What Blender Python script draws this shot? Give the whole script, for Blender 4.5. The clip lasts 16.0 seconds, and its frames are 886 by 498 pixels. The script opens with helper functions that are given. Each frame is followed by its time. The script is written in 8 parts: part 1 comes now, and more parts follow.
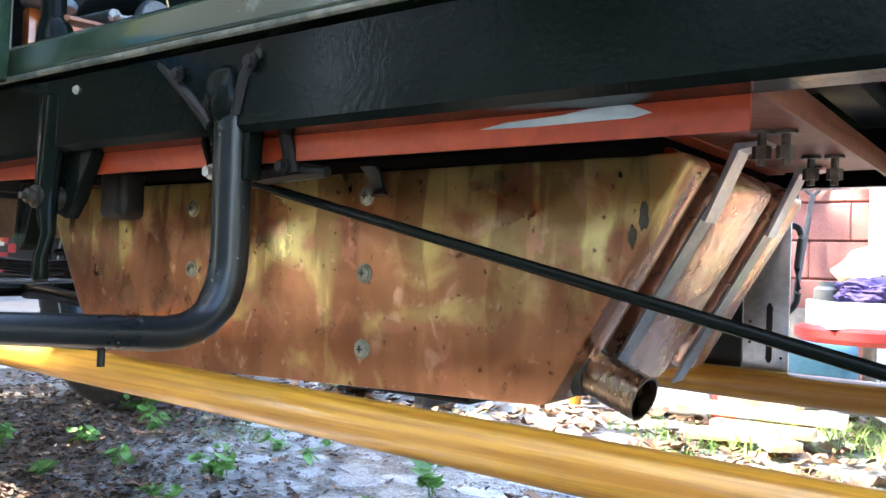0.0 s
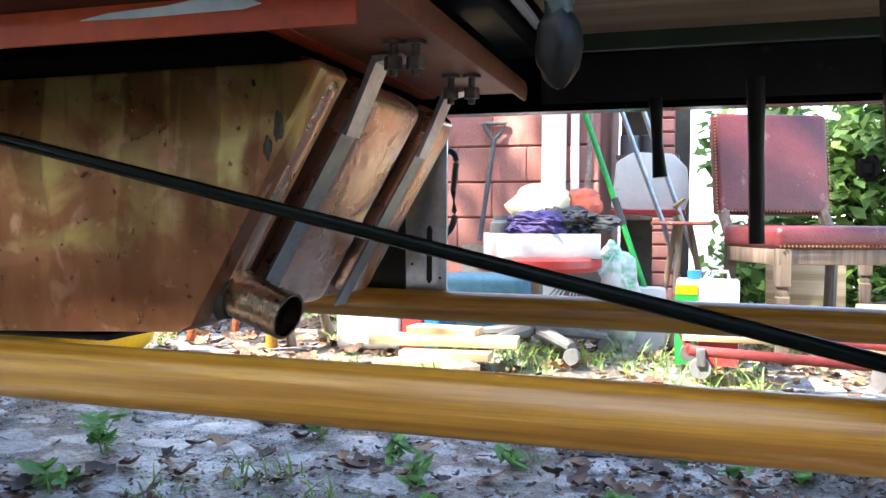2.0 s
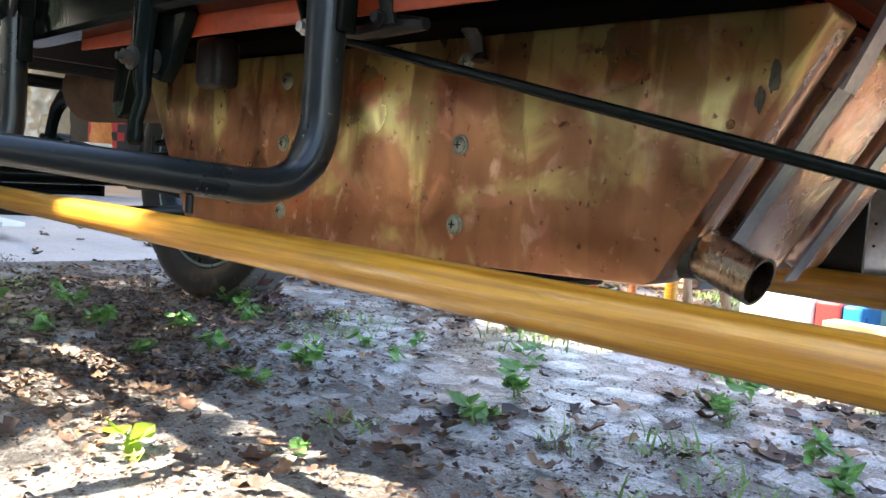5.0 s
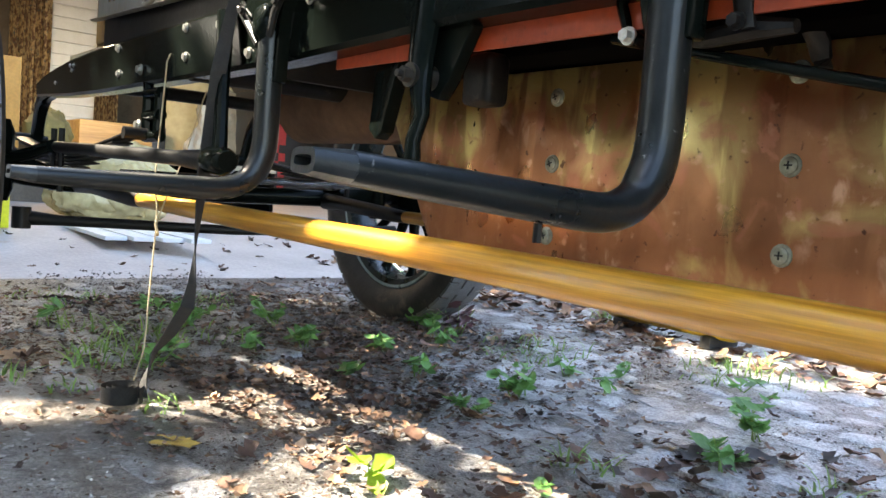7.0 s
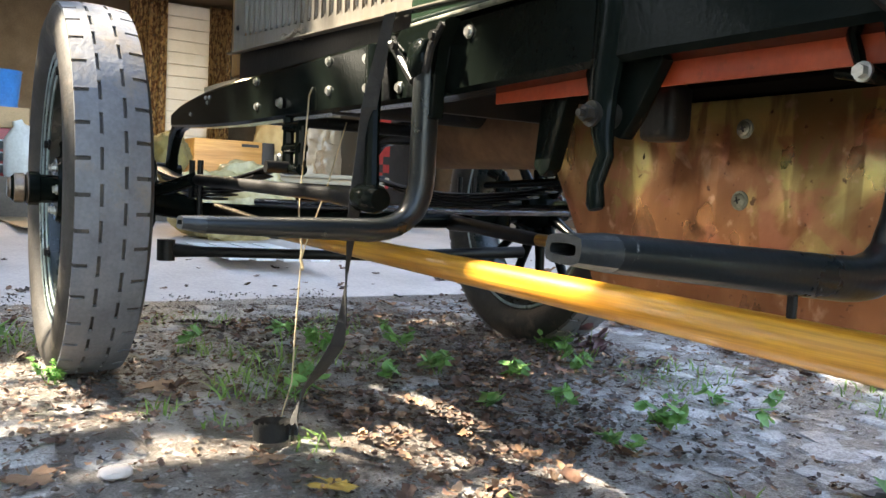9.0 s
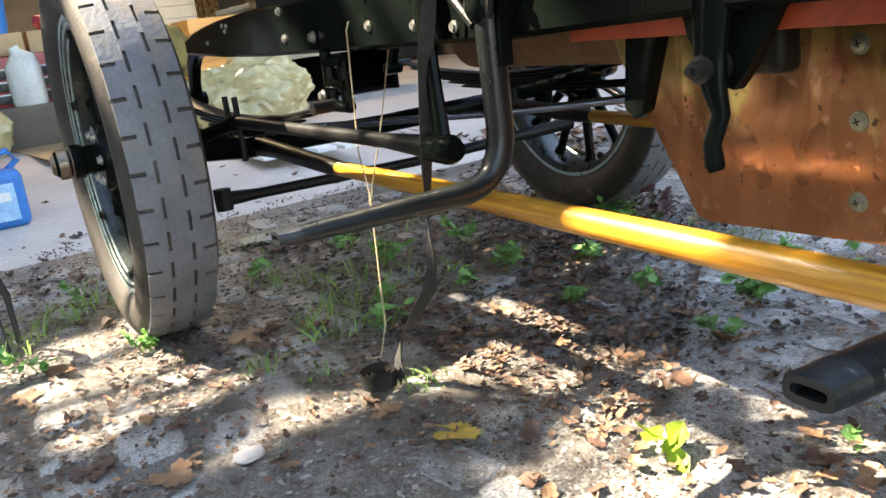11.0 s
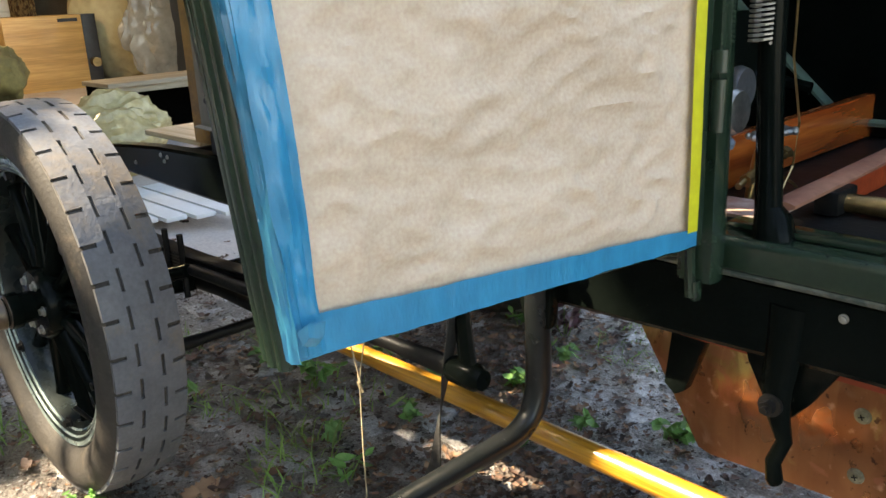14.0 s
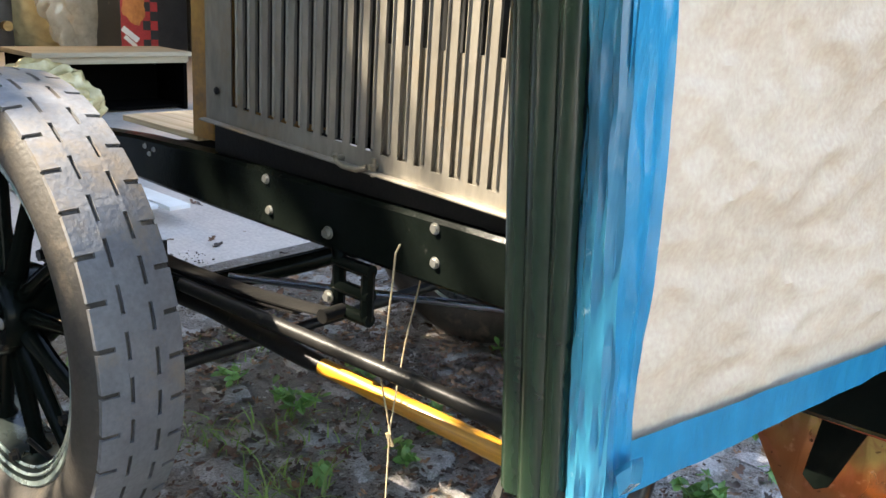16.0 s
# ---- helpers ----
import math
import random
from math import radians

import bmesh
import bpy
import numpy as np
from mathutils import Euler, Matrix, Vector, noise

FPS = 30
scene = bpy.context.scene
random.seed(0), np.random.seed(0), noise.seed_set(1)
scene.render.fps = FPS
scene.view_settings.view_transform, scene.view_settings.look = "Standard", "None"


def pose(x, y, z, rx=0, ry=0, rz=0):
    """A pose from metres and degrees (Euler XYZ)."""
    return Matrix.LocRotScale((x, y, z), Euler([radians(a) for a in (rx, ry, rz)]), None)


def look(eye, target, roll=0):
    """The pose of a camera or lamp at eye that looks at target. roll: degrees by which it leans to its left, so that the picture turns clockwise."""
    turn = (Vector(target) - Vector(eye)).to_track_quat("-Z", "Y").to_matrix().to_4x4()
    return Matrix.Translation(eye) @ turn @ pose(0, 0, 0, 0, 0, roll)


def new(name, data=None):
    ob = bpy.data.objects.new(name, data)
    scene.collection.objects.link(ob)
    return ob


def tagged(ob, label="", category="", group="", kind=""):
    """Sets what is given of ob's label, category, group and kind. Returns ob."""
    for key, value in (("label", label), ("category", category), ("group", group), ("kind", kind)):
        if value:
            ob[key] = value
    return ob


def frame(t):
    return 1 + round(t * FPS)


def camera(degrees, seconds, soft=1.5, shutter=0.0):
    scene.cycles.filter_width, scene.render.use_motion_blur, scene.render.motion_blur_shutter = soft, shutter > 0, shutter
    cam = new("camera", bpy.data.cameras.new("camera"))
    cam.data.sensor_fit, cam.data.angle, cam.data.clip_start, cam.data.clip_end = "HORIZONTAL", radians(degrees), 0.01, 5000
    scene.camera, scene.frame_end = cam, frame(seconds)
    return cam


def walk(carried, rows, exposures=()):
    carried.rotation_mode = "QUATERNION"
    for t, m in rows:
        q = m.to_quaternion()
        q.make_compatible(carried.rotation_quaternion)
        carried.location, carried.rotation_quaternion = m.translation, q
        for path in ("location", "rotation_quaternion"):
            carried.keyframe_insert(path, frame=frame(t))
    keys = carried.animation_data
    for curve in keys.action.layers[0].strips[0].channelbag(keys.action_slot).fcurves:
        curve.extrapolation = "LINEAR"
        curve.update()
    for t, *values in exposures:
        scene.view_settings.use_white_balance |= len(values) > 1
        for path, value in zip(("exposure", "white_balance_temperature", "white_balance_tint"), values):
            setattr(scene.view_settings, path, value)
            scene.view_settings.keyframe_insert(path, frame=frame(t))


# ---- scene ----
cam = camera(56.1, 16.0)
EXPOSURES = [(0.0, 3.82, 6700, 10), (1.5, 3.3, 6700, 10), (2.2, 2.8, 6700, 10), (3.5, 3.1, 6900, 10), (6.0, 3.3, 7200, 10), (8.5, 3.2, 7500, 10), (11.0, 3.12, 7800, 10), (12.0, 3.14, 8100, 10), (12.5, 2.92, 8300, 10), (13.5, 2.65, 8400, 10), (15.0, 2.35, 7900, 10), (15.5, 2.45, 7900, 10), (16.0, 2.87, 7500, 10)]
PATH = [
    (0, (0.141, 0.113, 0.5), (-1.052, 1.718, 0.534), 1.9),
    (0.5, (0.146, 0.135, 0.497), (-0.962, 1.798, 0.564), 1.5),
    (1, (0.159, 0.161, 0.499), (-0.724, 1.955, 0.545), -0.0),
    (1.5, (0.165, 0.171, 0.481), (-0.483, 2.063, 0.516), -0.0),
    (2, (0.188, 0.172, 0.467), (-0.394, 2.084, 0.397), 0.3),
    (2.5, (0.207, 0.182, 0.45), (-0.408, 2.084, 0.379), 1.0),
    (3, (0.204, 0.181, 0.438), (-0.605, 2.005, 0.305), 2.4),
    (3.5, (0.195, 0.17, 0.443), (-0.84, 1.871, 0.256), 2.7),
    (3.7, (0.194, 0.169, 0.444), (-0.923, 1.817, 0.255), 2.8),
    (5.8, (0.025, 0.117, 0.435), (-1.401, 1.512, 0.294), 4.8),
    (6, (0.005, 0.108, 0.433), (-1.451, 1.472, 0.294), 4.8),
    (6.5, (-0.041, 0.091, 0.431), (-1.569, 1.374, 0.292), 4.6),
    (7, (-0.075, 0.075, 0.433), (-1.646, 1.305, 0.297), 4.4),
    (7.5, (-0.098, 0.064, 0.439), (-1.709, 1.241, 0.303), 4.1),
    (8, (-0.131, 0.048, 0.447), (-1.789, 1.158, 0.313), 3.8),
    (8.5, (-0.153, 0.038, 0.453), (-1.845, 1.096, 0.324), 3.7),
    (8.7, (-0.161, 0.033, 0.46), (-1.86, 1.081, 0.33), 3.6),
    (10.8, (-0.273, -0.013, 0.627), (-1.961, 0.951, 0.156), -7.1),
    (11, (-0.28, -0.022, 0.652), (-1.958, 0.922, 0.112), -7.4),
    (11.5, (-0.309, -0.048, 0.746), (-1.978, 0.855, 0.112), -7.5),
    (12, (-0.289, -0.061, 0.86), (-1.963, 0.834, 0.23), -6.3),
    (12.5, (-0.258, -0.104, 0.968), (-1.932, 0.802, 0.353), -5.7),
    (13, (-0.349, -0.204, 1.003), (-2.009, 0.717, 0.377), -5.4),
    (13.5, (-0.44, -0.248, 1.035), (-1.878, 0.984, 0.39), -2.3),
    (14, (-0.489, -0.246, 1.058), (-1.888, 1.052, 0.459), -2.6),
    (14.5, (-0.592, -0.258, 1.067), (-1.989, 1.081, 0.561), -1.9),
    (15, (-0.726, -0.284, 1.065), (-1.982, 1.184, 0.548), 1.1),
    (15.5, (-0.778, -0.276, 1.054), (-2.002, 1.209, 0.511), 2.2),
    (16, (-0.833, -0.285, 1.045), (-2.061, 1.181, 0.46), 3.9),
]
walk(cam, [(t, look(eye, target, roll)) for t, eye, target, roll in PATH], EXPOSURES)

# ---- world, sun, exposure ----
SUN_AZ, SUN_EL = radians(222), radians(50)      # direction the light comes from, seen from +x counter-clockwise
sky_world = bpy.data.worlds.new("sky_world")
scene.world = sky_world
sky_world.use_nodes = True
wn = sky_world.node_tree
sky = wn.nodes.new("ShaderNodeTexSky")
sky.sky_type, sky.sun_disc = "NISHITA", False
sky.sun_elevation, sky.sun_rotation = SUN_EL, radians(90) - SUN_AZ
wn.nodes["Background"].inputs["Strength"].default_value = 0.15
wn.links.new(sky.outputs[0], wn.nodes["Background"].inputs["Color"])
sun_data = bpy.data.lights.new("sun", "SUN")
sun_data.energy, sun_data.angle, sun_data.color = 4.5, radians(0.6), (1.0, 0.95, 0.86)
sun = new("sun", sun_data)
sun_dir = Vector((math.cos(SUN_AZ) * math.cos(SUN_EL), math.sin(SUN_AZ) * math.cos(SUN_EL), math.sin(SUN_EL)))
sun.matrix_basis = look(sun_dir * 20, (0, 0, 0))

# the warm lamp that burns inside the garage
bulb = bpy.data.lights.new("garage_lamp_light", "AREA")
bulb.energy, bulb.color, bulb.size = 15.0, (1.0, 0.80, 0.55), 0.6
lamp_ob = new("garage_lamp_light", bulb)
lamp_ob.location = (-8.2, 1.4, 2.66)


# ---- materials ----
def mat(name, c1, c2=None, rough=0.5, metal=0.0, scale=6.0, bump=0.15, fine=70.0, coat=0.0, vary=0.0, spread=0.35,
        stretch=(1, 1, 1), rough_var=0.12, dirt=None, dirt_amount=0.0, dirt_scale=3.0, spec=0.5, island=False, sheen=0.0):
    """Noise-mixed surface: two tones at two scales, optional dirt patches, fine relief, varied gloss."""
    m = bpy.data.materials.new(name)
    m.use_nodes = True
    t = m.node_tree
    N, L = t.nodes, t.links
    b = N["Principled BSDF"]
    co = N.new("ShaderNodeTexCoord")
    mp = N.new("ShaderNodeMapping")
    mp.inputs["Scale"].default_value = stretch
    L.new(co.outputs["Object"], mp.inputs["Vector"])
    n1 = N.new("ShaderNodeTexNoise")
    n1.inputs["Scale"].default_value, n1.inputs["Detail"].default_value = scale, 6
    n1.inputs["Roughness"].default_value = 0.65
    L.new(mp.outputs[0], n1.inputs["Vector"])
    n2 = N.new("ShaderNodeTexNoise")
    n2.inputs["Scale"].default_value, n2.inputs["Detail"].default_value = fine, 4
    L.new(mp.outputs[0], n2.inputs["Vector"])
    ramp = N.new("ShaderNodeMapRange")
    ramp.inputs["From Min"].default_value, ramp.inputs["From Max"].default_value = 0.5 - spread / 2, 0.5 + spread / 2
    L.new(n1.outputs["Fac"], ramp.inputs["Value"])
    mix = N.new("ShaderNodeMix")
    mix.data_type = "RGBA"
    c2 = c2 or tuple(min(1, c * 0.72) for c in c1)
    mix.inputs["A"].default_value, mix.inputs["B"].default_value = (*c1, 1), (*c2, 1)
    L.new(ramp.outputs[0], mix.inputs["Factor"])
    col = mix.outputs["Result"]
    grain = N.new("ShaderNodeMix")
    grain.data_type, grain.blend_type = "RGBA", "OVERLAY"
    grain.inputs["Factor"].default_value = 0.28
    L.new(col, grain.inputs["A"])
    L.new(n2.outputs["Fac"], grain.inputs["B"])
    col = grain.outputs["Result"]
    if vary:
        src = N.new("ShaderNodeNewGeometry").outputs["Random Per Island"] if island else N.new("ShaderNodeObjectInfo").outputs["Random"]
        hsv = N.new("ShaderNodeHueSaturation")
        vr = N.new("ShaderNodeMapRange")
        vr.inputs["To Min"].default_value, vr.inputs["To Max"].default_value = 1 - vary, 1 + vary
        L.new(src, vr.inputs["Value"])
        L.new(vr.outputs[0], hsv.inputs["Value"])
        L.new(col, hsv.inputs["Color"])
        col = hsv.outputs["Color"]
    if dirt:
        n3 = N.new("ShaderNodeTexNoise")
        n3.inputs["Scale"].default_value, n3.inputs["Detail"].default_value = dirt_scale, 8
        n3.inputs["Roughness"].default_value = 0.7
        L.new(co.outputs["Object"], n3.inputs["Vector"])
        r3 = N.new("ShaderNodeMapRange")
        r3.inputs["From Min"].default_value, r3.inputs["From Max"].default_value = 0.62 - dirt_amount * 0.3, 0.75 - dirt_amount * 0.25
        L.new(n3.outputs["Fac"], r3.inputs["Value"])
        dm = N.new("ShaderNodeMix")
        dm.data_type = "RGBA"
        dm.inputs["B"].default_value = (*dirt, 1)
        L.new(r3.outputs[0], dm.inputs["Factor"])
        L.new(col, dm.inputs["A"])
        col = dm.outputs["Result"]
    L.new(col, b.inputs["Base Color"])
    rr = N.new("ShaderNodeMapRange")
    rr.inputs["To Min"].default_value, rr.inputs["To Max"].default_value = max(0.03, rough - rough_var), min(1, rough + rough_var)
    L.new(n1.outputs["Fac"], rr.inputs["Value"])
    L.new(rr.outputs[0], b.inputs["Roughness"])
    b.inputs["Metallic"].default_value = metal
    b.inputs["Coat Weight"].default_value = coat
    b.inputs["Coat Roughness"].default_value = 0.08
    b.inputs["Specular IOR Level"].default_value = spec
    b.inputs["Sheen Weight"].default_value = sheen
    if bump:
        bp = N.new("ShaderNodeBump")
        bp.inputs["Strength"].default_value, bp.inputs["Distance"].default_value = bump, 0.004
        add = N.new("ShaderNodeMath")
        L.new(n1.outputs["Fac"], add.inputs[0])
        L.new(n2.outputs["Fac"], add.inputs[1])
        L.new(add.outputs[0], bp.inputs["Height"])
        L.new(bp.outputs[0], b.inputs["Normal"])
    return m


def wood_mat(name, light, dark, along="x", rough=0.3, coat=0.6, rings=26.0, scale=1.0):
    """Straight-grained wood: stretched bands along one axis, with a varnish coat."""
    m = bpy.data.materials.new(name)
    m.use_nodes = True
    t = m.node_tree
    N, L = t.nodes, t.links
    b = N["Principled BSDF"]
    co, mp = N.new("ShaderNodeTexCoord"), N.new("ShaderNodeMapping")
    mp.inputs["Scale"].default_value = {"x": (0.016, 1, 1), "y": (1, 0.06, 1), "z": (1, 1, 0.06)}[along]
    L.new(co.outputs["Object"], mp.inputs["Vector"])
    wv = N.new("ShaderNodeTexNoise")
    wv.inputs["Scale"].default_value, wv.inputs["Detail"].default_value = rings * 2.2 * scale, 5
    wv.inputs["Distortion"].default_value = 0.2
    L.new(mp.outputs[0], wv.inputs["Vector"])
    fi = N.new("ShaderNodeTexNoise")
    fi.inputs["Scale"].default_value, fi.inputs["Detail"].default_value = rings * 14 * scale, 3
    L.new(mp.outputs[0], fi.inputs["Vector"])
    big = N.new("ShaderNodeTexNoise")
    big.inputs["Scale"].default_value = 5.0
    L.new(mp.outputs[0], big.inputs["Vector"])
    mr = N.new("ShaderNodeMapRange")
    mr.inputs["From Min"].default_value, mr.inputs["From Max"].default_value = 0.40, 0.60
    L.new(wv.outputs["Fac"], mr.inputs["Value"])
    mx = N.new("ShaderNodeMix")
    mx.data_type = "RGBA"
    mx.inputs["A"].default_value, mx.inputs["B"].default_value = (*light, 1), (*dark, 1)
    L.new(mr.outputs[0], mx.inputs["Factor"])
    ov = N.new("ShaderNodeMix")
    ov.data_type, ov.blend_type = "RGBA", "OVERLAY"
    ov.inputs["Factor"].default_value = 0.35
    L.new(mx.outputs["Result"], ov.inputs["A"])
    L.new(fi.outputs["Fac"], ov.inputs["B"])
    o2 = N.new("ShaderNodeMix")
    o2.data_type, o2.blend_type = "RGBA", "OVERLAY"
    o2.inputs["Factor"].default_value = 0.4
    L.new(ov.outputs["Result"], o2.inputs["A"])
    L.new(big.outputs["Fac"], o2.inputs["B"])
    L.new(o2.outputs["Result"], b.inputs["Base Color"])
    b.inputs["Roughness"].default_value, b.inputs["Coat Weight"].default_value = rough, coat
    b.inputs["Coat Roughness"].default_value = 0.12
    bp = N.new("ShaderNodeBump")
    bp.inputs["Strength"].default_value, bp.inputs["Distance"].default_value = 0.12, 0.002
    L.new(fi.outputs["Fac"], bp.inputs["Height"])
    L.new(bp.outputs[0], b.inputs["Normal"])
    return m


def earth_mat(name, mid, dark, pale, vary, stone=0.0):
    """Trodden earth or dusty stone in world space: crumbs, dark organic bits, pale grit, broad dark and pale patches.
    """
    m = bpy.data.materials.new(name)
    m.use_nodes = True
    t = m.node_tree
    N, L = t.nodes, t.links
    b = N["Principled BSDF"]
    pos = N.new("ShaderNodeNewGeometry").outputs["Position"]

    def noise_at(scale, detail=6, rough=0.65):
        n = N.new("ShaderNodeTexNoise")
        n.inputs["Scale"].default_value, n.inputs["Detail"].default_value, n.inputs["Roughness"].default_value = scale, detail, rough
        L.new(pos, n.inputs["Vector"])
        return n.outputs["Fac"]

    def ranged(v, a, c, lo=0.0, hi=1.0):
        r = N.new("ShaderNodeMapRange")
        for k, x in zip(("From Min", "From Max", "To Min", "To Max"), (a, c, lo, hi)):
            r.inputs[k].default_value = x
        L.new(v, r.inputs["Value"])
        return r.outputs[0]

    def mixed(f, a, c):
        x = N.new("ShaderNodeMix")
        x.data_type = "RGBA"
        L.new(f, x.inputs["Factor"])
        for k, v in (("A", a), ("B", c)):
            if isinstance(v, tuple):
                x.inputs[k].default_value = (*v, 1)
            else:
                L.new(v, x.inputs[k])
        return x.outputs["Result"]

    broad, patch, crumb, fine = noise_at(1.6, 4), noise_at(13, 8, 0.72), noise_at(48, 6, 0.75), noise_at(190, 4, 0.7)
    col = mixed(ranged(patch, 0.40, 0.62), dark, mid)
    col = mixed(ranged(broad, 0.42, 0.62, 0.0, 0.75), col, pale)
    if stone:
        col = mixed(ranged(patch, 0.40, 0.56, 0.15, stone), col, pale)
    # darker earth towards the garage ramp, paler under the body, with a ragged edge
    place, ramp_tone = N.new("ShaderNodeSeparateXYZ"), N.new("ShaderNodeMath")
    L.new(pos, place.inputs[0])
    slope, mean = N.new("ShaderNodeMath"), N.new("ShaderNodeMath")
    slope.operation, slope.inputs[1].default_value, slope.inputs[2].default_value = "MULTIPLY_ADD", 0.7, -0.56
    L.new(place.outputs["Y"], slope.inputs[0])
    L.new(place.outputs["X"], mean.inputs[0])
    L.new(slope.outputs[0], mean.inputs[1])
    L.new(mean.outputs[0], ramp_tone.inputs[0])
    L.new(ranged(patch, 0.3, 0.7, -0.35, 0.35), ramp_tone.inputs[1])
    col = mixed(ranged(ramp_tone.outputs[0], -1.75, -0.95, 0.45 if stone else 0.65, 0.0), col, dark)
    col = mixed(ranged(crumb, 0.53, 0.58, 0.0, 0.55 if stone else 0.85), col, dark)
    gr = N.new("ShaderNodeMix")
    gr.data_type, gr.blend_type = "RGBA", "MULTIPLY"
    gr.inputs["Factor"].default_value = 1.0
    L.new(col, gr.inputs["A"])
    L.new(ranged(fine, 0.36, 0.64, 0.5 if stone else 0.3, 1.6 if stone else 1.8), gr.inputs["B"])
    col = gr.outputs["Result"]
    vo = N.new("ShaderNodeTexVoronoi")
    vo.inputs["Scale"].default_value = 120.0
    L.new(pos, vo.inputs["Vector"])
    bit = N.new("ShaderNodeSeparateColor")
    L.new(vo.outputs["Color"], bit.inputs[0])
    col = mixed(ranged(bit.outputs[0], 0.90, 0.94, 0.0, 0.7 if not stone else 0.3), col, (0.075, 0.05, 0.038))
    col = mixed(ranged(bit.outputs[1], 0.95, 0.98, 0.0, 0.75 if not stone else 0.3), col, (0.52, 0.51, 0.50))
    if vary:
        hsv, vr = N.new("ShaderNodeHueSaturation"), N.new("ShaderNodeMapRange")
        vr.inputs["To Min"].default_value, vr.inputs["To Max"].default_value = 1 - vary, 1 + vary
        L.new(N.new("ShaderNodeObjectInfo").outputs["Random"], vr.inputs["Value"])
        L.new(vr.outputs[0], hsv.inputs["Value"])
        L.new(col, hsv.inputs["Color"])
        col = hsv.outputs["Color"]
    L.new(col, b.inputs["Base Color"])
    L.new(ranged(patch, 0.3, 0.7, 0.48, 0.24), b.inputs["Roughness"])
    b.inputs["Specular IOR Level"].default_value = 0.9
    prev = None
    for src, dist, st in ((patch, 0.018, 0.5 if stone else 0.9), (crumb, 0.010, 0.55 if stone else 1.0), (fine, 0.003, 0.7)):
        bp = N.new("ShaderNodeBump")
        bp.inputs["Strength"].default_value, bp.inputs["Distance"].default_value = st, dist
        L.new(src, bp.inputs["Height"])
        if prev:
            L.new(prev, bp.inputs["Normal"])
        prev = bp.outputs[0]
    L.new(prev, b.inputs["Normal"])
    return m


def copper_mat():
    """Worn sheet copper: red-brown ground, brassy clouds densest towards the top, drips running down, dents."""
    m = bpy.data.materials.new("copper_sheet")
    m.use_nodes = True
    t = m.node_tree
    N, L = t.nodes, t.links
    b = N["Principled BSDF"]
    co = N.new("ShaderNodeTexCoord")

    def noise_at(scale, stretch, detail=5, distortion=0.0):
        mp = N.new("ShaderNodeMapping")
        mp.inputs["Scale"].default_value = stretch
        L.new(co.outputs["Object"], mp.inputs["Vector"])
        n = N.new("ShaderNodeTexNoise")
        n.inputs["Scale"].default_value, n.inputs["Detail"].default_value = scale, detail
        n.inputs["Distortion"].default_value = distortion
        L.new(mp.outputs[0], n.inputs["Vector"])
        return n.outputs["Fac"]

    def ranged(v, a, c, lo=0.0, hi=1.0):
        r = N.new("ShaderNodeMapRange")
        for k, x in zip(("From Min", "From Max", "To Min", "To Max"), (a, c, lo, hi)):
            r.inputs[k].default_value = x
        L.new(v, r.inputs["Value"])
        return r.outputs[0]

    def mixed(f, a, c):
        x = N.new("ShaderNodeMix")
        x.data_type = "RGBA"
        L.new(f, x.inputs["Factor"])
        for k, v in (("A", a), ("B", c)):
            if isinstance(v, tuple):
                x.inputs[k].default_value = (*v, 1)
            else:
                L.new(v, x.inputs[k])
        return x.outputs["Result"]

    sep = N.new("ShaderNodeSeparateXYZ")
    L.new(co.outputs["Object"], sep.inputs[0])
    clouds = noise_at(7.5, (1, 1, 0.8), 7, 1.0)
    height = ranged(sep.outputs["Z"], 0.40, 0.60)      # brassier towards the top of the tank
    add = N.new("ShaderNodeMath")
    L.new(clouds, add.inputs[0])
    mul = N.new("ShaderNodeMath")
    mul.operation = "MULTIPLY"
    mul.inputs[1].default_value = 0.36
    L.new(height, mul.inputs[0])
    L.new(mul.outputs[0], add.inputs[1])
    brass = ranged(add.outputs[0], 0.61, 0.76)
    drips = ranged(noise_at(19, (1, 1, 0.16), 6, 0.5), 0.50, 0.56)
    base = mixed(ranged(noise_at(9, (1, 1, 0.5), 7, 0.5), 0.35, 0.65), (0.47, 0.215, 0.100), (0.27, 0.112, 0.052))
    col = mixed(brass, base, (0.64, 0.49, 0.185))
    dk = N.new("ShaderNodeMath")
    dk.operation = "MULTIPLY"
    dk.inputs[1].default_value = 0.66
    run = N.new("ShaderNodeMath")
    run.operation = "MULTIPLY"
    L.new(drips, run.inputs[0])
    L.new(ranged(sep.outputs["Z"], 0.36, 0.54, 0.25, 1.0), run.inputs[1])
    L.new(run.outputs[0], dk.inputs[0])
    col = mixed(dk.outputs[0], col, (0.19, 0.075, 0.035))
    col = mixed(ranged(noise_at(38, (1, 1, 1), 6), 0.62, 0.72, 0, 0.7), col, (0.70, 0.40, 0.26))
    col = mixed(ranged(noise_at(11, (1, 1, 1), 6, 1.5), 0.56, 0.62, 0.0, 0.6), col, (0.44, 0.17, 0.10))
    col = mixed(ranged(noise_at(70, (1, 1, 1), 4), 0.64, 0.70, 0, 0.85), col, (0.08, 0.035, 0.022))
    pale = N.new("ShaderNodeMath")
    pale.operation = "MULTIPLY"
    L.new(ranged(noise_at(30, (1, 1, 0.7), 8, 0.6), 0.56, 0.66, 0.0, 0.7), pale.inputs[0])
    L.new(ranged(noise_at(5, (1, 1, 1), 3), 0.46, 0.60), pale.inputs[1])
    col = mixed(pale.outputs[0], col, (0.74, 0.46, 0.31))
    L.new(col, b.inputs["Base Color"])
    b.inputs["Metallic"].default_value = 0.85
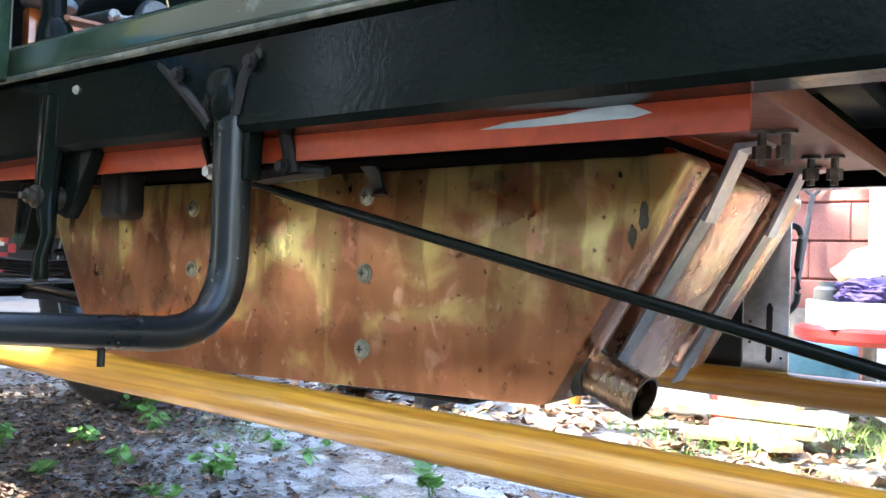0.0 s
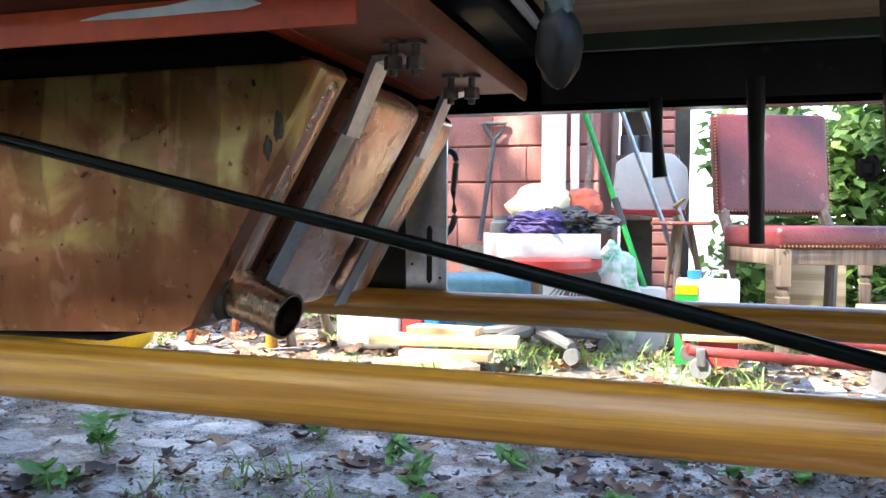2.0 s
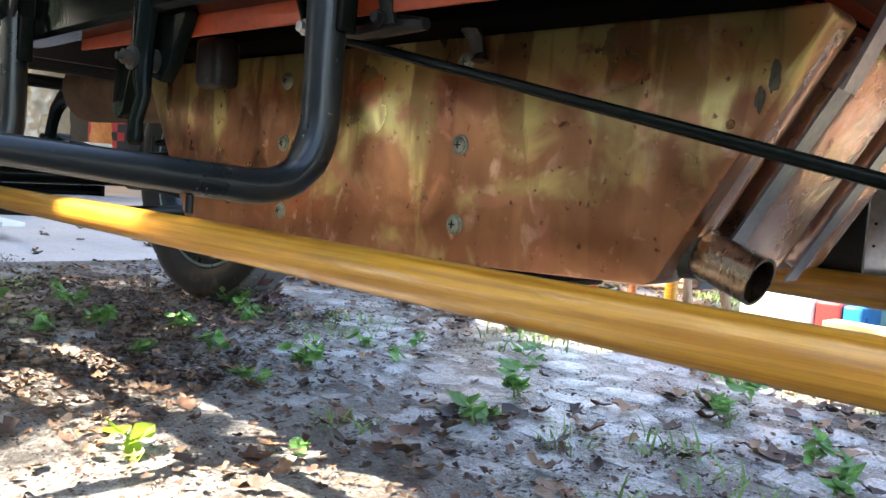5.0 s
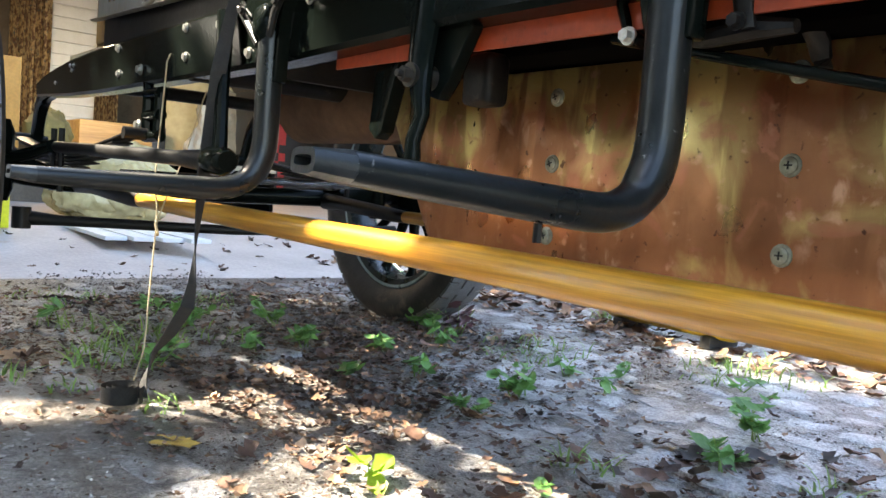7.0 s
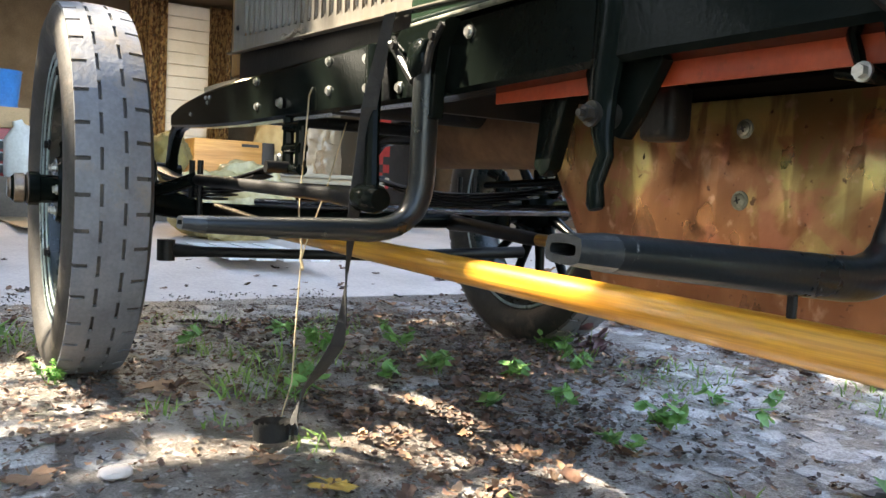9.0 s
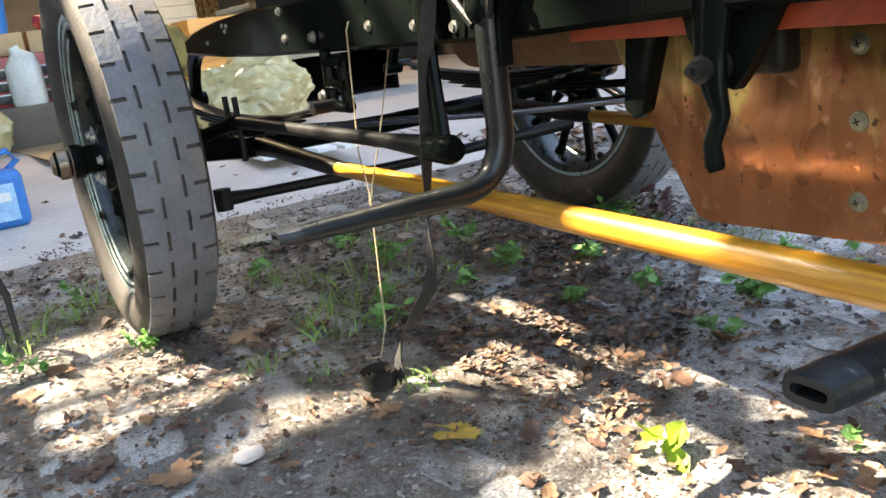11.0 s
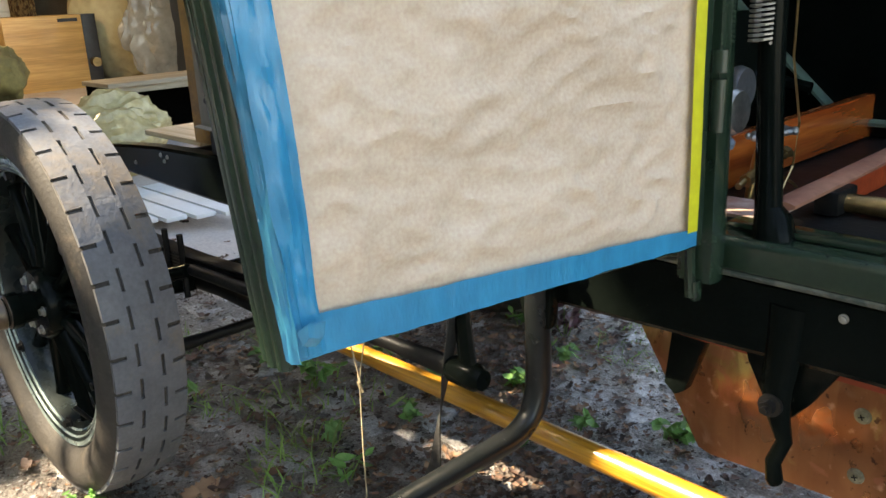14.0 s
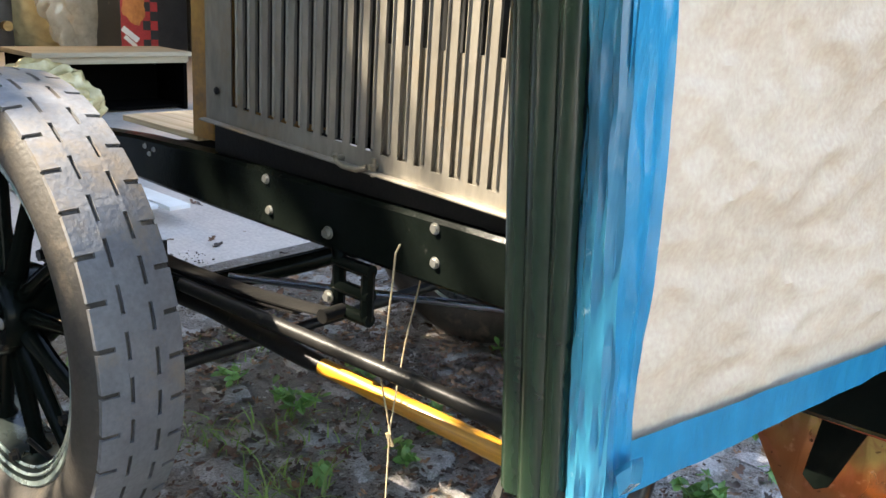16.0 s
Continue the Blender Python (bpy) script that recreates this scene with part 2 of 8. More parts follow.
    L.new(ranged(noise_at(14, (1, 1, 0.6), 5), 0.3, 0.7, 0.24, 0.48), b.inputs["Roughness"])
    bp = N.new("ShaderNodeBump")
    bp.inputs["Strength"].default_value, bp.inputs["Distance"].default_value = 0.5, 0.014
    L.new(noise_at(7, (1, 1, 1), 3), bp.inputs["Height"])
    b2 = N.new("ShaderNodeBump")
    b2.inputs["Strength"].default_value, b2.inputs["Distance"].default_value = 0.45, 0.005
    L.new(noise_at(30, (1, 1, 0.8), 3), b2.inputs["Height"])
    L.new(bp.outputs[0], b2.inputs["Normal"])
    L.new(b2.outputs[0], b.inputs["Normal"])
    return m


def tyre_mat():
    """Grey aged tread rubber with tan mud on the lower parts of the sidewall."""
    return mat("tyre_rubber", (0.056, 0.048, 0.039), (0.027, 0.024, 0.021), 0.6, 0, 9, 0.3, 120, dirt=(0.14, 0.11, 0.078), dirt_amount=0.16, dirt_scale=7, spec=0.4)


BLACK = mat("black_enamel", (0.0030, 0.0046, 0.0036), (0.005, 0.0068, 0.0056), 0.11, 0, 10, 0.08, 160, coat=0.0, dirt=(0.06, 0.055, 0.05), dirt_amount=-0.16, dirt_scale=40, spec=0.055)
BLACK_DULL = mat("dusty_black_paint", (0.007, 0.007, 0.0068), (0.014, 0.013, 0.012), 0.42, 0, 12, 0.15, 150, dirt=(0.08, 0.07, 0.055), dirt_amount=-0.04, dirt_scale=22, spec=0.2)
TUBE_BLACK = mat("black_tube_paint", (0.006, 0.008, 0.008), (0.012, 0.013, 0.013), 0.3, 0, 14, 0.05, 200, coat=0.05, dirt=(0.30, 0.29, 0.27), dirt_amount=-0.08, dirt_scale=75, spec=0.3)
WORN_TUBE = mat("worn_tube_end", (0.024, 0.026, 0.027), (0.008, 0.010, 0.010), 0.35, 0.1, 26, 0.15, 140, dirt=(0.20, 0.195, 0.185), dirt_amount=0.02, dirt_scale=40)
GREEN = mat("dark_green_body_paint", (0.013, 0.027, 0.016), (0.020, 0.039, 0.022), 0.22, 0, 5, 0.06, 90, coat=0.35, spec=0.5, dirt=(0.13, 0.14, 0.11), dirt_amount=-0.02, dirt_scale=14)
ORANGE = mat("orange_primer", (0.42, 0.062, 0.016), (0.27, 0.034, 0.010), 0.45, 0, 8, 0.1, 120, dirt=(0.05, 0.02, 0.012), dirt_amount=0.1, dirt_scale=9)
COPPER = copper_mat()
COPPER_RAW = mat("bright_beaten_copper", (0.86, 0.60, 0.48), (0.56, 0.30, 0.20), 0.26, 0.9, 9, 1.0, 24, stretch=(1, 1, 1), dirt=(0.20, 0.08, 0.05), dirt_amount=-0.02, dirt_scale=14)
# dark copper whose colour carries the shade between the ducts
COPPER_DARK = mat("shaded_copper", (0.16, 0.055, 0.03), (0.06, 0.025, 0.016), 0.45, 0.6, 14, 0.2, 60)
STEEL = mat("bare_steel_strip", (0.56, 0.58, 0.60), (0.36, 0.36, 0.37), 0.35, 0.9, 16, 0.1, 140, dirt=(0.12, 0.07, 0.04), dirt_amount=0.05, dirt_scale=30)
BRIGHT_STRAP = mat("bright_steel", (0.52, 0.55, 0.60), (0.34, 0.35, 0.38), 0.32, 0.75, 16, 0.1, 140, dirt=(0.16, 0.12, 0.09), dirt_amount=0.0, dirt_scale=26)
GALV = mat("galvanised_strap", (0.30, 0.31, 0.33), (0.18, 0.18, 0.19), 0.35, 0.6, 16, 0.1, 140, dirt=(0.14, 0.08, 0.05), dirt_amount=0.0, dirt_scale=30)
BOLT = mat("zinc_bolt_steel", (0.55, 0.54, 0.50), (0.34, 0.33, 0.30), 0.35, 0.85, 40, 0.1, 200)
BRASS = mat("aged_brass_fitting", (0.52, 0.36, 0.16), (0.28, 0.19, 0.09), 0.32, 0.95, 18, 0.1, 120)
VERDIGRIS = mat("verdigris_solder", (0.085, 0.080, 0.055), (0.04, 0.034, 0.025), 0.6, 0.4, 40, 0.5, 110)
PERCH = wood_mat("varnished_ash", (0.53, 0.255, 0.028), (0.36, 0.148, 0.014), "x", 0.3, 0.45, 75)
MAHOGANY = wood_mat("varnished_mahogany", (0.42, 0.10, 0.03), (0.26, 0.05, 0.015), "x", 0.2, 0.7, 22)
PINE = wood_mat("raw_pine", (0.66, 0.52, 0.33), (0.48, 0.34, 0.18), "x", 0.6, 0.0, 24)
OLD_WOOD = wood_mat("weathered_wood", (0.30, 0.22, 0.15), (0.18, 0.12, 0.08), "z", 0.7, 0.0, 24)
GREY_WOOD = wood_mat("greyed_oak", (0.20, 0.15, 0.115), (0.125, 0.09, 0.068), "z", 0.6, 0.0, 24)
PLY = wood_mat("plywood", (0.42, 0.30, 0.17), (0.31, 0.21, 0.115), "x", 0.6, 0.0, 12)
TYRE = tyre_mat()
TREAD = mat("grey_tread_rubber", (0.155, 0.158, 0.166), (0.105, 0.106, 0.112), 0.52, 0, 9, 0.3, 120, dirt=(0.20, 0.155, 0.105), dirt_amount=0.32, dirt_scale=4)
# pale colour stands for the highlight rings along the rim
RIM_EDGE = mat("rim_highlight", (0.42, 0.50, 0.47), (0.22, 0.28, 0.26), 0.3, 0.5, 14, 0.05, 120)
SCREW = mat("greenish_tinned_screw", (0.34, 0.35, 0.27), (0.17, 0.16, 0.11), 0.45, 0.7, 60, 0.2, 200)
WHEEL_PAINT = mat("grey_green_rim_paint", (0.022, 0.030, 0.028), (0.010, 0.014, 0.013), 0.28, 0.1, 12, 0.05, 120, dirt=(0.06, 0.05, 0.04), dirt_amount=-0.05, dirt_scale=14)
PAPER = mat("brown_masking_paper", (0.74, 0.565, 0.415), (0.59, 0.435, 0.305), 0.75, 0, 4, 0.1, 260)
BLUE_TAPE = mat("blue_masking_tape", (0.014, 0.275, 0.47), (0.009, 0.19, 0.35), 0.3, 0, 9, 0.35, 90, coat=0.25, stretch=(1, 1, 0.35), dirt=(0.55, 0.66, 0.72), dirt_amount=-0.17, dirt_scale=120)
BLUE_FILM = mat("thin_blue_film", (0.045, 0.30, 0.46), (0.012, 0.13, 0.22), 0.24, 0, 16, 0.6, 60, coat=0.5, stretch=(1, 1, 0.12), spread=0.25, dirt=(0.45, 0.62, 0.70), dirt_amount=-0.06, dirt_scale=45)
YELLOW_TAPE = mat("yellow_masking_tape", (0.72, 0.66, 0.03), (0.62, 0.56, 0.02), 0.5, 0, 12, 0.15, 90)
HOOD = mat("bare_hood_metal", (0.29, 0.265, 0.22), (0.18, 0.16, 0.13), 0.42, 0.4, 6, 0.12, 90, stretch=(1, 1, 0.3), dirt=(0.22, 0.17, 0.11), dirt_amount=0.15, dirt_scale=7)
# near-zero colour that stands in for deep shade
SHADE_BLACK = mat("shade_black", (0.0025, 0.0022, 0.002), None, 0.95, 0, 10, 0, spec=0.02)
# near-black that paints the shade inside slots and holes
HOLE_SHADE = mat("hole_shade", (0.010, 0.010, 0.010), None, 0.8, 0, 10, 0)
STONE = earth_mat("cobble_stone", (0.34, 0.33, 0.315), (0.105, 0.086, 0.068), (0.48, 0.475, 0.47), 0.2, 0.6)
GRIT = mat("grit", (0.36, 0.33, 0.29), (0.22, 0.2, 0.17), 0.8, 0, 30, 0.2, 100, vary=0.5, island=True)
STONE_CHIP = mat("stone_chip", (0.55, 0.54, 0.51), (0.4, 0.39, 0.36), 0.7, 0, 30, 0.2, 100, vary=0.4, island=True)
DARK_CRUMB = mat("dark_leaf_mould", (0.085, 0.058, 0.042), (0.045, 0.032, 0.025), 0.7, 0, 40, 0.2, 120, vary=0.5, island=True)
LEAF_BROWN = mat("dead_leaf", (0.15, 0.078, 0.048), (0.065, 0.034, 0.023), 0.7, 0, 40, 0.3, 160, vary=0.6, island=True)
LEAF_TAN = mat("dry_tan_leaf", (0.30, 0.175, 0.095), (0.17, 0.09, 0.048), 0.65, 0, 40, 0.3, 160, vary=0.35, island=True)
LEAF_YELLOW = mat("yellow_fallen_leaf", (0.52, 0.36, 0.07), (0.40, 0.23, 0.045), 0.6, 0, 30, 0.3, 140)
WEED = mat("weed_leaf", (0.24, 0.46, 0.14), (0.15, 0.34, 0.09), 0.42, 0, 30, 0.2, 140, vary=0.4, island=True)
LEAF_FRESH = mat("yellow_green_leaf", (0.34, 0.48, 0.05), (0.25, 0.38, 0.04), 0.5, 0, 30, 0.2, 140)
GRASS = mat("grass_blade", (0.20, 0.38, 0.08), (0.27, 0.37, 0.12), 0.55, 0, 6, 0.1, 140, vary=0.4, island=True)
HEDGE = mat("hedge_leaf", (0.12, 0.24, 0.045), (0.18, 0.30, 0.07), 0.45, 0, 3, 0.1, 100, vary=0.5, island=True)
BACKLIT = mat("sunlit_shrub_leaf", (0.15, 0.27, 0.06), (0.22, 0.33, 0.10), 0.45, 0, 3, 0.1, 100, vary=0.5, island=True)
HEDGE_LEAF = mat("dark_hedge_leaf", (0.04, 0.085, 0.022), (0.06, 0.11, 0.03), 0.5, 0, 3, 0.1, 100, vary=0.4, island=True)
for leafy in (BACKLIT, WEED, GRASS, LEAF_FRESH):
    nt = leafy.node_tree
    thin, both, pb = nt.nodes.new("ShaderNodeBsdfTranslucent"), nt.nodes.new("ShaderNodeMixShader"), nt.nodes["Principled BSDF"]
    both.inputs[0].default_value = 0.4
    nt.links.new(pb.inputs["Base Color"].links[0].from_socket, thin.inputs["Color"])
    nt.links.new(pb.outputs[0], both.inputs[1])
    nt.links.new(thin.outputs[0], both.inputs[2])
    nt.links.new(both.outputs[0], nt.nodes["Material Output"].inputs["Surface"])
BARK = mat("bark", (0.10, 0.075, 0.055), (0.05, 0.038, 0.028), 0.9, 0, 14, 0.6, 60, stretch=(1, 1, 0.3))
RED_BLOCK = mat("red_painted_block", (0.47, 0.205, 0.17), (0.38, 0.155, 0.13), 0.8, 0, 5, 0.5, 90, vary=0.10, dirt=(0.25, 0.10, 0.075), dirt_amount=0.15, dirt_scale=6)
MORTAR = mat("red_painted_mortar", (0.24, 0.075, 0.06), (0.18, 0.06, 0.05), 0.9, 0, 14, 0.5, 120)
CONCRETE = mat("dusty_concrete", (0.54, 0.475, 0.43), (0.43, 0.375, 0.335), 0.85, 0, 2.2, 0.35, 70, dirt=(0.40, 0.22, 0.11), dirt_amount=-0.02, dirt_scale=1.6)
WHITE_PAINT = mat("white_paint", (0.80, 0.80, 0.78), (0.70, 0.70, 0.67), 0.5, 0, 5, 0.1, 80)
WHITE_PLASTIC = mat("white_plastic", (0.78, 0.78, 0.75), (0.68, 0.68, 0.65), 0.4, 0, 8, 0.1, 60, dirt=(0.35, 0.32, 0.27), dirt_amount=0.0, dirt_scale=14)
RED_PLASTIC = mat("red_plastic", (0.46, 0.05, 0.05), (0.34, 0.035, 0.035), 0.35, 0, 8, 0.08, 80)
BLUE_PLASTIC = mat("blue_plastic", (0.02, 0.20, 0.55), (0.015, 0.14, 0.42), 0.32, 0, 8, 0.08, 80)
AQUA_PLASTIC = mat("aqua_plastic", (0.16, 0.38, 0.46), (0.10, 0.28, 0.36), 0.45, 0, 8, 0.1, 80)
YELLOW_PAINT = mat("yellow_tank_paint", (0.78, 0.50, 0.01), (0.66, 0.40, 0.01), 0.32, 0, 8, 0.06, 90)
BURGUNDY = mat("burgundy_leather", (0.15, 0.032, 0.036), (0.10, 0.020, 0.024), 0.33, 0, 7, 0.3, 120, dirt=(0.34, 0.19, 0.18), dirt_amount=0.08, dirt_scale=10)
CARDBOARD = mat("cardboard", (0.46, 0.31, 0.17), (0.38, 0.25, 0.13), 0.85, 0, 4, 0.15, 110)
GREY_PLASTIC = mat("grey_plastic", (0.20, 0.205, 0.205), (0.14, 0.145, 0.145), 0.5, 0, 10, 0.1, 90)
DARK_GREY = mat("dark_grey_grip", (0.10, 0.10, 0.105), (0.06, 0.06, 0.065), 0.5, 0, 10, 0.1, 90)
BLACK_PLASTIC = mat("black_plastic", (0.02, 0.021, 0.023), (0.035, 0.036, 0.038), 0.42, 0, 12, 0.1, 120, dirt=(0.14, 0.12, 0.09), dirt_amount=0.0, dirt_scale=20)
GREEN_PAINT = mat("bright_green_paint", (0.02, 0.36, 0.07), (0.015, 0.28, 0.05), 0.35, 0, 9, 0.06, 90)
WEBBING = mat("black_webbing", (0.018, 0.017, 0.016), (0.035, 0.032, 0.028), 0.8, 0, 60, 0.4, 300)
STRING = mat("tan_string", (0.52, 0.42, 0.26), (0.40, 0.31, 0.18), 0.85, 0, 60, 0.3, 300)
DARK_WALL = mat("garage_board_wall", (0.16, 0.13, 0.10), (0.10, 0.08, 0.06), 0.85, 0, 3, 0.3, 60)
HAZY_FILM = mat("hazy_torn_film", (0.36, 0.335, 0.28), (0.24, 0.22, 0.18), 0.25, 0, 9, 0.5, 40, coat=0.4)
CLEAR_FILM = mat("cloudy_plastic_film", (0.52, 0.43, 0.22), (0.34, 0.27, 0.12), 0.22, 0, 12, 0.5, 40, coat=0.1)
WHITE_FILM = mat("white_plastic_bag", (0.66, 0.655, 0.65), (0.54, 0.53, 0.53), 0.3, 0, 9, 0.5, 40, coat=0.3)


# ---- builders ----
THING = {}


def empty(name, at, label, category, group=""):
    ob = new(name)
    ob.empty_display_size = 0.1
    ob.matrix_basis = Matrix.Translation(at)
    THING[ob] = Matrix.Translation(at).inverted()
    return tagged(ob, label, category, group)


def mesh_ob(name, bm, material, smooth=True):
    me = bpy.data.meshes.new(name)
    bmesh.ops.recalc_face_normals(bm, faces=bm.faces)
    bm.to_mesh(me)
    bm.free()
    for x in (material if isinstance(material, (list, tuple)) else [material]):
        me.materials.append(x)
    if smooth:
        me.shade_smooth()
        me.set_sharp_from_angle(angle=radians(38))
    return new(name, me)


def part(name, bm, material, parent, label="", smooth=True):
    ob = mesh_ob(name, bm, material, smooth)
    ob.parent = parent
    ob.matrix_parent_inverse = THING.get(parent, Matrix())
    return tagged(ob, label)


def thing(name, bm, material, label, category, group="", kind="", smooth=True):
    return tagged(mesh_ob(name, bm, material, smooth), label, category, group, kind)


def piece(name, me, m, parent):
    ob = new(name, me)
    ob.parent = parent
    ob.matrix_parent_inverse = THING.get(parent, Matrix())
    ob.matrix_basis = m
    return ob


def box(bm, lo, hi, bevel=0.004, m=None, seg=2):
    """A bevelled block between two corners, turned by m."""
    c = [(a + b) / 2 for a, b in zip(lo, hi)]
    s = [abs(b - a) for a, b in zip(lo, hi)]
    r = bmesh.ops.create_cube(bm, size=1.0, matrix=(m or Matrix()) @ Matrix.Translation(c) @ Matrix.Diagonal((*s, 1)))
    if bevel:
        es = list({e for v in r["verts"] for e in v.link_edges})
        bmesh.ops.bevel(bm, geom=es, offset=min(bevel, min(s) * 0.45), segments=seg, profile=0.6, affect="EDGES")
    return bm


def ring_at(bm, centre, tangent, up, radii, n=12, power=2.0):
    t = Vector(tangent).normalized()
    u = Vector(up)
    s = t.cross(u)
    if s.length < 1e-4:
        s = t.cross(Vector((0.3, 0.8, 0.5)))
    s.normalize()
    u = s.cross(t)
    out = []
    for i in range(n):
        a = 2 * math.pi * (i + 0.5) / n
        ca, sa = math.cos(a), math.sin(a)
        k = (abs(ca) ** power + abs(sa) ** power) ** (-1 / power)
        out.append(bm.verts.new(Vector(centre) + s * ca * k * radii[0] + u * sa * k * radii[1]))
    return out


def tube(bm, pts, radii, n=12, caps=True, up=(0, 0, 1), power=2.0):
    """A tube through points; radii: one number, a list, or pairs (across, up); power above 2 squares the section."""
    pts = [Vector(p) for p in pts]
    rr = radii if isinstance(radii, list) else [radii] * len(pts)
    rr = [r if isinstance(r, tuple) else (r, r) for r in rr]
    last = None
    for i, p in enumerate(pts):
        t = (pts[min(i + 1, len(pts) - 1)] - pts[max(i - 1, 0)])
        ring = ring_at(bm, p, t, up, rr[i], n, power)
        if last:
            for k in range(n):
                bm.faces.new((last[k], last[(k + 1) % n], ring[(k + 1) % n], ring[k]))
        elif caps:
            bm.faces.new(ring)
        last = ring
    if caps:
        bm.faces.new(last)
    return bm


def bend(a, corner, b, r, n=8):
    """Points of a path from a to b rounded at the corner."""
    a, c, b = Vector(a), Vector(corner), Vector(b)
    p, q = c + (a - c).normalized() * r, c + (b - c).normalized() * r
    return [a] + [(1 - s) ** 2 * p + 2 * s * (1 - s) * c + s * s * q for s in [i / n for i in range(n + 1)]] + [b]


def lathe(bm, profile, centre, axis="y", n=48, closed=False, start=0.0, sweep=2 * math.pi):
    """Revolve (radius, along) pairs about an axis through centre."""
    rows = []
    for i in range(n):
        a = start + sweep * i / n
        row = []
        for r, h in profile:
            ca, sa = r * math.cos(a), r * math.sin(a)
            v = {"y": (ca, h, sa), "z": (ca, sa, h), "x": (h, ca, sa)}[axis]
            row.append(bm.verts.new(Vector(centre) + Vector(v)))
        rows.append(row)
    m = len(profile)
    for i in range(n):
        a, b = rows[i], rows[(i + 1) % n]
        for j in range(m if closed else m - 1):
            bm.faces.new((a[j], a[(j + 1) % m], b[(j + 1) % m], b[j]))
    if not closed:
        for j in (0, m - 1):
            if profile[j][0] > 1e-6:
                bm.faces.new([r[j] for r in rows])
    return bm


def disc_cyl(bm, a, b, r, n=16, r2=None):
    return tube(bm, [a, b], [r, r if r2 is None else r2], n)


def plate(bm, outline, depth, axis="y", at=0.0, bevel=0.0):
    """A flat plate: an outline in the two other axes, pushed out by depth along axis from at."""
    def pt(u, v, h):
        return {"y": (u, h, v), "x": (h, u, v), "z": (u, v, h)}[axis]
    lo = [bm.verts.new(pt(u, v, at)) for u, v in outline]
    hi = [bm.verts.new(pt(u, v, at + depth)) for u, v in outline]
    n = len(outline)
    fs = [bm.faces.new(lo), bm.faces.new(hi[::-1])]
    for i in range(n):
        fs.append(bm.faces.new((lo[i], hi[i], hi[(i + 1) % n], lo[(i + 1) % n])))
    if bevel:
        bmesh.ops.bevel(bm, geom=list({e for f in fs for e in f.edges}), offset=bevel, segments=2, profile=0.6, affect="EDGES")
    return bm


def bolt_head(bm, at, axis, r=0.011, h=0.008, n=6):
    a = Vector(at)
    d = Vector(axis).normalized()
    tube(bm, [a, a + d * h * 0.3], r * 1.45, 14)
    tube(bm, [a + d * h * 0.3, a + d * h], r, n)
    return bm


def sag(a, b, drop, n=14):
    a, b = Vector(a), Vector(b)
    return [a.lerp(b, i / n) - Vector((0, 0, drop * 4 * (i / n) * (1 - i / n))) for i in range(n + 1)]


def B():
    return bmesh.new()


def crumple(bm, centre, size, seed, sub=3, amp=0.35, flat=None, crease=0.0):
    """A lumpy soft form."""
    r = bmesh.ops.create_icosphere(bm, subdivisions=sub, radius=1.0)
    for v in r["verts"]:
        p = v.co.copy()
        k = 1 + amp * noise.noise(p * 1.6 + Vector((seed, 0, 0))) + amp * 0.55 * abs(noise.noise(p * 4.2 + Vector((0, seed, 0)))) * 1.3
        k -= crease * (1 - abs(noise.noise(p * 5.5 + Vector((seed, seed, 0)))) * 3.0) + crease * 0.5 * (1 - abs(noise.noise(p * 11 + Vector((0, 0, seed)))) * 3.0) if crease else 0.0
        q = Vector((p.x * size[0], p.y * size[1], p.z * size[2])) * k
        if flat is not None:
            q.z = max(q.z, -flat)
        v.co = Vector(centre) + q
    return bm




# ---- ground ----
def ground_z(x, y):
    """Low relief of the yard; level under the car, rising as a shallow ramp to the garage slab."""
    if x < -3.3:
        return min(0.16, 0.07 * (-3.3 - x)) - 0.02
    drop = -0.03 * max(0.0, min(y, 6.5) - 2.9)
    near = drop + 0.010 * noise.noise((x * 1.7, y * 1.7, 0.3)) + 0.006 * noise.noise((x * 7, y * 7, 1.3)) + 0.0035 * noise.noise((x * 21, y * 21, 4.3))
    return near - 0.004


def axis_steps(lo, hi, step):
    far = [0.15, 0.4, 0.9, 2, 5, 12, 30, 80, 250, 700, 2000]
    mid = list(np.arange(lo, hi + step / 2, step))
    return [lo - f for f in far[::-1]] + mid + [hi + f for f in far]


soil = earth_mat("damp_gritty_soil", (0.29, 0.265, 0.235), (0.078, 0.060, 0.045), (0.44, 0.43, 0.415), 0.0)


bm = B()
gx, gy = axis_steps(-4.4, 1.6, 0.032), axis_steps(-1.2, 3.4, 0.032)
grid = [[bm.verts.new((x, y, ground_z(x, y))) for y in gy] for x in gx]
for i in range(len(gx) - 1):
    for j in range(len(gy) - 1):
        bm.faces.new((grid[i][j], grid[i + 1][j], grid[i + 1][j + 1], grid[i][j + 1]))
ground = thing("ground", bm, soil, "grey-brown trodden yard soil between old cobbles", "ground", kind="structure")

# ---- garage slab and shell ----
bm = B()
plate(bm, [(-3.35, -0.035), (-3.5, 0.0), (-5.7, 0.152), (-12.0, 0.152), (-12.0, -0.3), (-3.35, -0.3)], 9.0, "y", -3.2)
slab = thing("floor", bm, CONCRETE, "dusty pale concrete garage floor and ramp with stains", "floor", kind="structure")
GX, GY0, GY1, GH = -11.8, -3.1, 5.6, 2.75
for nm, lo, hi in (("wall_west", (GX - 0.15, GY0, 0.15), (GX, GY1, GH)), ("wall_south", (GX, GY0 - 0.15, 0.15), (-4.7, GY0, GH)), ("wall_north", (GX, GY1, 0.15), (-4.7, GY1 + 0.15, GH))):
    thing(nm, box(B(), lo, hi, 0.01), DARK_WALL, "dim unpainted board wall inside the garage", "wall", kind="structure")
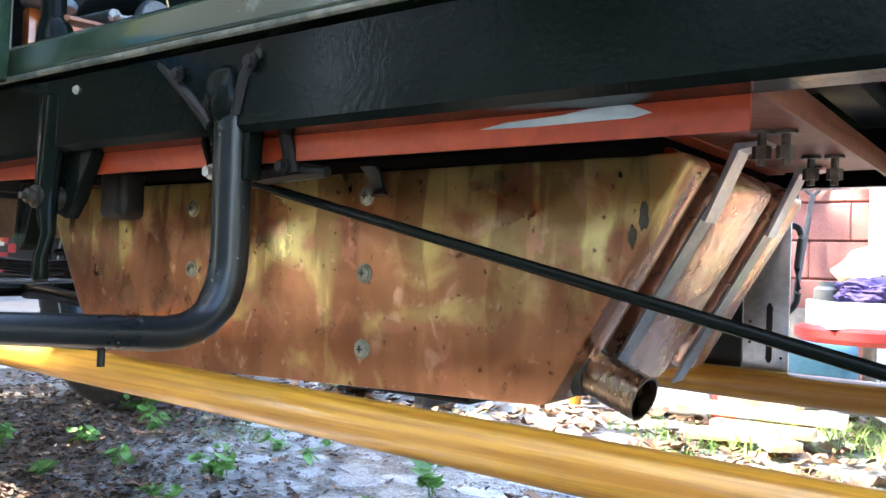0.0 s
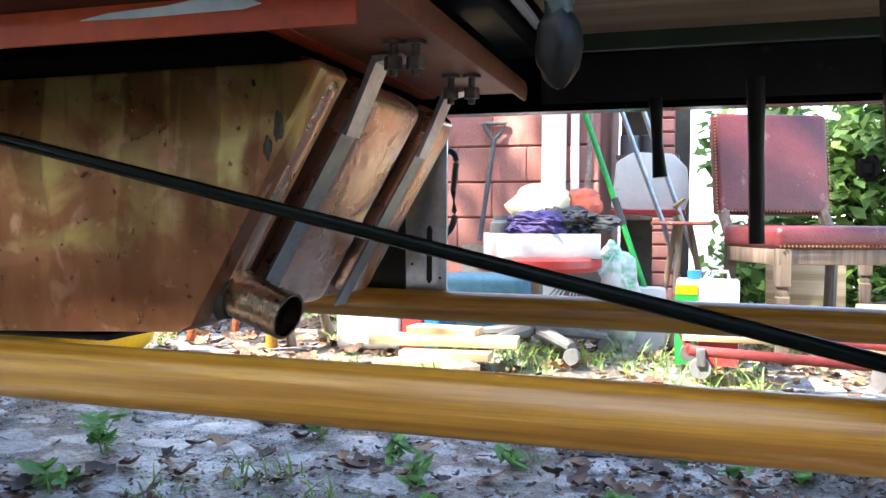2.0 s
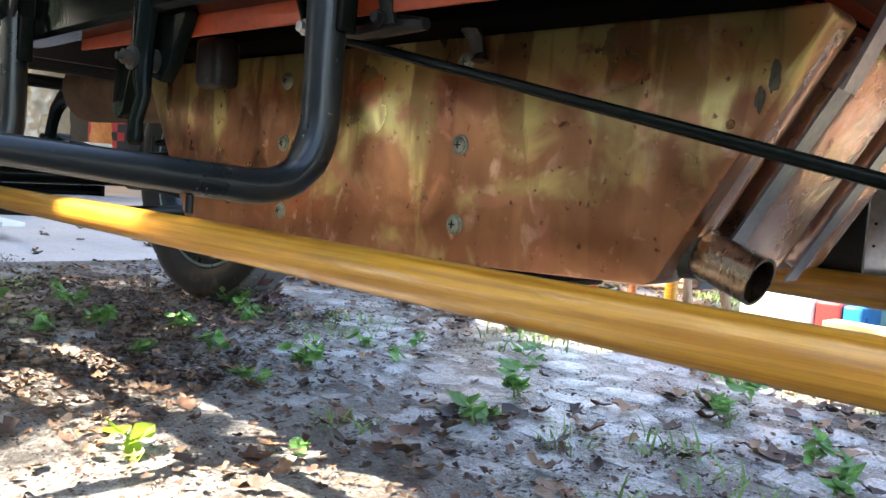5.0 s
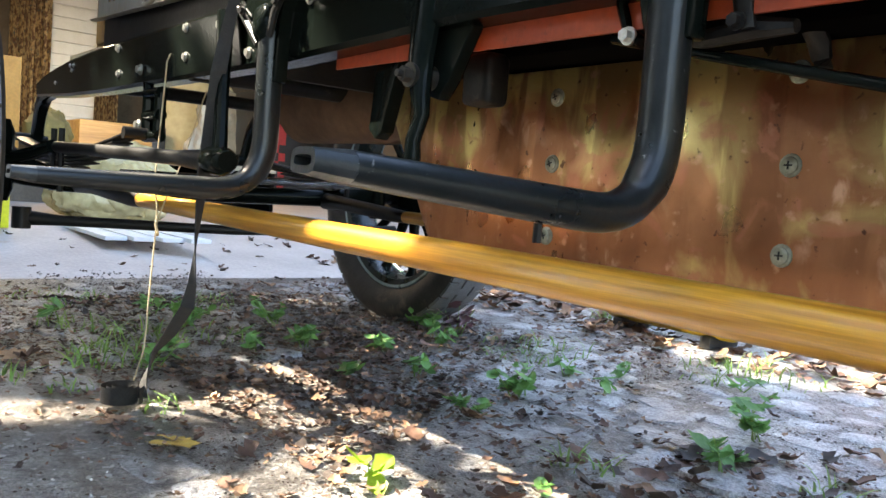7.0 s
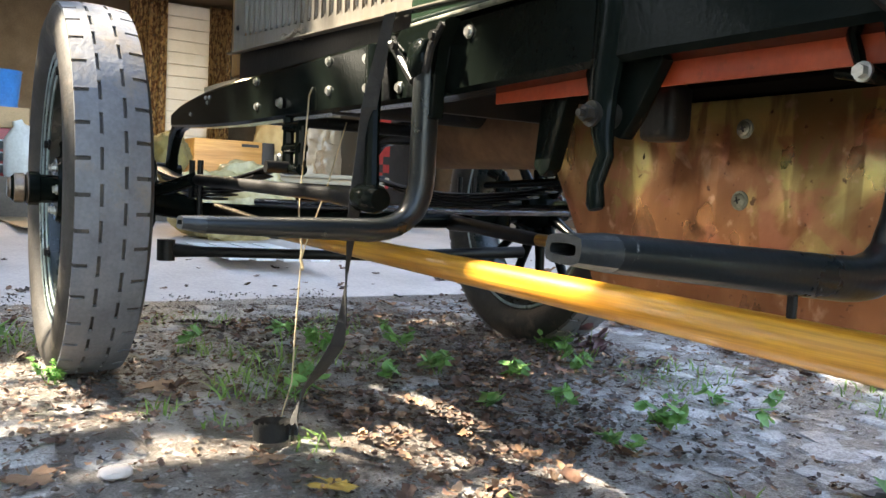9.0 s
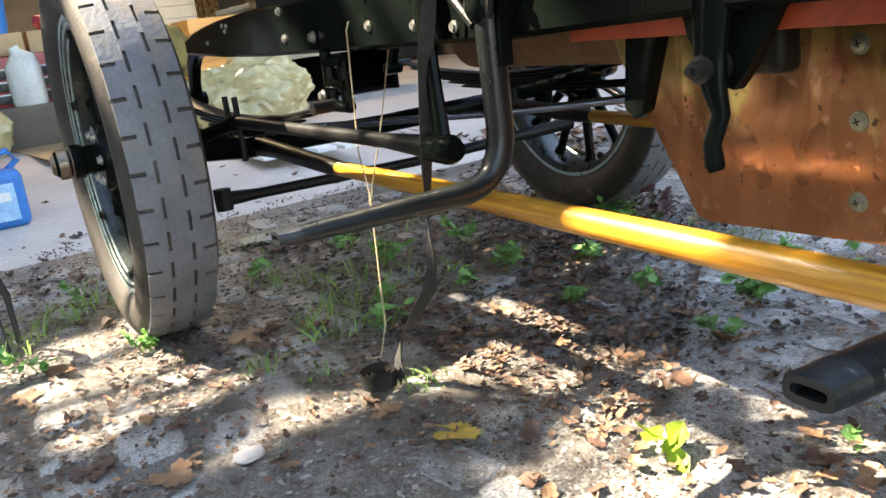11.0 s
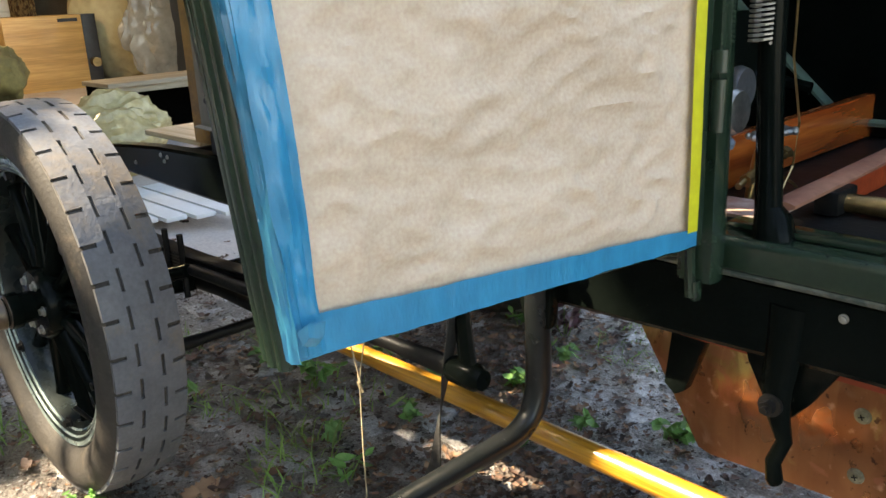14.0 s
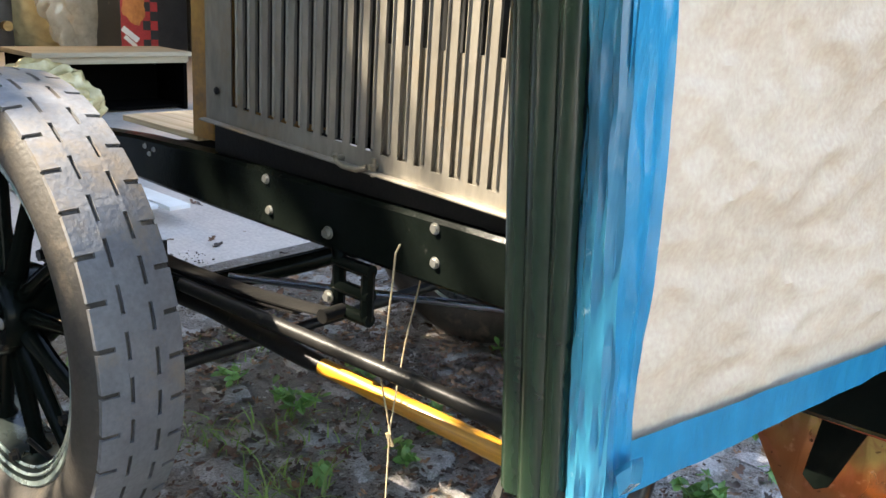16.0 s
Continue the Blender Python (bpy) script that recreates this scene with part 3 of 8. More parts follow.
# out of view; its forward reach is set to shade the garage things
thing("ceiling", box(B(), (GX - 0.15, GY0 - 0.15, GH), (-4.7, GY1 + 0.15, GH + 0.12), 0.01), DARK_WALL, "unseen dark board garage ceiling, reaching forward for shade", "ceiling", kind="structure")

# ---- the car ----
CX, CY = -0.73, 1.02
car = empty("vintage_car", (CX, CY, 0), "green and black vintage steam car under restoration on cobbles", "car")
RAIL_Y = 0.645


def mirrored(p):
    return (p[0], 2 * CY - p[1], p[2])


def rail(bm, flip):
    """A pressed channel side rail, kicked down at the front horn."""
    prof = []
    xs = [-2.86, -2.78, -2.66, -2.5, -2.2, -1.8, -1.25, -1.0, -0.8, -0.5, 0.0, 0.8, 1.9]
    for x in xs:
        k = max(0.0, min(1.0, (x + 2.86) / 0.5))
        hi = 0.672 + 0.045 * k ** 0.6
        lo = 0.628 - 0.020 * k + 0.014 * max(0.0, min(1.0, (x + 1.25) / 0.45))
        prof.append((x, lo, hi))
    ys = (RAIL_Y, RAIL_Y + 0.042)
    rows = []
    for x, lo, hi in prof:
        pts = [(ys[1], lo), (ys[0] + 0.006, lo), (ys[0], lo + 0.007), (ys[0], hi - 0.007), (ys[0] + 0.006, hi), (ys[1], hi), (ys[1], hi - 0.006), (ys[0] + 0.008, hi - 0.006), (ys[0] + 0.008, lo + 0.006), (ys[1], lo + 0.006)]
        rows.append([bm.verts.new((x, (2 * CY - y) if flip else y, z)) for y, z in pts])
    for a, b in zip(rows, rows[1:]):
        for k in range(10):
            bm.faces.new((a[k], a[(k + 1) % 10], b[(k + 1) % 10], b[k]))
    bm.faces.new(rows[0])
    bm.faces.new(rows[-1])
    return bm


def horn(bm, y):
    tube(bm, [(-2.55, y, 0.655), (-2.74, y, 0.652), (-2.84, y, 0.640), (-2.90, y, 0.600), (-2.93, y, 0.545), (-2.945, y, 0.50)],
         [(0.018, 0.03), (0.02, 0.028), (0.02, 0.028), (0.02, 0.026), (0.018, 0.022), (0.02, 0.02)], 10, power=3)
    tube(bm, [(-2.945, y - 0.03, 0.492), (-2.945, y + 0.03, 0.492)], 0.021, 14)
    return bm


for flip in (False, True):
    r = part("chassis_rail", rail(B(), flip), BLACK, car, "glossy black pressed steel chassis rail")
    y = RAIL_Y + 0.025
    part("dumb_iron", horn(B(), 2 * CY - y if flip else y), BLACK, r)
    if not flip:
        NEAR_RAIL = r
for x, z in ((-2.448, 0.678), (-2.465, 0.692), (-2.43, 0.690), (-2.046, 0.700), (-2.035, 0.643), (-1.63, 0.702), (-1.626, 0.648), (-1.47, 0.690), (-1.465, 0.640), (-1.347, 0.632), (-1.34, 0.692), (-1.15, 0.692), (-2.62, 0.655), (-0.809, 0.693)):
    small = x < -2.4 or x > -1.0
    part("rail_bolt", bolt_head(B(), (x, RAIL_Y, z), (0, -1, 0), 0.004 if small else 0.0065, 0.004 if small else 0.006, 8), BOLT, NEAR_RAIL)
# cross members between the rails
for x, z, r in ((-2.55, 0.66, 0.02), (-1.62, 0.63, 0.026), (-1.02, 0.655, 0.024), (0.55, 0.66, 0.03)):
    part("cross_member", tube(B(), [(x, RAIL_Y + 0.01, z), (x, 2 * CY - RAIL_Y - 0.01, z)], r, 12), BLACK_DULL, car)


# wheels
WR, WW = 0.442, 0.178


def wheel(at, out):
    """Wheel about the y axis; out: -1 where the outer face looks towards -y."""
    cx, cy, cz = at
    rim = part("front_wheel" if cx < 0 else "rear_wheel", lathe(B(), [(0.300, -0.052), (0.322, -0.060), (0.330, -0.052), (0.318, -0.030), (0.308, 0), (0.318, 0.030), (0.330, 0.052), (0.322, 0.060), (0.300, 0.052), (0.292, 0.02), (0.292, -0.02)], at, "y", 64, True), WHEEL_PAINT, car, "black spoked wheel with a grey-green steel rim")
    prof = [(0.322, -0.050), (0.345, -0.074), (0.375, -0.087), (0.402, -0.085), (0.422, -0.076), (0.434, -0.066), (0.436, -0.020), (0.436, 0.020), (0.434, 0.066), (0.422, 0.076), (0.402, 0.085), (0.375, 0.087), (0.345, 0.074), (0.322, 0.050)]
    ty = part("tyre", lathe(B(), prof, at, "y", 96, True), TYRE, rim, "worn grey block-tread tyre with muddy sidewalls")
    # tread blocks: two rows of shoulder blocks with a plain centre rib between
    bm = B()
    n = 38
    def block(a0, a1, y0, y1, r0, r1, r2):
        vs = []
        for a in (a0, (a0 + a1) / 2, a1):
            for y, rr in ((y0, r1), (y1, r2)):
                for r in (r0, rr):
                    vs.append(bm.verts.new((cx + r * math.cos(a), cy + y, cz + r * math.sin(a))))
        def q(*i):
            bm.faces.new([vs[k] for k in i])
        for s in (0, 4):
            q(s + 1, s + 3, s + 7, s + 5)
            q(s, s + 1, s + 5, s + 4)
            q(s + 2, s + 6, s + 7, s + 3)
        q(0, 2, 3, 1)
        q(8, 9, 11, 10)
    st = 2 * math.pi / n
    for i in range(n):
        a = i * st
        block(a + 0.010, a + st - 0.010, -0.071, -0.0265, 0.428, 0.437, 0.4425)
        block(a + st * 0.5 + 0.010, a + st * 1.5 - 0.010, 0.0265, 0.071, 0.428, 0.4425, 0.437)
        block(a + st * 0.31, a + st * 0.69, -0.0270, -0.0190, 0.428, 0.4425, 0.4425)
        block(a + st * 0.81, a + st * 1.19, 0.0190, 0.0270, 0.428, 0.4425, 0.4425)
        block(a - 0.0105, a + 0.0105, -0.043, -0.0266, 0.428, 0.4405, 0.4424)
        block(a + st * 0.5 - 0.0105, a + st * 0.5 + 0.0105, 0.0266, 0.043, 0.428, 0.4424, 0.4405)
        block(a, a + st, -0.0195, 0.0195, 0.428, 0.4425, 0.4425)
    part("tread", bm, TREAD, rim)
    for s in (-1, 1):
        part("rim_edge", lathe(B(), [(0.318, 0.0605 * s), (0.327, 0.0625 * s), (0.3325, 0.056 * s), (0.329, 0.0530 * s), (0.322, 0.0585 * s)], at, "y", 64, True), RIM_EDGE, rim, "pale rim edge with its highlight put into the colour")
    for r_, w_ in ((0.309, 0.055), (0.297, 0.047)):
        part("rim_bead", lathe(B(), [(r_ - 0.004, w_ * out), (r_, (w_ + 0.004) * out), (r_ + 0.004, w_ * out), (r_, (w_ - 0.004) * out)], at, "y", 64, True), RIM_EDGE, rim, "pale rim bead with its highlight put into the colour")
    o = out
    hubm = lathe(B(), [(0.0, 0.155 * o), (0.026, 0.155 * o), (0.032, 0.148 * o), (0.032, 0.12 * o), (0.040, 0.118 * o), (0.040, 0.095 * o), (0.034, 0.092 * o), (0.034, 0.066 * o), (0.075, 0.060 * o), (0.082, 0.05 * o), (0.082, -0.03 * o), (0.06, -0.07 * o), (0.0, -0.07 * o)], at, "y", 24)
    part("hub", hubm, BLACK, rim)
    part("hub_cap", lathe(B(), [(0.0, 0.162 * o), (0.020, 0.162 * o), (0.024, 0.158 * o), (0.024, 0.150 * o), (0.035, 0.148 * o), (0.036, 0.128 * o), (0.030, 0.124 * o), (0.038, 0.120 * o), (0.038, 0.108 * o), (0.0, 0.108 * o)], at, "y", 18), mat("tarnished_hub_metal", (0.26, 0.20, 0.15), (0.13, 0.10, 0.08), 0.35, 0.8, 18, 0.1, 120) if "tarnished_hub_metal" not in bpy.data.materials else bpy.data.materials["tarnished_hub_metal"], rim, "tarnished brown metal hub cap")
    for i in range(12):
        a = 2 * math.pi * i / 12 + 0.12
        c, s = math.cos(a), math.sin(a)
        part("spoke", tube(B(), [(cx + c * 0.07, cy + 0.018 * o, cz + s * 0.07), (cx + c * 0.16, cy + 0.014 * o, cz + s * 0.16), (cx + c * 0.27, cy + 0.006 * o, cz + s * 0.27), (cx + c * 0.302, cy, cz + s * 0.302)], [(0.019, 0.022), (0.014, 0.017), (0.013, 0.016), (0.017, 0.024)], 10, up=(0, 1, 0)), BLACK, rim)
    for i in range(6):
        a = 2 * math.pi * (i + 0.5) / 6 + 0.12
        p = Vector((cx + 0.286 * math.cos(a), cy + 0.045 * o, cz + 0.286 * math.sin(a)))
        part("rim_clip", bolt_head(B(), p, (0, o, 0), 0.010, 0.014), BLACK_DULL, rim)
    for i in range(6):
        a = 2 * math.pi * i / 6
        part("hub_bolt", bolt_head(B(), (cx + 0.058 * math.cos(a), cy + 0.061 * o, cz + 0.058 * math.sin(a)), (0, o, 0), 0.008, 0.01), BOLT, rim)
    part("valve_stem", tube(B(), [(cx + 0.12, cy + 0.02 * o, cz - 0.265), (cx + 0.10, cy + 0.05 * o, cz - 0.22)], 0.005, 8), BLACK_DULL, rim)
    return rim


for at, o in (((-2.37, 0.325, 0.430), -1), ((-2.37, 2 * CY - 0.325, 0.430), 1), ((1.06, 0.325, 0.430), -1), ((1.06, 2 * CY - 0.325, 0.430), 1)):
    wheel(at, o)

# axles, springs and steering
bm = B()
tube(bm, [(-2.37, 0.40, 0.43), (-2.37, 0.47, 0.43), (-2.37, 0.53, 0.405), (-2.37, 0.62, 0.385), (-2.37, CY, 0.38), (-2.37, 2 * CY - 0.62, 0.385), (-2.37, 2 * CY - 0.53, 0.405), (-2.37, 2 * CY - 0.40, 0.43)], [(0.032, 0.04), (0.03, 0.05), (0.026, 0.036), 0.026, 0.026, 0.026, (0.026, 0.036), (0.03, 0.05)], 14)
axle = part("front_axle", bm, BLACK, car, "black forged front axle")
for y in (0.47, 2 * CY - 0.47):
    part("kingpin_yoke", tube(B(), [(-2.36, y, 0.33), (-2.36, y, 0.36), (-2.36, y, 0.50), (-2.36, y, 0.53)], [0.018, 0.03, 0.03, 0.018], 12), BLACK, axle)
    for x in (-2.33, -2.41):
        part("spring_clamp", tube(B(), [(x, y + 0.13 if y < 1 else y - 0.13, 0.36), (x, y + 0.13 if y < 1 else y - 0.13, 0.52)], 0.008, 8), BLACK_DULL, axle)
part("rear_axle", tube(B(), [(1.06, 0.40, 0.43), (1.06, 0.8, 0.43), (1.06, CY - 0.13, 0.43), (1.06, CY, 0.43), (1.06, CY + 0.13, 0.43), (1.06, 2 * CY - 0.8, 0.43), (1.06, 2 * CY - 0.4, 0.43)], [0.04, 0.045, 0.07, 0.12, 0.07, 0.045, 0.04], 16), BLACK_DULL, car)


def leaf_spring(y, x0, x1, z_end, z_mid, leaves=6):
    mid = (x0 + x1) / 2
    top = None
    for k in range(leaves):
        f = 1 - k * 0.145
        a, b = mid + (x0 - mid) * f, mid + (x1 - mid) * f
        pts = []
        for i in range(13):
            x = a + (b - a) * i / 12
            u = (x - mid) / (x1 - mid)
            pts.append((x, y, z_mid + (z_end - z_mid) * u * u + 0.0 - k * 0.0085 + 0.02))
        bm = tube(B(), pts, (0.022, 0.0038), 8, power=5)
        if k == 0:
            for x, z in ((x0, z_end + 0.02), (x1, z_end + 0.02)):
                tube(bm, [(x, y - 0.024, z), (x, y + 0.024, z)], 0.013, 12)
            top = part("leaf_spring", bm, BLACK_DULL, car, "black leaf spring pack")
        else:
            part("spring_leaf", bm, BLACK_DULL, top)
    return top


for y in (0.625, 2 * CY - 0.625):
    sp = leaf_spring(y, -2.945, -1.835, 0.485, 0.445)
    # open link shackle at the spring's rear eye
    yo = y + (0.03 if y < CY else -0.03)
    for dx in (-0.036, 0.036):
        part("shackle_plate", tube(B(), [(-1.817 + dx, yo, 0.500), (-1.817 + dx, yo, 0.590)], (0.010, 0.012), 8, power=3), BLACK, sp)
    for z in (0.502, 0.545, 0.590):
        part("shackle_pin", tube(B(), [(-1.862, yo, z), (-1.772, yo, z)], 0.0125, 10), BLACK, sp)
    part("shackle_arm", tube(B(), [(-1.85, yo, 0.590), (-1.868, yo, 0.625), (-1.868, yo + 0.006, 0.655)], [(0.012, 0.014), (0.010, 0.012), (0.011, 0.011)], 10), BLACK, sp)
    part("shackle_bolt", bolt_head(B(), (-1.868, yo - 0.014, 0.640), (0, -1, 0), 0.008, 0.010), BOLT, sp)
    part("shackle_bolt", bolt_head(B(), (-1.862, yo - 0.014, 0.525), (0, -1, 0), 0.008, 0.010), BOLT, sp)
    leaf_spring(y, 0.61, 1.51, 0.52, 0.48)
part("tie_rod", tube(B(), [(-2.20, 0.50, 0.30), (-2.21, 0.58, 0.295), (-2.22, CY, 0.285), (-2.20, 2 * CY - 0.50, 0.30)], [0.018, 0.013, 0.013, 0.018], 12), BLACK_DULL, car)
part("tie_rod_end", tube(B(), [(-2.20, 0.49, 0.275), (-2.20, 0.49, 0.325)], 0.021, 12), BLACK_DULL, car)
dl = part("drag_link", tube(B(), [(-1.365, 0.615, 0.455), (-1.45, 0.615, 0.456), (-1.55, 0.61, 0.458), (-2.2, 0.56, 0.47)], [0.019, 0.018, 0.0135, 0.0135], 14), BLACK_DULL, car, "black tubular steering drag link")
part("ball_socket", tube(B(), [(-1.335, 0.615, 0.455), (-1.35, 0.615, 0.455), (-1.40, 0.615, 0.456), (-1.41, 0.615, 0.456)], [0.017, 0.0235, 0.0235, 0.020], 14), BLACK, dl)
part("pitman_arm", tube(B(), [(-1.40, 0.628, 0.70), (-1.40, 0.625, 0.66), (-1.385, 0.620, 0.56), (-1.37, 0.615, 0.47)], [(0.016, 0.022), (0.013, 0.020), (0.010, 0.017), (0.012, 0.018)], 10, up=(1, 0, 0)), BLACK, car)
part("steering_arm", tube(B(), [(-2.2, 0.55, 0.47), (-2.27, 0.52, 0.45), (-2.35, 0.47, 0.43)], 0.017, 10), BLACK, car)

# perch rods
for flip in (False, True):
    def pm(p):
        return (p[0], 2 * CY - p[1], p[2] - 0.008) if flip else p
    rod = part("perch_rod", tube(B(), [pm((-1.93, 0.668, 0.366)), pm((-1.90, 0.668, 0.366)), pm((-1.5, 0.675, 0.363)), pm((-0.9, 0.685, 0.357)), pm((-0.2, 0.694, 0.348)), pm((0.86, 0.70, 0.338))], [0.0140, 0.0160, 0.0185, 0.0208, 0.0226, 0.0226], 24), PERCH, car, "honey-coloured varnished ash perch rod")
    part("rod_socket", tube(B(), [pm((-2.36, 0.655, 0.385)), pm((-2.25, 0.658, 0.383)), pm((-1.96, 0.667, 0.367)), pm((-1.905, 0.668, 0.366))], [0.026, 0.021, 0.0190, 0.0165], 18), BLACK_DULL, rod, "black steel socket")

# step brackets
for x, ytop, yend, zend, zlow in ((-0.529, 0.655, 0.315, 0.446, 0.420), (-1.232, 0.628, 0.283, 0.418, 0.412)):
    p = bend((x, ytop, 0.668), (x, ytop, zlow), (x + 0.004, yend + 0.03, zend - 0.002), 0.085, 10)
    rr = [(0.0188, 0.0188)] * 6 + [(0.0165, 0.0175)] * (len(p) - 7) + [(0.0112, 0.0165)]
    sb = part("step_bracket", tube(B(), p, rr, 18, caps=False, up=(1, 0, 0), power=2.3), TUBE_BLACK, car, "bent black steel tube step bracket")
    a, b = Vector(p[-1]), Vector((x + 0.004, yend, zend))
    bm = B()
    r0 = ring_at(bm, a, b - a, (1, 0, 0), (0.0112, 0.0165), 18, 2.3)
    r1 = ring_at(bm, b, b - a, (1, 0, 0), (0.0082, 0.0150), 18, 4.5)
    r2 = ring_at(bm, b, b - a, (1, 0, 0), (0.0034, 0.0108), 18, 4.5)
    r3 = ring_at(bm, a - (b - a), b - a, (1, 0, 0), (0.0034, 0.0108), 18, 4.5)
    for u, v in ((r0, r1), (r1, r2), (r2, r3)):
        for k in range(18):
            bm.faces.new((u[k], u[(k + 1) % 18], v[(k + 1) % 18], v[k]))
    bm.faces.new(r3)
    part("open_tube_end", bm, WORN_TUBE, sb, "flattened open tube end with worn paint")
    bm = B()
    plate(bm, [(x - 0.130, 0.714), (x - 0.105, 0.690), (x - 0.050, 0.652), (x - 0.030, 0.622), (x - 0.024, 0.575), (x + 0.024, 0.575), (x + 0.027, 0.640), (x + 0.034, 0.680), (x + 0.060, 0.714)], 0.022, "y", ytop - 0.004, 0.004)
    casting = part("bracket_casting", bm, BLACK, sb)
    part("casting_cap", crumple(B(), (x - 0.004, ytop - 0.010, 0.660), (0.024, 0.017, 0.030), 5.0, 4, 0.12), BLACK, casting)
    part("casting_rib", tube(B(), [(x - 0.118, ytop - 0.006, 0.705), (x - 0.060, ytop - 0.010, 0.664), (x - 0.024, ytop - 0.010, 0.632)], [(0.005, 0.006), (0.006, 0.007), (0.005, 0.007)], 8), BLACK_DULL, casting)
    part("casting_rib", tube(B(), [(x + 0.048, ytop - 0.006, 0.705), (x + 0.026, ytop - 0.010, 0.676), (x + 0.016, ytop - 0.012, 0.640)], [(0.005, 0.006), (0.006, 0.007), (0.005, 0.007)], 8), BLACK_DULL, casting)
    for dx in (-0.075, 0.040):
        part("bracket_bolt", bolt_head(B(), (x + dx, ytop - 0.014, 0.688), (0, -1, 0), 0.0062, 0.007), BLACK_DULL, sb)
    part("bracket_stud", tube(B(), [(x + 0.0, 0.52, 0.415), (x + 0.0, 0.52, 0.400)], 0.0035, 8), BLACK_DULL, sb)

# copper tank
TY = 0.843
TANK = [(-1.232, 0.598), (-1.222, 0.560), (-1.082, 0.336), (-1.06, 0.331), (-0.275, 0.360), (-0.262, 0.366), (-0.128, 0.600), (-0.133, 0.608), (-0.6, 0.603), (-1.225, 0.600)]
bm = B()
inset = [(x - 0.03 if x > -0.5 else x, z) for x, z in TANK]
plate(bm, TANK, 0.902 - TY, "y", TY, 0.004)
plate(bm, inset, 1.28 - 0.902, "y", 0.902, 0.0)
tank = part("copper_tank", bm, COPPER, car, "stained sheet copper tank with riveted side")
sl = Vector((-0.128 + 0.262, 0, 0.600 - 0.366)).normalized()
sn = Vector((sl.z, 0, -sl.x))


def slant(y0, y1, out0, out1, lo=0.0, hi=1.0, bev=0.008):
    a, b = Vector((-0.262, 0, 0.366)), Vector((-0.128, 0, 0.600))
    p, q = a.lerp(b, lo), a.lerp(b, hi)
    bm = B()
    vs = []
    for c in (p, q):
        for y in (y0, y1):
            for o in (out0, out1):
                v = c + sn * o
                vs.append(bm.verts.new((v.x, y, v.z)))
    for f in ((0, 1, 3, 2), (4, 6, 7, 5), (0, 4, 5, 1), (2, 3, 7, 6), (0, 2, 6, 4), (1, 5, 7, 3)):
        bm.faces.new([vs[k] for k in f])
    if bev:
        bmesh.ops.bevel(bm, geom=list(bm.edges), offset=bev, segments=3, profile=0.55, affect="EDGES")
    return bm


for y0, y1, m, o in ((0.862, 0.900, COPPER_RAW, 0.003), (0.968, 1.128, COPPER_RAW, 0.004), (1.205, 1.28, COPPER_RAW, 0.002)):
    part("copper_duct", slant(y0, y1, -0.05, o, -0.02, 1.0, 0.017), m, tank, "beaten bare copper duct")
part("recess", slant(0.90, 1.21, -0.05, -0.024, 0.0, 0.98, 0.0), COPPER_DARK, tank, "recessed copper darkened with painted shade")
for y0, kink, head in ((0.932, 0.86, (-0.117, 0.626)), (1.165, 0.84, (-0.116, 0.627))):
    strap_ = part("steel_strap", slant(y0, y0 + 0.036, 0.003, 0.006, -0.04, kink, 0.0), GALV, tank, "bare steel strap")
    foot = Vector((-0.262, 0, 0.366)).lerp(Vector((-0.128, 0, 0.600)), kink - 0.05) + sn * 0.0075
    bm = B()
    plate(bm, [(foot.x - 0.0015, foot.z), (foot.x + 0.0025, foot.z - 0.002), (head[0] + 0.004, head[1] - 0.006), (head[0] + 0.03, head[1] - 0.001), (head[0] + 0.03, head[1] + 0.002), (head[0], head[1] + 0.001)], 0.034, "y", y0 + 0.001)
    part("strap_tail", bm, BRIGHT_STRAP, strap_, "brighter strap end bent up to the pan")
    part("strap_rivet", bolt_head(B(), (foot.x + 0.004, y0 + 0.018, foot.z + 0.012), (1, 0, -0.5), 0.004, 0.003, 10), BOLT, strap_)
for x, zs in ((-0.515, (0.576, 0.485, 0.396)), (-0.842, (0.565, 0.48, 0.387)), (-0.205, (0.51,)), (-0.172, (0.545,))):
    for z in zs:
        big = x < -0.3
        bm = lathe(B(), [(0.0, -0.0055), (0.006, -0.005), (0.0085, -0.0035), (0.0088, -0.002), (0.0115, -0.0015), (0.0125, 0.002)] if big else [(0.0, -0.002), (0.0035, -0.0015), (0.005, 0.001)], (x, TY, z), "y", 16)
        rv = part("rivet", bm, SCREW if big else COPPER, tank, "tinned cross-head screw in the copper")
        if big:
            for k in (0.5, 0.5 + math.pi / 2):
                part("screw_slot", box(B(), (-0.0042, -0.0060, -0.0008), (0.0042, -0.0050, 0.0008), 0.0, Matrix.Translation((x, TY, z)) @ Matrix.Rotation(k + x, 4, "Y")), HOLE_SHADE, rv)
bm = tube(B(), [(-0.285, 0.890, 0.404), (-0.255, 0.892, 0.398), (-0.238, 0.890, 0.393)], [0.040, 0.032, 0.0252], 20)
part("pipe_collar", bm, VERDIGRIS, tank, "soldered collar gone green")
bm = B()
a, b = Vector((-0.25, 0.892, 0.397)), Vector((-0.182, 0.884, 0.374))
d = b - a
ro, ri = [ring_at(bm, a, d, (0, 0, 1), (0.0235,) * 2, 24), ring_at(bm, b, d, (0, 0, 1), (0.0235,) * 2, 24)], [ring_at(bm, b, d, (0, 0, 1), (0.0208,) * 2, 24), ring_at(bm, a, d, (0, 0, 1), (0.0208,) * 2, 24)]
for u, v in ((ro[0], ro[1]), (ro[1], ri[0]), (ri[0], ri[1])):
    for k in range(24):
        bm.faces.new((u[k], u[(k + 1) % 24], v[(k + 1) % 24], v[k]))
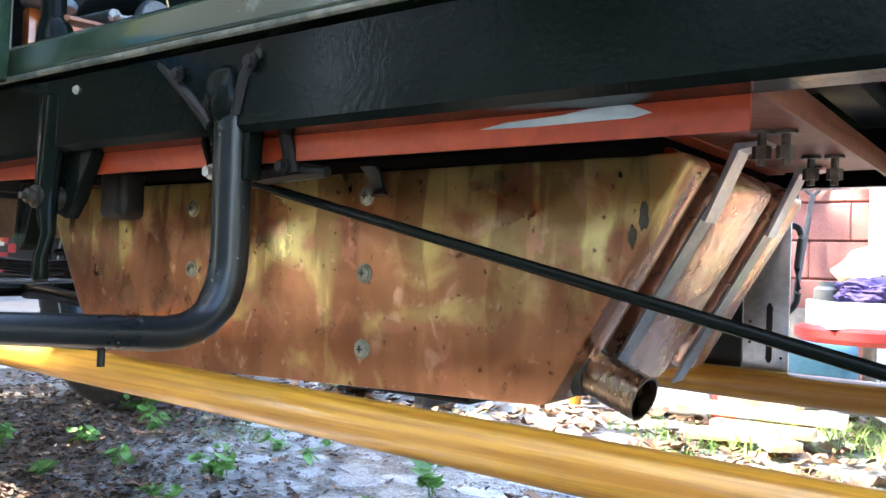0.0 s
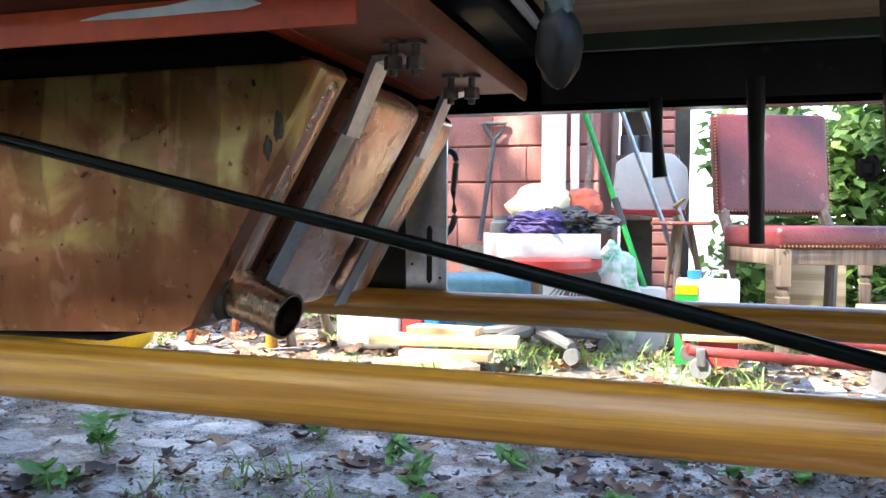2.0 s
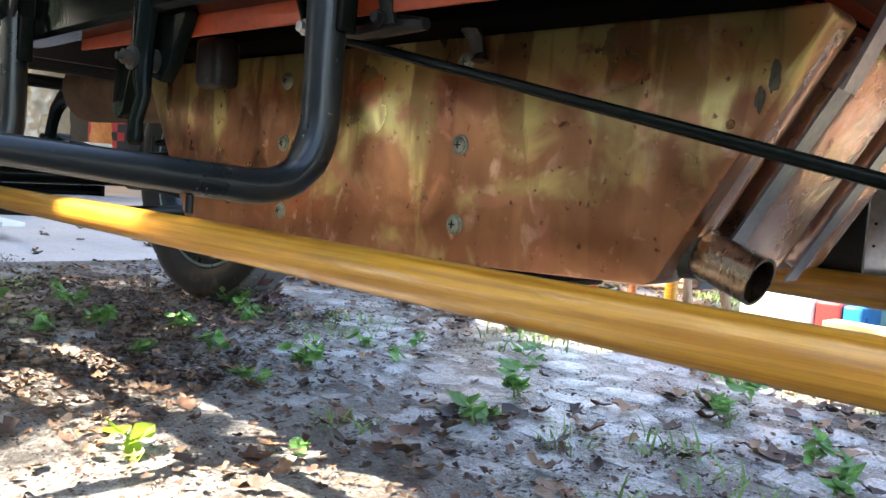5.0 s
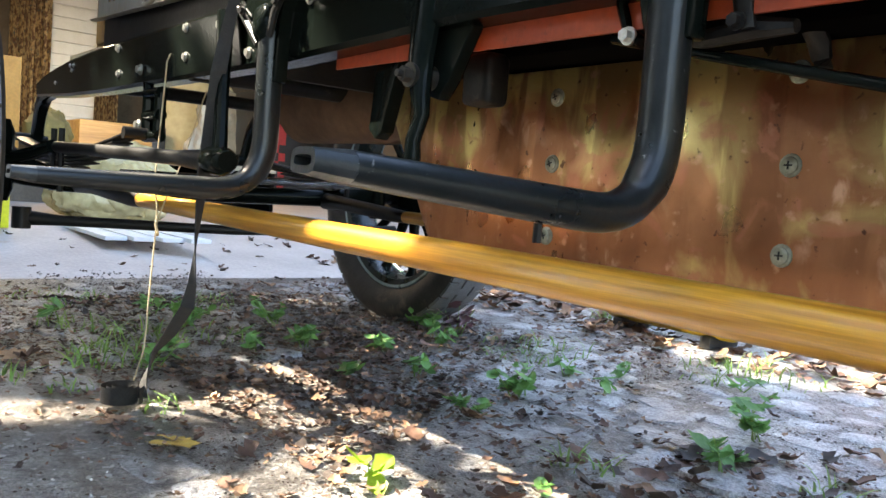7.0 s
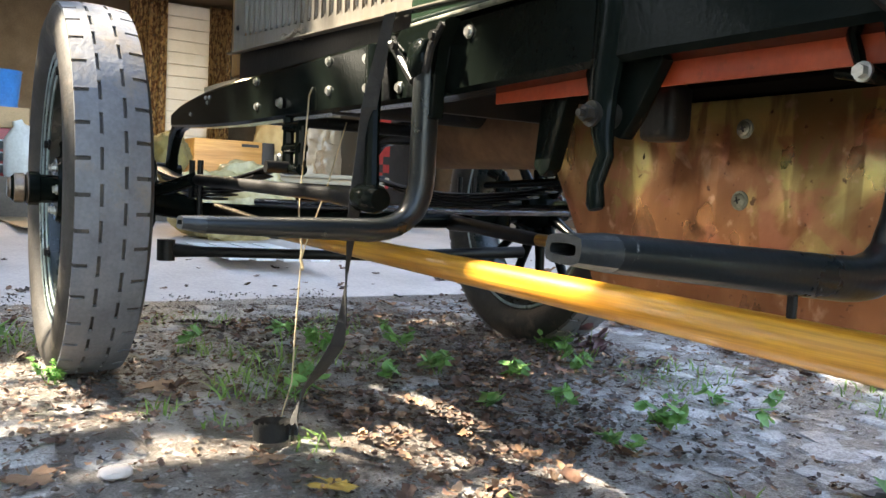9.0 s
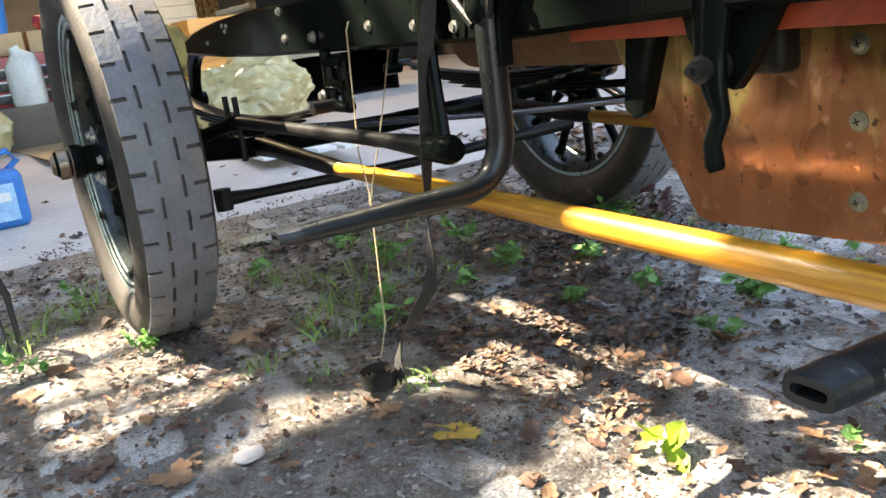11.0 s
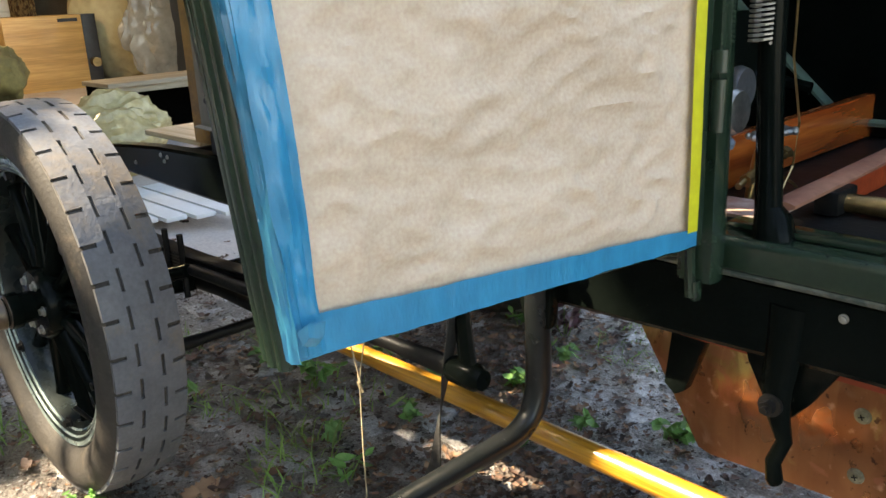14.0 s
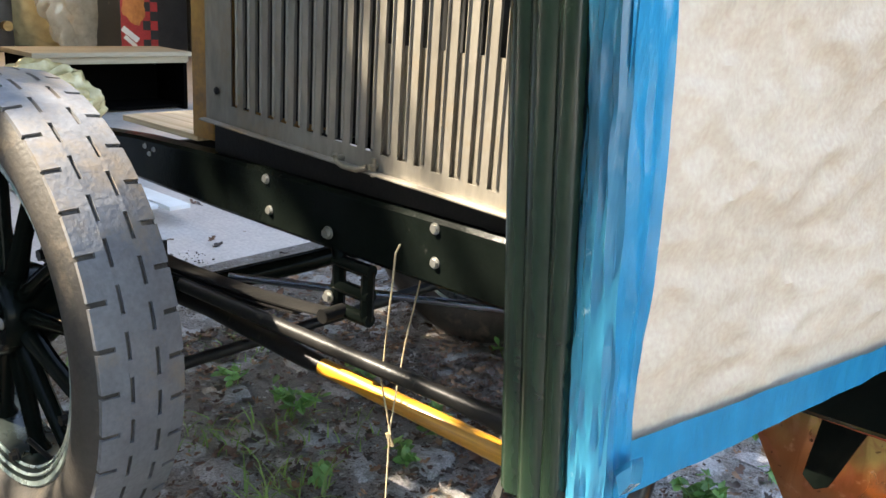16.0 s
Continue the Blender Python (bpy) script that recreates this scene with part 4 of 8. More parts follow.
bm.faces.new(ri[1])
part("outlet_pipe", bm, mat("heat_stained_pipe", (0.34, 0.22, 0.12), (0.16, 0.13, 0.12), 0.28, 0.95, 18, 0.1, 90, stretch=(3, 1, 1)), tank, "heat-blued open pipe end")
for k, (h_, r_) in enumerate(((0.76, 0.008), (0.68, 0.006))):
    q_ = Vector((-0.262, 0, 0.366)).lerp(Vector((-0.128, 0, 0.600)), h_) - sn * 0.012
    part("solder_blot", crumple(B(), (q_.x, TY - 0.0002, q_.z), (r_ * 0.6, 0.0022, r_ * 1.5), 3.0 + k, 3, 0.5), VERDIGRIS, tank, "dull solder blot")
part("bottom_rail", box(B(), (-0.80, 0.90, 0.338), (-0.40, 0.98, 0.345), 0.003, Matrix.Translation((0, 0, 0.0))), BLACK_DULL, tank, "dark lower edge strip")

# orange underpan with its end angle
DUSTY_ORANGE = mat("dusty_orange", (0.30, 0.105, 0.05), (0.20, 0.062, 0.03), 0.5, 0.1, 8, 0.1, 90)
pan = part("orange_underpan", box(B(), (-1.14, 0.680, 0.630), (-0.15, 1.25, 0.640), 0.002), ORANGE, car, "orange painted underfloor pan with worn patches")
# black block put in for the shaded gap between pan and tank
part("black_board", box(B(), (-1.10, 0.775, 0.606), (-0.165, 1.245, 0.6285), 0.004), SHADE_BLACK, pan, "black block standing in for the shaded gap under the pan")
bm = B()
plate(bm, [(-0.149, 0.68), (-0.026, 0.68), (-0.030, 1.235), (-0.149, 1.235)], 0.008, "z", 0.631, 0.002)
part("end_plate", bm, DUSTY_ORANGE, pan, "dusty orange end plate")
bm = B()
tube(bm, [(-0.024, 0.672, 0.634), (-0.028, 1.24, 0.634)], (0.004, 0.012), 8, power=5)
part("end_angle", bm, DUSTY_ORANGE, pan)
for bx, y in ((-0.080, 0.893), (-0.060, 0.897), (-0.080, 1.080), (-0.057, 1.085)):
    bm = tube(B(), [(bx, y, 0.632), (bx, y, 0.598)], 0.0042, 8)
    tube(bm, [(bx, y, 0.616), (bx, y, 0.604)], 0.0085, 6)
    tube(bm, [(bx, y, 0.6305), (bx, y, 0.627)], 0.0105, 12)
    part("pan_bolt", bm, mat("grimy_bolt", (0.20, 0.17, 0.14), (0.09, 0.08, 0.07), 0.45, 0.7, 60, 0.2, 160) if "grimy_bolt" not in bpy.data.materials else bpy.data.materials["grimy_bolt"], pan)
part("side_lip", box(B(), (-1.14, 0.6875, 0.597), (-0.030, 0.6915, 0.630), 0.001), ORANGE, pan, "orange downturned lip along the pan")
bm = B()
plate(bm, [(-0.250, 0.6125), (-0.20, 0.6115), (-0.115, 0.6120), (-0.100, 0.6150), (-0.118, 0.6225), (-0.150, 0.6215), (-0.175, 0.6185), (-0.225, 0.6165)], 0.0012, "y", 0.6862)
part("chalk_smear", bm, mat("pale_blue_smear", (0.46, 0.56, 0.60), (0.34, 0.42, 0.46), 0.7, 0, 30, 0.1, 120), pan, "pale blue-grey paint smear")

# black brake rod and levers
part("brake_rod", tube(B(), [(-0.64, 0.712, 0.597), (-0.6, 0.711, 0.588), (0.88, 0.671, 0.255)], 0.0052, 10), BLACK, car, "thin black brake rod")
lev = part("brake_lever", tube(B(), [(-0.872, 0.655, 0.69), (-0.874, 0.652, 0.64), (-0.878, 0.650, 0.585), (-0.872, 0.648, 0.545), (-0.862, 0.645, 0.520), (-0.872, 0.642, 0.490), (-0.868, 0.640, 0.468), (-0.866, 0.640, 0.462)], [(0.016, 0.028), (0.014, 0.024), (0.013, 0.020), (0.011, 0.014), (0.009, 0.010), (0.009, 0.010), (0.010, 0.011), (0.008, 0.008)], 12, up=(1, 0, 0)), BLACK, car, "black forged brake lever")
bm = tube(B(), [(-0.879, 0.668, 0.566), (-0.879, 0.634, 0.566)], 0.0145, 16)
tube(bm, [(-0.879, 0.634, 0.566), (-0.879, 0.624, 0.566)], 0.0092, 6)
tube(bm, [(-0.879, 0.624, 0.566), (-0.879, 0.617, 0.566)], 0.0045, 8)
part("pivot_bolt", bm, mat("dull_pivot_steel", (0.075, 0.07, 0.06), (0.03, 0.028, 0.025), 0.4, 0.7, 40, 0.2, 160), lev)
bm = B()
plate(bm, [(-1.048, 0.64), (-0.985, 0.64), (-1.030, 0.508), (-1.045, 0.498), (-1.062, 0.512)], 0.022, "y", 0.70, 0.003)
part("bracket_web", bm, BLACK, car)
bm = B()
plate(bm, [(-0.945, 0.665), (-0.795, 0.665), (-0.802, 0.635), (-0.845, 0.565), (-0.865, 0.54), (-0.90, 0.55), (-0.925, 0.60)], 0.018, "y", 0.668, 0.003)
part("lever_casting", bm, BLACK, lev)
part("black_block", box(B(), (-0.922, 0.745, 0.545), (-0.868, 0.785, 0.612), 0.012, None, 3), BLACK_DULL, car)
lk = part("brake_link", tube(B(), [(-0.484, 0.658, 0.700), (-0.483, 0.662, 0.685), (-0.482, 0.676, 0.64), (-0.481, 0.688, 0.600), (-0.480, 0.690, 0.586)], [(0.013, 0.007), (0.014, 0.007), (0.009, 0.006), (0.009, 0.006), (0.010, 0.007)], 10, up=(0, 1, 0)), BLACK_DULL, car, "dull black brake link with a forked end")
for z, y, r in ((0.695, 0.652, 0.010), (0.591, 0.682, 0.008)):
    part("link_pin", bolt_head(B(), (-0.482, y, z), (0, -1, 0), r * 0.7, 0.010), BLACK_DULL, lk)
part("clevis", tube(B(), [(-0.44, 0.70, 0.586), (-0.475, 0.70, 0.588), (-0.53, 0.703, 0.584), (-0.57, 0.708, 0.588)], [0.006, 0.010, 0.008, 0.005], 8), BLACK_DULL, lk)
bm = tube(B(), [(-0.612, 0.684, 0.655), (-0.61, 0.686, 0.62), (-0.602, 0.690, 0.596), (-0.585, 0.692, 0.584)], [(0.014, 0.006), (0.012, 0.006), (0.010, 0.006), (0.012, 0.006)], 10)
part("hanger_lug", bm, BLACK, car)
part("clip_strap", tube(B(), [(-0.49, 0.80, 0.62), (-0.49, 0.825, 0.60), (-0.49, 0.834, 0.585), (-0.487, 0.834, 0.575)], [(0.012, 0.006)] * 3 + [(0.015, 0.007)], 8), BLACK_DULL, tank)
part("lug_bolt", bolt_head(B(), (-0.595, 0.682, 0.59), (0, -1, 0), 0.006, 0.010), BOLT, car, "bright bolt end")

# body sill, posts and floor
bm = B()
plate(bm, [(0.634, 0.725), (0.640, 0.7185), (0.664, 0.7185), (0.664, 0.7215), (0.70, 0.7215), (0.70, 0.764), (0.642, 0.764), (0.634, 0.757)], 3.185, "x", -1.30, 0.003)
sill = part("body_sill", bm, GREEN, car, "dark green painted body sill with scuffed edges")
part("sill_edge", tube(B(), [(-1.30, 0.6375, 0.7195), (0.4, 0.6375, 0.7195), (1.885, 0.6375, 0.7195)], 0.0038, 8), mat("chipped_green_edge", (0.18, 0.17, 0.125), (0.05, 0.06, 0.045), 0.6, 0, 40, 0.4, 160, spread=0.2), sill, "chipped dusty lower edge")
part("sill_step", box(B(), (-0.965, 0.668, 0.7645), (1.885, 0.700, 0.773), 0.003), GREEN, sill)
part("floor_board", box(B(), (0.0, 0.70, 0.726), (1.9, 1.355, 0.740), 0.003), PLY, car, "bare plywood floor underside")
part("floor_board", box(B(), (-1.34, 0.70, 0.752), (0.026, 1.34, 0.768), 0.003), BLACK_DULL, car)
part("far_sill", box(B(), (-0.965, 1.342, 0.700), (1.885, 1.44, 0.757), 0.004), GREEN, car, "dark green far body sill")
part("bulkhead", box(B(), (-1.36, 0.70, 0.60), (-1.345, 1.40, 1.35), 0.003), BLACK_DULL, car, "black bulkhead behind the dash")
hg = part("floor_hinge", box(B(), (0.125, 1.06, 0.7215), (0.205, 1.105, 0.7255), 0.001), BLACK_DULL, car, "black strap hinge under the floor")
part("hinge_leaf", box(B(), (0.120, 1.112, 0.7215), (0.215, 1.15, 0.7255), 0.001), BLACK_DULL, hg)
part("hinge_pin", tube(B(), [(0.12, 1.1085, 0.7205), (0.212, 1.1085, 0.7205)], 0.0045, 8), BLACK_DULL, hg)
for hx, hy_ in ((0.145, 1.08), (0.185, 1.08), (0.145, 1.132), (0.185, 1.132), (0.171, 1.165)):
    part("hinge_screw", bolt_head(B(), (hx, hy_, 0.7215 if hy_ < 1.16 else 0.7255), (0, 0, -1), 0.0035, 0.002, 8), BOLT, hg)
fl = part("floor_cleat", box(B(), (-0.075, 0.70, 0.700), (-0.03, 1.355, 0.7255), 0.002), BLACK_DULL, car, "black cross cleat under the floor")
part("cleat_edge", box(B(), (-0.021, 0.99, 0.7195), (-0.009, 1.27, 0.7255), 0.001), WHITE_PAINT, fl, "white strip along the plywood edge")
post = part("door_post", tube(B(), [(-0.966, 0.612, 0.715), (-0.966, 0.612, 0.757), (-0.969, 0.616, 0.90), (-0.982, 0.632, 1.6)], [(0.018, 0.025), (0.019, 0.026), (0.019, 0.025), (0.019, 0.025)], 12, power=4, up=(1, 0, 0)), GREEN, car, "dark green door post")
part("post_bead", tube(B(), [(-0.962, 0.584, 0.700), (-0.964, 0.584, 0.75), (-0.968, 0.586, 0.90), (-0.981, 0.604, 1.6)], 0.0065, 8), GREEN, post)
lug = tube(B(), [(-0.957, 0.590, 0.7195), (-0.957, 0.590, 0.708), (-0.957, 0.590, 0.697)], [(0.010, 0.004), (0.010, 0.004), (0.007, 0.004)], 12, up=(1, 0, 0))
tube(lug, [(-0.957, 0.587, 0.703), (-0.957, 0.5845, 0.703)], 0.0085, 14)
lug_ = part("bead_lug", lug, GREEN, post)
part("lug_hole", tube(B(), [(-0.957, 0.586, 0.703), (-0.957, 0.5838, 0.703)], 0.0042, 12), HOLE_SHADE, lug_)

# open door
H0, H1 = Vector((-0.935, 0.562, 0)), Vector((-1.029, 0.0870, 0))
dd = (H1 - H0).normalized()
dnorm = Vector((-dd.y, dd.x, 0))
if dnorm.x < 0:
    dnorm = -dnorm
DW = (H1 - H0).length
LEAN = 0.09                       # the door widens upward along its free edge
DZ0, DZ1 = 0.772, 1.42
DM = Matrix(((dd.x, dnorm.x, 0, H0.x), (dd.y, dnorm.y, 0, H0.y), (0, 0, 1, 0), (0, 0, 0, 1)))
bm = B()
box(bm, (0, -0.060, DZ0), (DW, 0.0, DZ1), 0.006, DM, 3)
back = DM.inverted()
for v in bm.verts:
    p = back @ v.co
    v.co = DM @ Vector((p.x * (1 + LEAN * (p.z - DZ0) / DW), p.y, p.z))
door = part("door", bm, GREEN, car, "open dark green car door with scratched edges")
for k, (w, o) in enumerate(((0.010, 0.019), (0.014, 0.033), (0.013, 0.049))):
    part("door_edge_bead", tube(B(), [DM @ Vector((DW + 0.002, -o, DZ0 - 0.012)), DM @ Vector((DW + 0.004 + LEAN * (DZ1 - DZ0), -o, DZ1))], w * 0.85, 10), GREEN, door)
part("hinge_knuckle", tube(B(), [DM @ Vector((-0.006, 0.004, 0.90)), DM @ Vector((-0.006, 0.004, 0.955))], 0.010, 12), GREEN, door)
part("hinge_knuckle", tube(B(), [DM @ Vector((-0.006, 0.004, 0.962)), DM @ Vector((-0.006, 0.004, 0.985))], 0.011, 12), GREEN, door)

# hood, radiator shell and cowl
HX0, HX1 = -2.238, -1.02
bm = B()
slots = []
x = -2.156
while x < HX1 - 0.04:
    slots.append(x)
    x += 0.0362


def hood_rows(x):
    """Heights of the hood side's edge rows; the lower edge falls towards the dash."""
    f = (x + 2.23) / 1.21
    z0, s0 = 0.783 - 0.05 * f, 0.822 - 0.072 * f
    return [z0, s0 - 0.006, s0, s0 + 0.008, 0.95, 1.08, 1.19, 1.2, 1.31]


def hood_plate(x0, x1, lo0, lo1, hi0, hi1, lift=0.0):
    """A thin upright sheet between two x; lower and upper heights at each end."""
    bm = B()
    plate(bm, [(x0, lo0), (x1, lo1), (x1, hi1), (x0, hi0)], 0.0025, "y", 0.648 - lift)
    return bm


ra, rb = hood_rows(HX0), hood_rows(HX1)
bm = hood_plate(HX0, HX1, ra[0], rb[0], ra[2], rb[2])
hood = part("hood", bm, HOOD, car, "bare metal hood side with tall louvre slots")
part("hood_border", hood_plate(HX0, slots[0], ra[2], hood_rows(slots[0])[2], 1.3, 1.3), HOOD, hood)
part("hood_border", hood_plate(slots[0], HX1, 1.19, 1.19, 1.3, 1.3), HOOD, hood)
for s, e_ in zip(slots, slots[1:] + [HX1 + 0.0]):
    z0, z1 = hood_rows(s + 0.0175)[2], hood_rows(e_)[2]
    bm = hood_plate(s + 0.0175, e_, z0, z1, 1.19, 1.19)
    # each louvre's front edge is turned inwards
    plate(bm, [(e_ - 0.0022, 0.650), (e_, 0.650), (e_, 0.654), (e_ - 0.0022, 0.654)], 1.185 - z1, "z", z1 + 0.004)
    tube(bm, [(s + 0.0185, 0.6475, z0 + 0.006), (s + 0.0185, 0.6475, 1.185)], (0.0022, 0.0032), 8)
    part("louvre", bm, HOOD, hood)
# dark sheet added for the shade seen through the louvres
part("hood_lining", box(B(), (HX0 + 0.02, 0.72, 0.80), (HX1 - 0.02, 0.73, 1.28), 0.0), HOLE_SHADE, hood, "dark sheet standing in for shade behind the louvres")
part("inner_panel", box(B(), (-1.80, 0.672, 0.76), (HX1 - 0.02, 0.676, 0.965), 0.0), HOOD, hood, "bare metal panel behind the louvres")
bm = B()
arch = [(0.648, 1.30), (0.665, 1.335), (0.70, 1.362), (0.78, 1.385), (CY, 1.40), (2 * CY - 0.78, 1.385), (2 * CY - 0.70, 1.362), (2 * CY - 0.665, 1.335), (2 * CY - 0.648, 1.30)]
plate(bm, arch + [(y, z - 0.003) for y, z in arch[::-1]], HX1 - HX0, "x", HX0)
part("hood_top", bm, HOOD, hood, "bare metal hood top")
part("hood_far_side", box(B(), (HX0, 2 * CY - 0.652, 0.735), (HX1, 2 * CY - 0.648, 1.30), 0.0), HOOD, hood)
f0, f1 = hood_rows(HX0)[0], hood_rows(HX1)[0]
part("hood_flange", tube(B(), [(HX0, 0.640, f0), (HX1, 0.640, f1)], (0.010, 0.0028), 8, power=5), HOOD, hood)
part("hood_screw", bolt_head(B(), (-2.20, 0.6465, 0.842), (0, -1, 0), 0.005, 0.004, 8), BLACK_DULL, hood)
lt = tube(B(), [(-1.845, 0.632, 0.772), (-1.825, 0.628, 0.766), (-1.79, 0.626, 0.766), (-1.768, 0.630, 0.774)], 0.0045, 10)
tube(lt, [(-1.852, 0.64, 0.768), (-1.85, 0.634, 0.782)], 0.0045, 8)
tube(lt, [(-1.845, 0.648, 0.775), (-1.845, 0.632, 0.775)], 0.005, 10)
tube(lt, [(-1.764, 0.640, 0.758), (-1.764, 0.640, 0.788)], (0.0045, 0.0045), 8)
tube(lt, [(-1.764, 0.648, 0.775), (-1.764, 0.630, 0.775)], 0.0045, 10)
part("hood_latch", lt, mat("dull_latch_metal", (0.36, 0.32, 0.25), (0.22, 0.19, 0.14), 0.4, 0.6, 20, 0.1, 120), hood, "cast hood latch")
# black filler put in for the shaded gap between hood and rail
part("hood_sill", plate(B(), [(HX0 + 0.004, 0.7175), (HX1, 0.7175), (HX1, f1 + 0.012), (HX0 + 0.004, f0 + 0.012)], 0.02, "y", 0.664), BLACK_DULL, car, "black filler standing in for the dark gap under the hood")
# the brass shell's brown and orange reflections are painted as colour
part("radiator_shell", box(B(), (-2.315, 0.665, 0.735), (-2.242, 1.375, 1.35), 0.008), mat("painted_shell_brass", (0.40, 0.215, 0.045), (0.24, 0.115, 0.035), 0.55, 0, 9, 0.2, 80, dirt=(0.16, 0.10, 0.05), dirt_amount=0.25, dirt_scale=9), car, "brass radiator shell with its reflections put into mottled ochre colour")
part("front_board", box(B(), (-2.62, 0.68, 0.722), (-2.32, 1.36, 0.736), 0.003), PINE, car, "bare board across the frame horns")


# ---- masking paper on the door ----
def dpt(u, v, w=0.0):
    return DM @ Vector((u * (1 + LEAN * (v - DZ0) / DW), w, v))


bm = B()
NU, NV = 110, 140
pg = {}
U0, U1, V0, V1 = 0.030, DW - 0.010, DZ0 + 0.022, DZ1 - 0.02
for i in range(NU + 1):
    for j in range(NV + 1):
        u, v = U0 + (U1 - U0) * i / NU, V0 + (V1 - V0) * j / NV
        w = 0.8 * noise.noise((u * 11, v * 17, 0.2)) - 1.6 * abs(noise.noise((u * 19 + v * 6, v * 33, 4.2))) - 0.75 * abs(noise.noise((u * 45 + v * 12, v * 66, 7.7)))
        edge = min(1, 14 * min(i, NU - i, j) / NU)
        pg[i, j] = bm.verts.new(dpt(u, v, 0.0045 + 0.0062 * max(w + 0.75, -0.3) * edge))
for i in range(NU):
    for j in range(NV):
        bm.faces.new((pg[i, j], pg[i + 1, j], pg[i + 1, j + 1], pg[i, j + 1]))
paper = empty("masking_paper", dpt((U0 + U1) / 2, V0, 0), "crumpled brown masking paper taped over the car door", "paper")
part("paper_sheet", bm, PAPER, paper)


def tape(name, u0, u1, v0, v1, m, w=0.006, ripple=0.0016, label="", slope=0.0, thin=0.0, fold=0.0):
    """A strip of tape; thin: by how much it narrows towards the hinge; fold: depth of lengthwise wrinkles."""
    bm = B()
    nu, nv = max(2, int((u1 - u0) / (0.0025 if fold else 0.008))), max(2, int((v1 - v0) / 0.008))
    g = {}
    for i in range(nu + 1):
        for j in range(nv + 1):
            u, v = u0 + (u1 - u0) * i / nu, v0 + (v1 - v0) * j / nv
            k = 1 - (u - u0) / (u1 - u0)
            u -= 0.025 * k * (v - v0) if fold else 0.0
            vv = v + thin * k * (0.25 * (1 - j / nv) - (j / nv) * 0.75) + (0.0022 * noise.noise((u * 30, 3.0, w)) if j in (0, nv) else 0.0)
            lift = ripple * noise.noise((u * 40, v * 12, w * 900)) + fold * (abs(noise.noise((u * 95, v * 7, 1.0))) + 0.6 * abs(noise.noise((u * 180, v * 16, 6.0))))
            g[i, j] = bm.verts.new(dpt(u + slope * (v - v0) + 0.003 * noise.noise((v * 14, w, 0.0)) * (1 if fold else 0), vv, w + lift))
    for i in range(nu):
        for j in range(nv):
            bm.faces.new((g[i, j], g[i + 1, j], g[i + 1, j + 1], g[i, j + 1]))
    return part(name, bm, m, paper, label)


tape("tape_strip", 0.026, DW + 0.001, DZ0 + 0.005, DZ0 + 0.042, BLUE_TAPE, 0.0120, 0.0012, "blue masking tape strip", 0.0, 0.017)
tape("tape_strip", DW - 0.021, DW + 0.004, DZ0 + 0.010, DZ1 - 0.01, BLUE_TAPE, 0.0135, 0.0012, "blue masking tape strip, loosely stuck", fold=0.006)
bm = B()
for k in range(3):
    m_ = [bm.verts.new(dpt(DW - 0.014 + du + 0.002 * k, DZ0 + 0.020 + dv, 0.0205 + 0.002 * k + dw)) for du, dv, dw in ((0, 0.0, 0), (0.012, 0.004, 0.003), (0.014, 0.016, 0.001), (0.006, 0.022, 0.005), (-0.008, 0.018, 0.002), (-0.004, 0.007, 0.004))]
    hub_ = bm.verts.new(dpt(DW - 0.009 + 0.003 * k, DZ0 + 0.031, 0.026 + 0.002 * k))
    for i in range(6):
        bm.faces.new((m_[i], m_[(i + 1) % 6], hub_))
part("tape_crease", bm, BLUE_FILM, paper, "crumpled tape fold at the corner")
tape("tape_strip", 0.027, 0.042, DZ0 + 0.026, DZ1 - 0.01, YELLOW_TAPE, 0.0135, 0.001, "yellow masking tape strip")
bm = B()
wrap_rows = []
for j in range(81):
    v = DZ0 + 0.004 + (DZ1 - DZ0 - 0.014) * j / 80
    row = []
    for k in range(17):
        w = 0.0175 - 0.030 * k / 16
        u = DW + 0.002 + 0.006 * math.sin(math.pi * min(1.0, k / 15)) + 0.004 * abs(noise.noise((k * 0.8, v * 6, 2.0))) + 0.0028 * noise.noise((k * 1.3, v * 26, 5.0))
        row.append(bm.verts.new(dpt(u, v, w)))
    wrap_rows.append(row)
for p, q in zip(wrap_rows, wrap_rows[1:]):
    for k in range(16):
        bm.faces.new((p[k], p[k + 1], q[k + 1], q[k]))
part("tape_wrap", bm, BLUE_FILM, paper, "blue tape folded round the door edge")

# ---- hanging strap and strings ----
strap = empty("hanging_strap", (-1.58, 0.545, 0.0), "black webbing strap hanging from the rail, coiled on the ground", "strap")
pts = [(-1.33, 0.615, 0.74), (-1.38, 0.61, 0.60), (-1.42, 0.61, 0.44), (-1.45, 0.615, 0.33), (-1.47, 0.62, 0.24), (-1.495, 0.624, 0.195), (-1.535, 0.61, 0.14), (-1.571, 0.597, 0.10), (-1.578, 0.585, 0.05), (-1.565, 0.575, 0.02)]
bm = B()
prev = None
for i, p in enumerate(pts):
    tw = 0.3 + i * 0.75
    s = Vector((math.cos(tw), math.sin(tw), 0.1)) * 0.0125
    a, b = bm.verts.new(Vector(p) + s), bm.verts.new(Vector(p) - s)
    if prev:
        bm.faces.new((prev[0], a, b, prev[1]))
    prev = (a, b)
bmesh.ops.subdivide_edges(bm, edges=list(bm.edges), cuts=2, smooth=0.6)
bmesh.ops.solidify(bm, geom=list(bm.faces), thickness=0.0022)
part("webbing", bm, WEBBING, strap)
bm = B()
prev = None
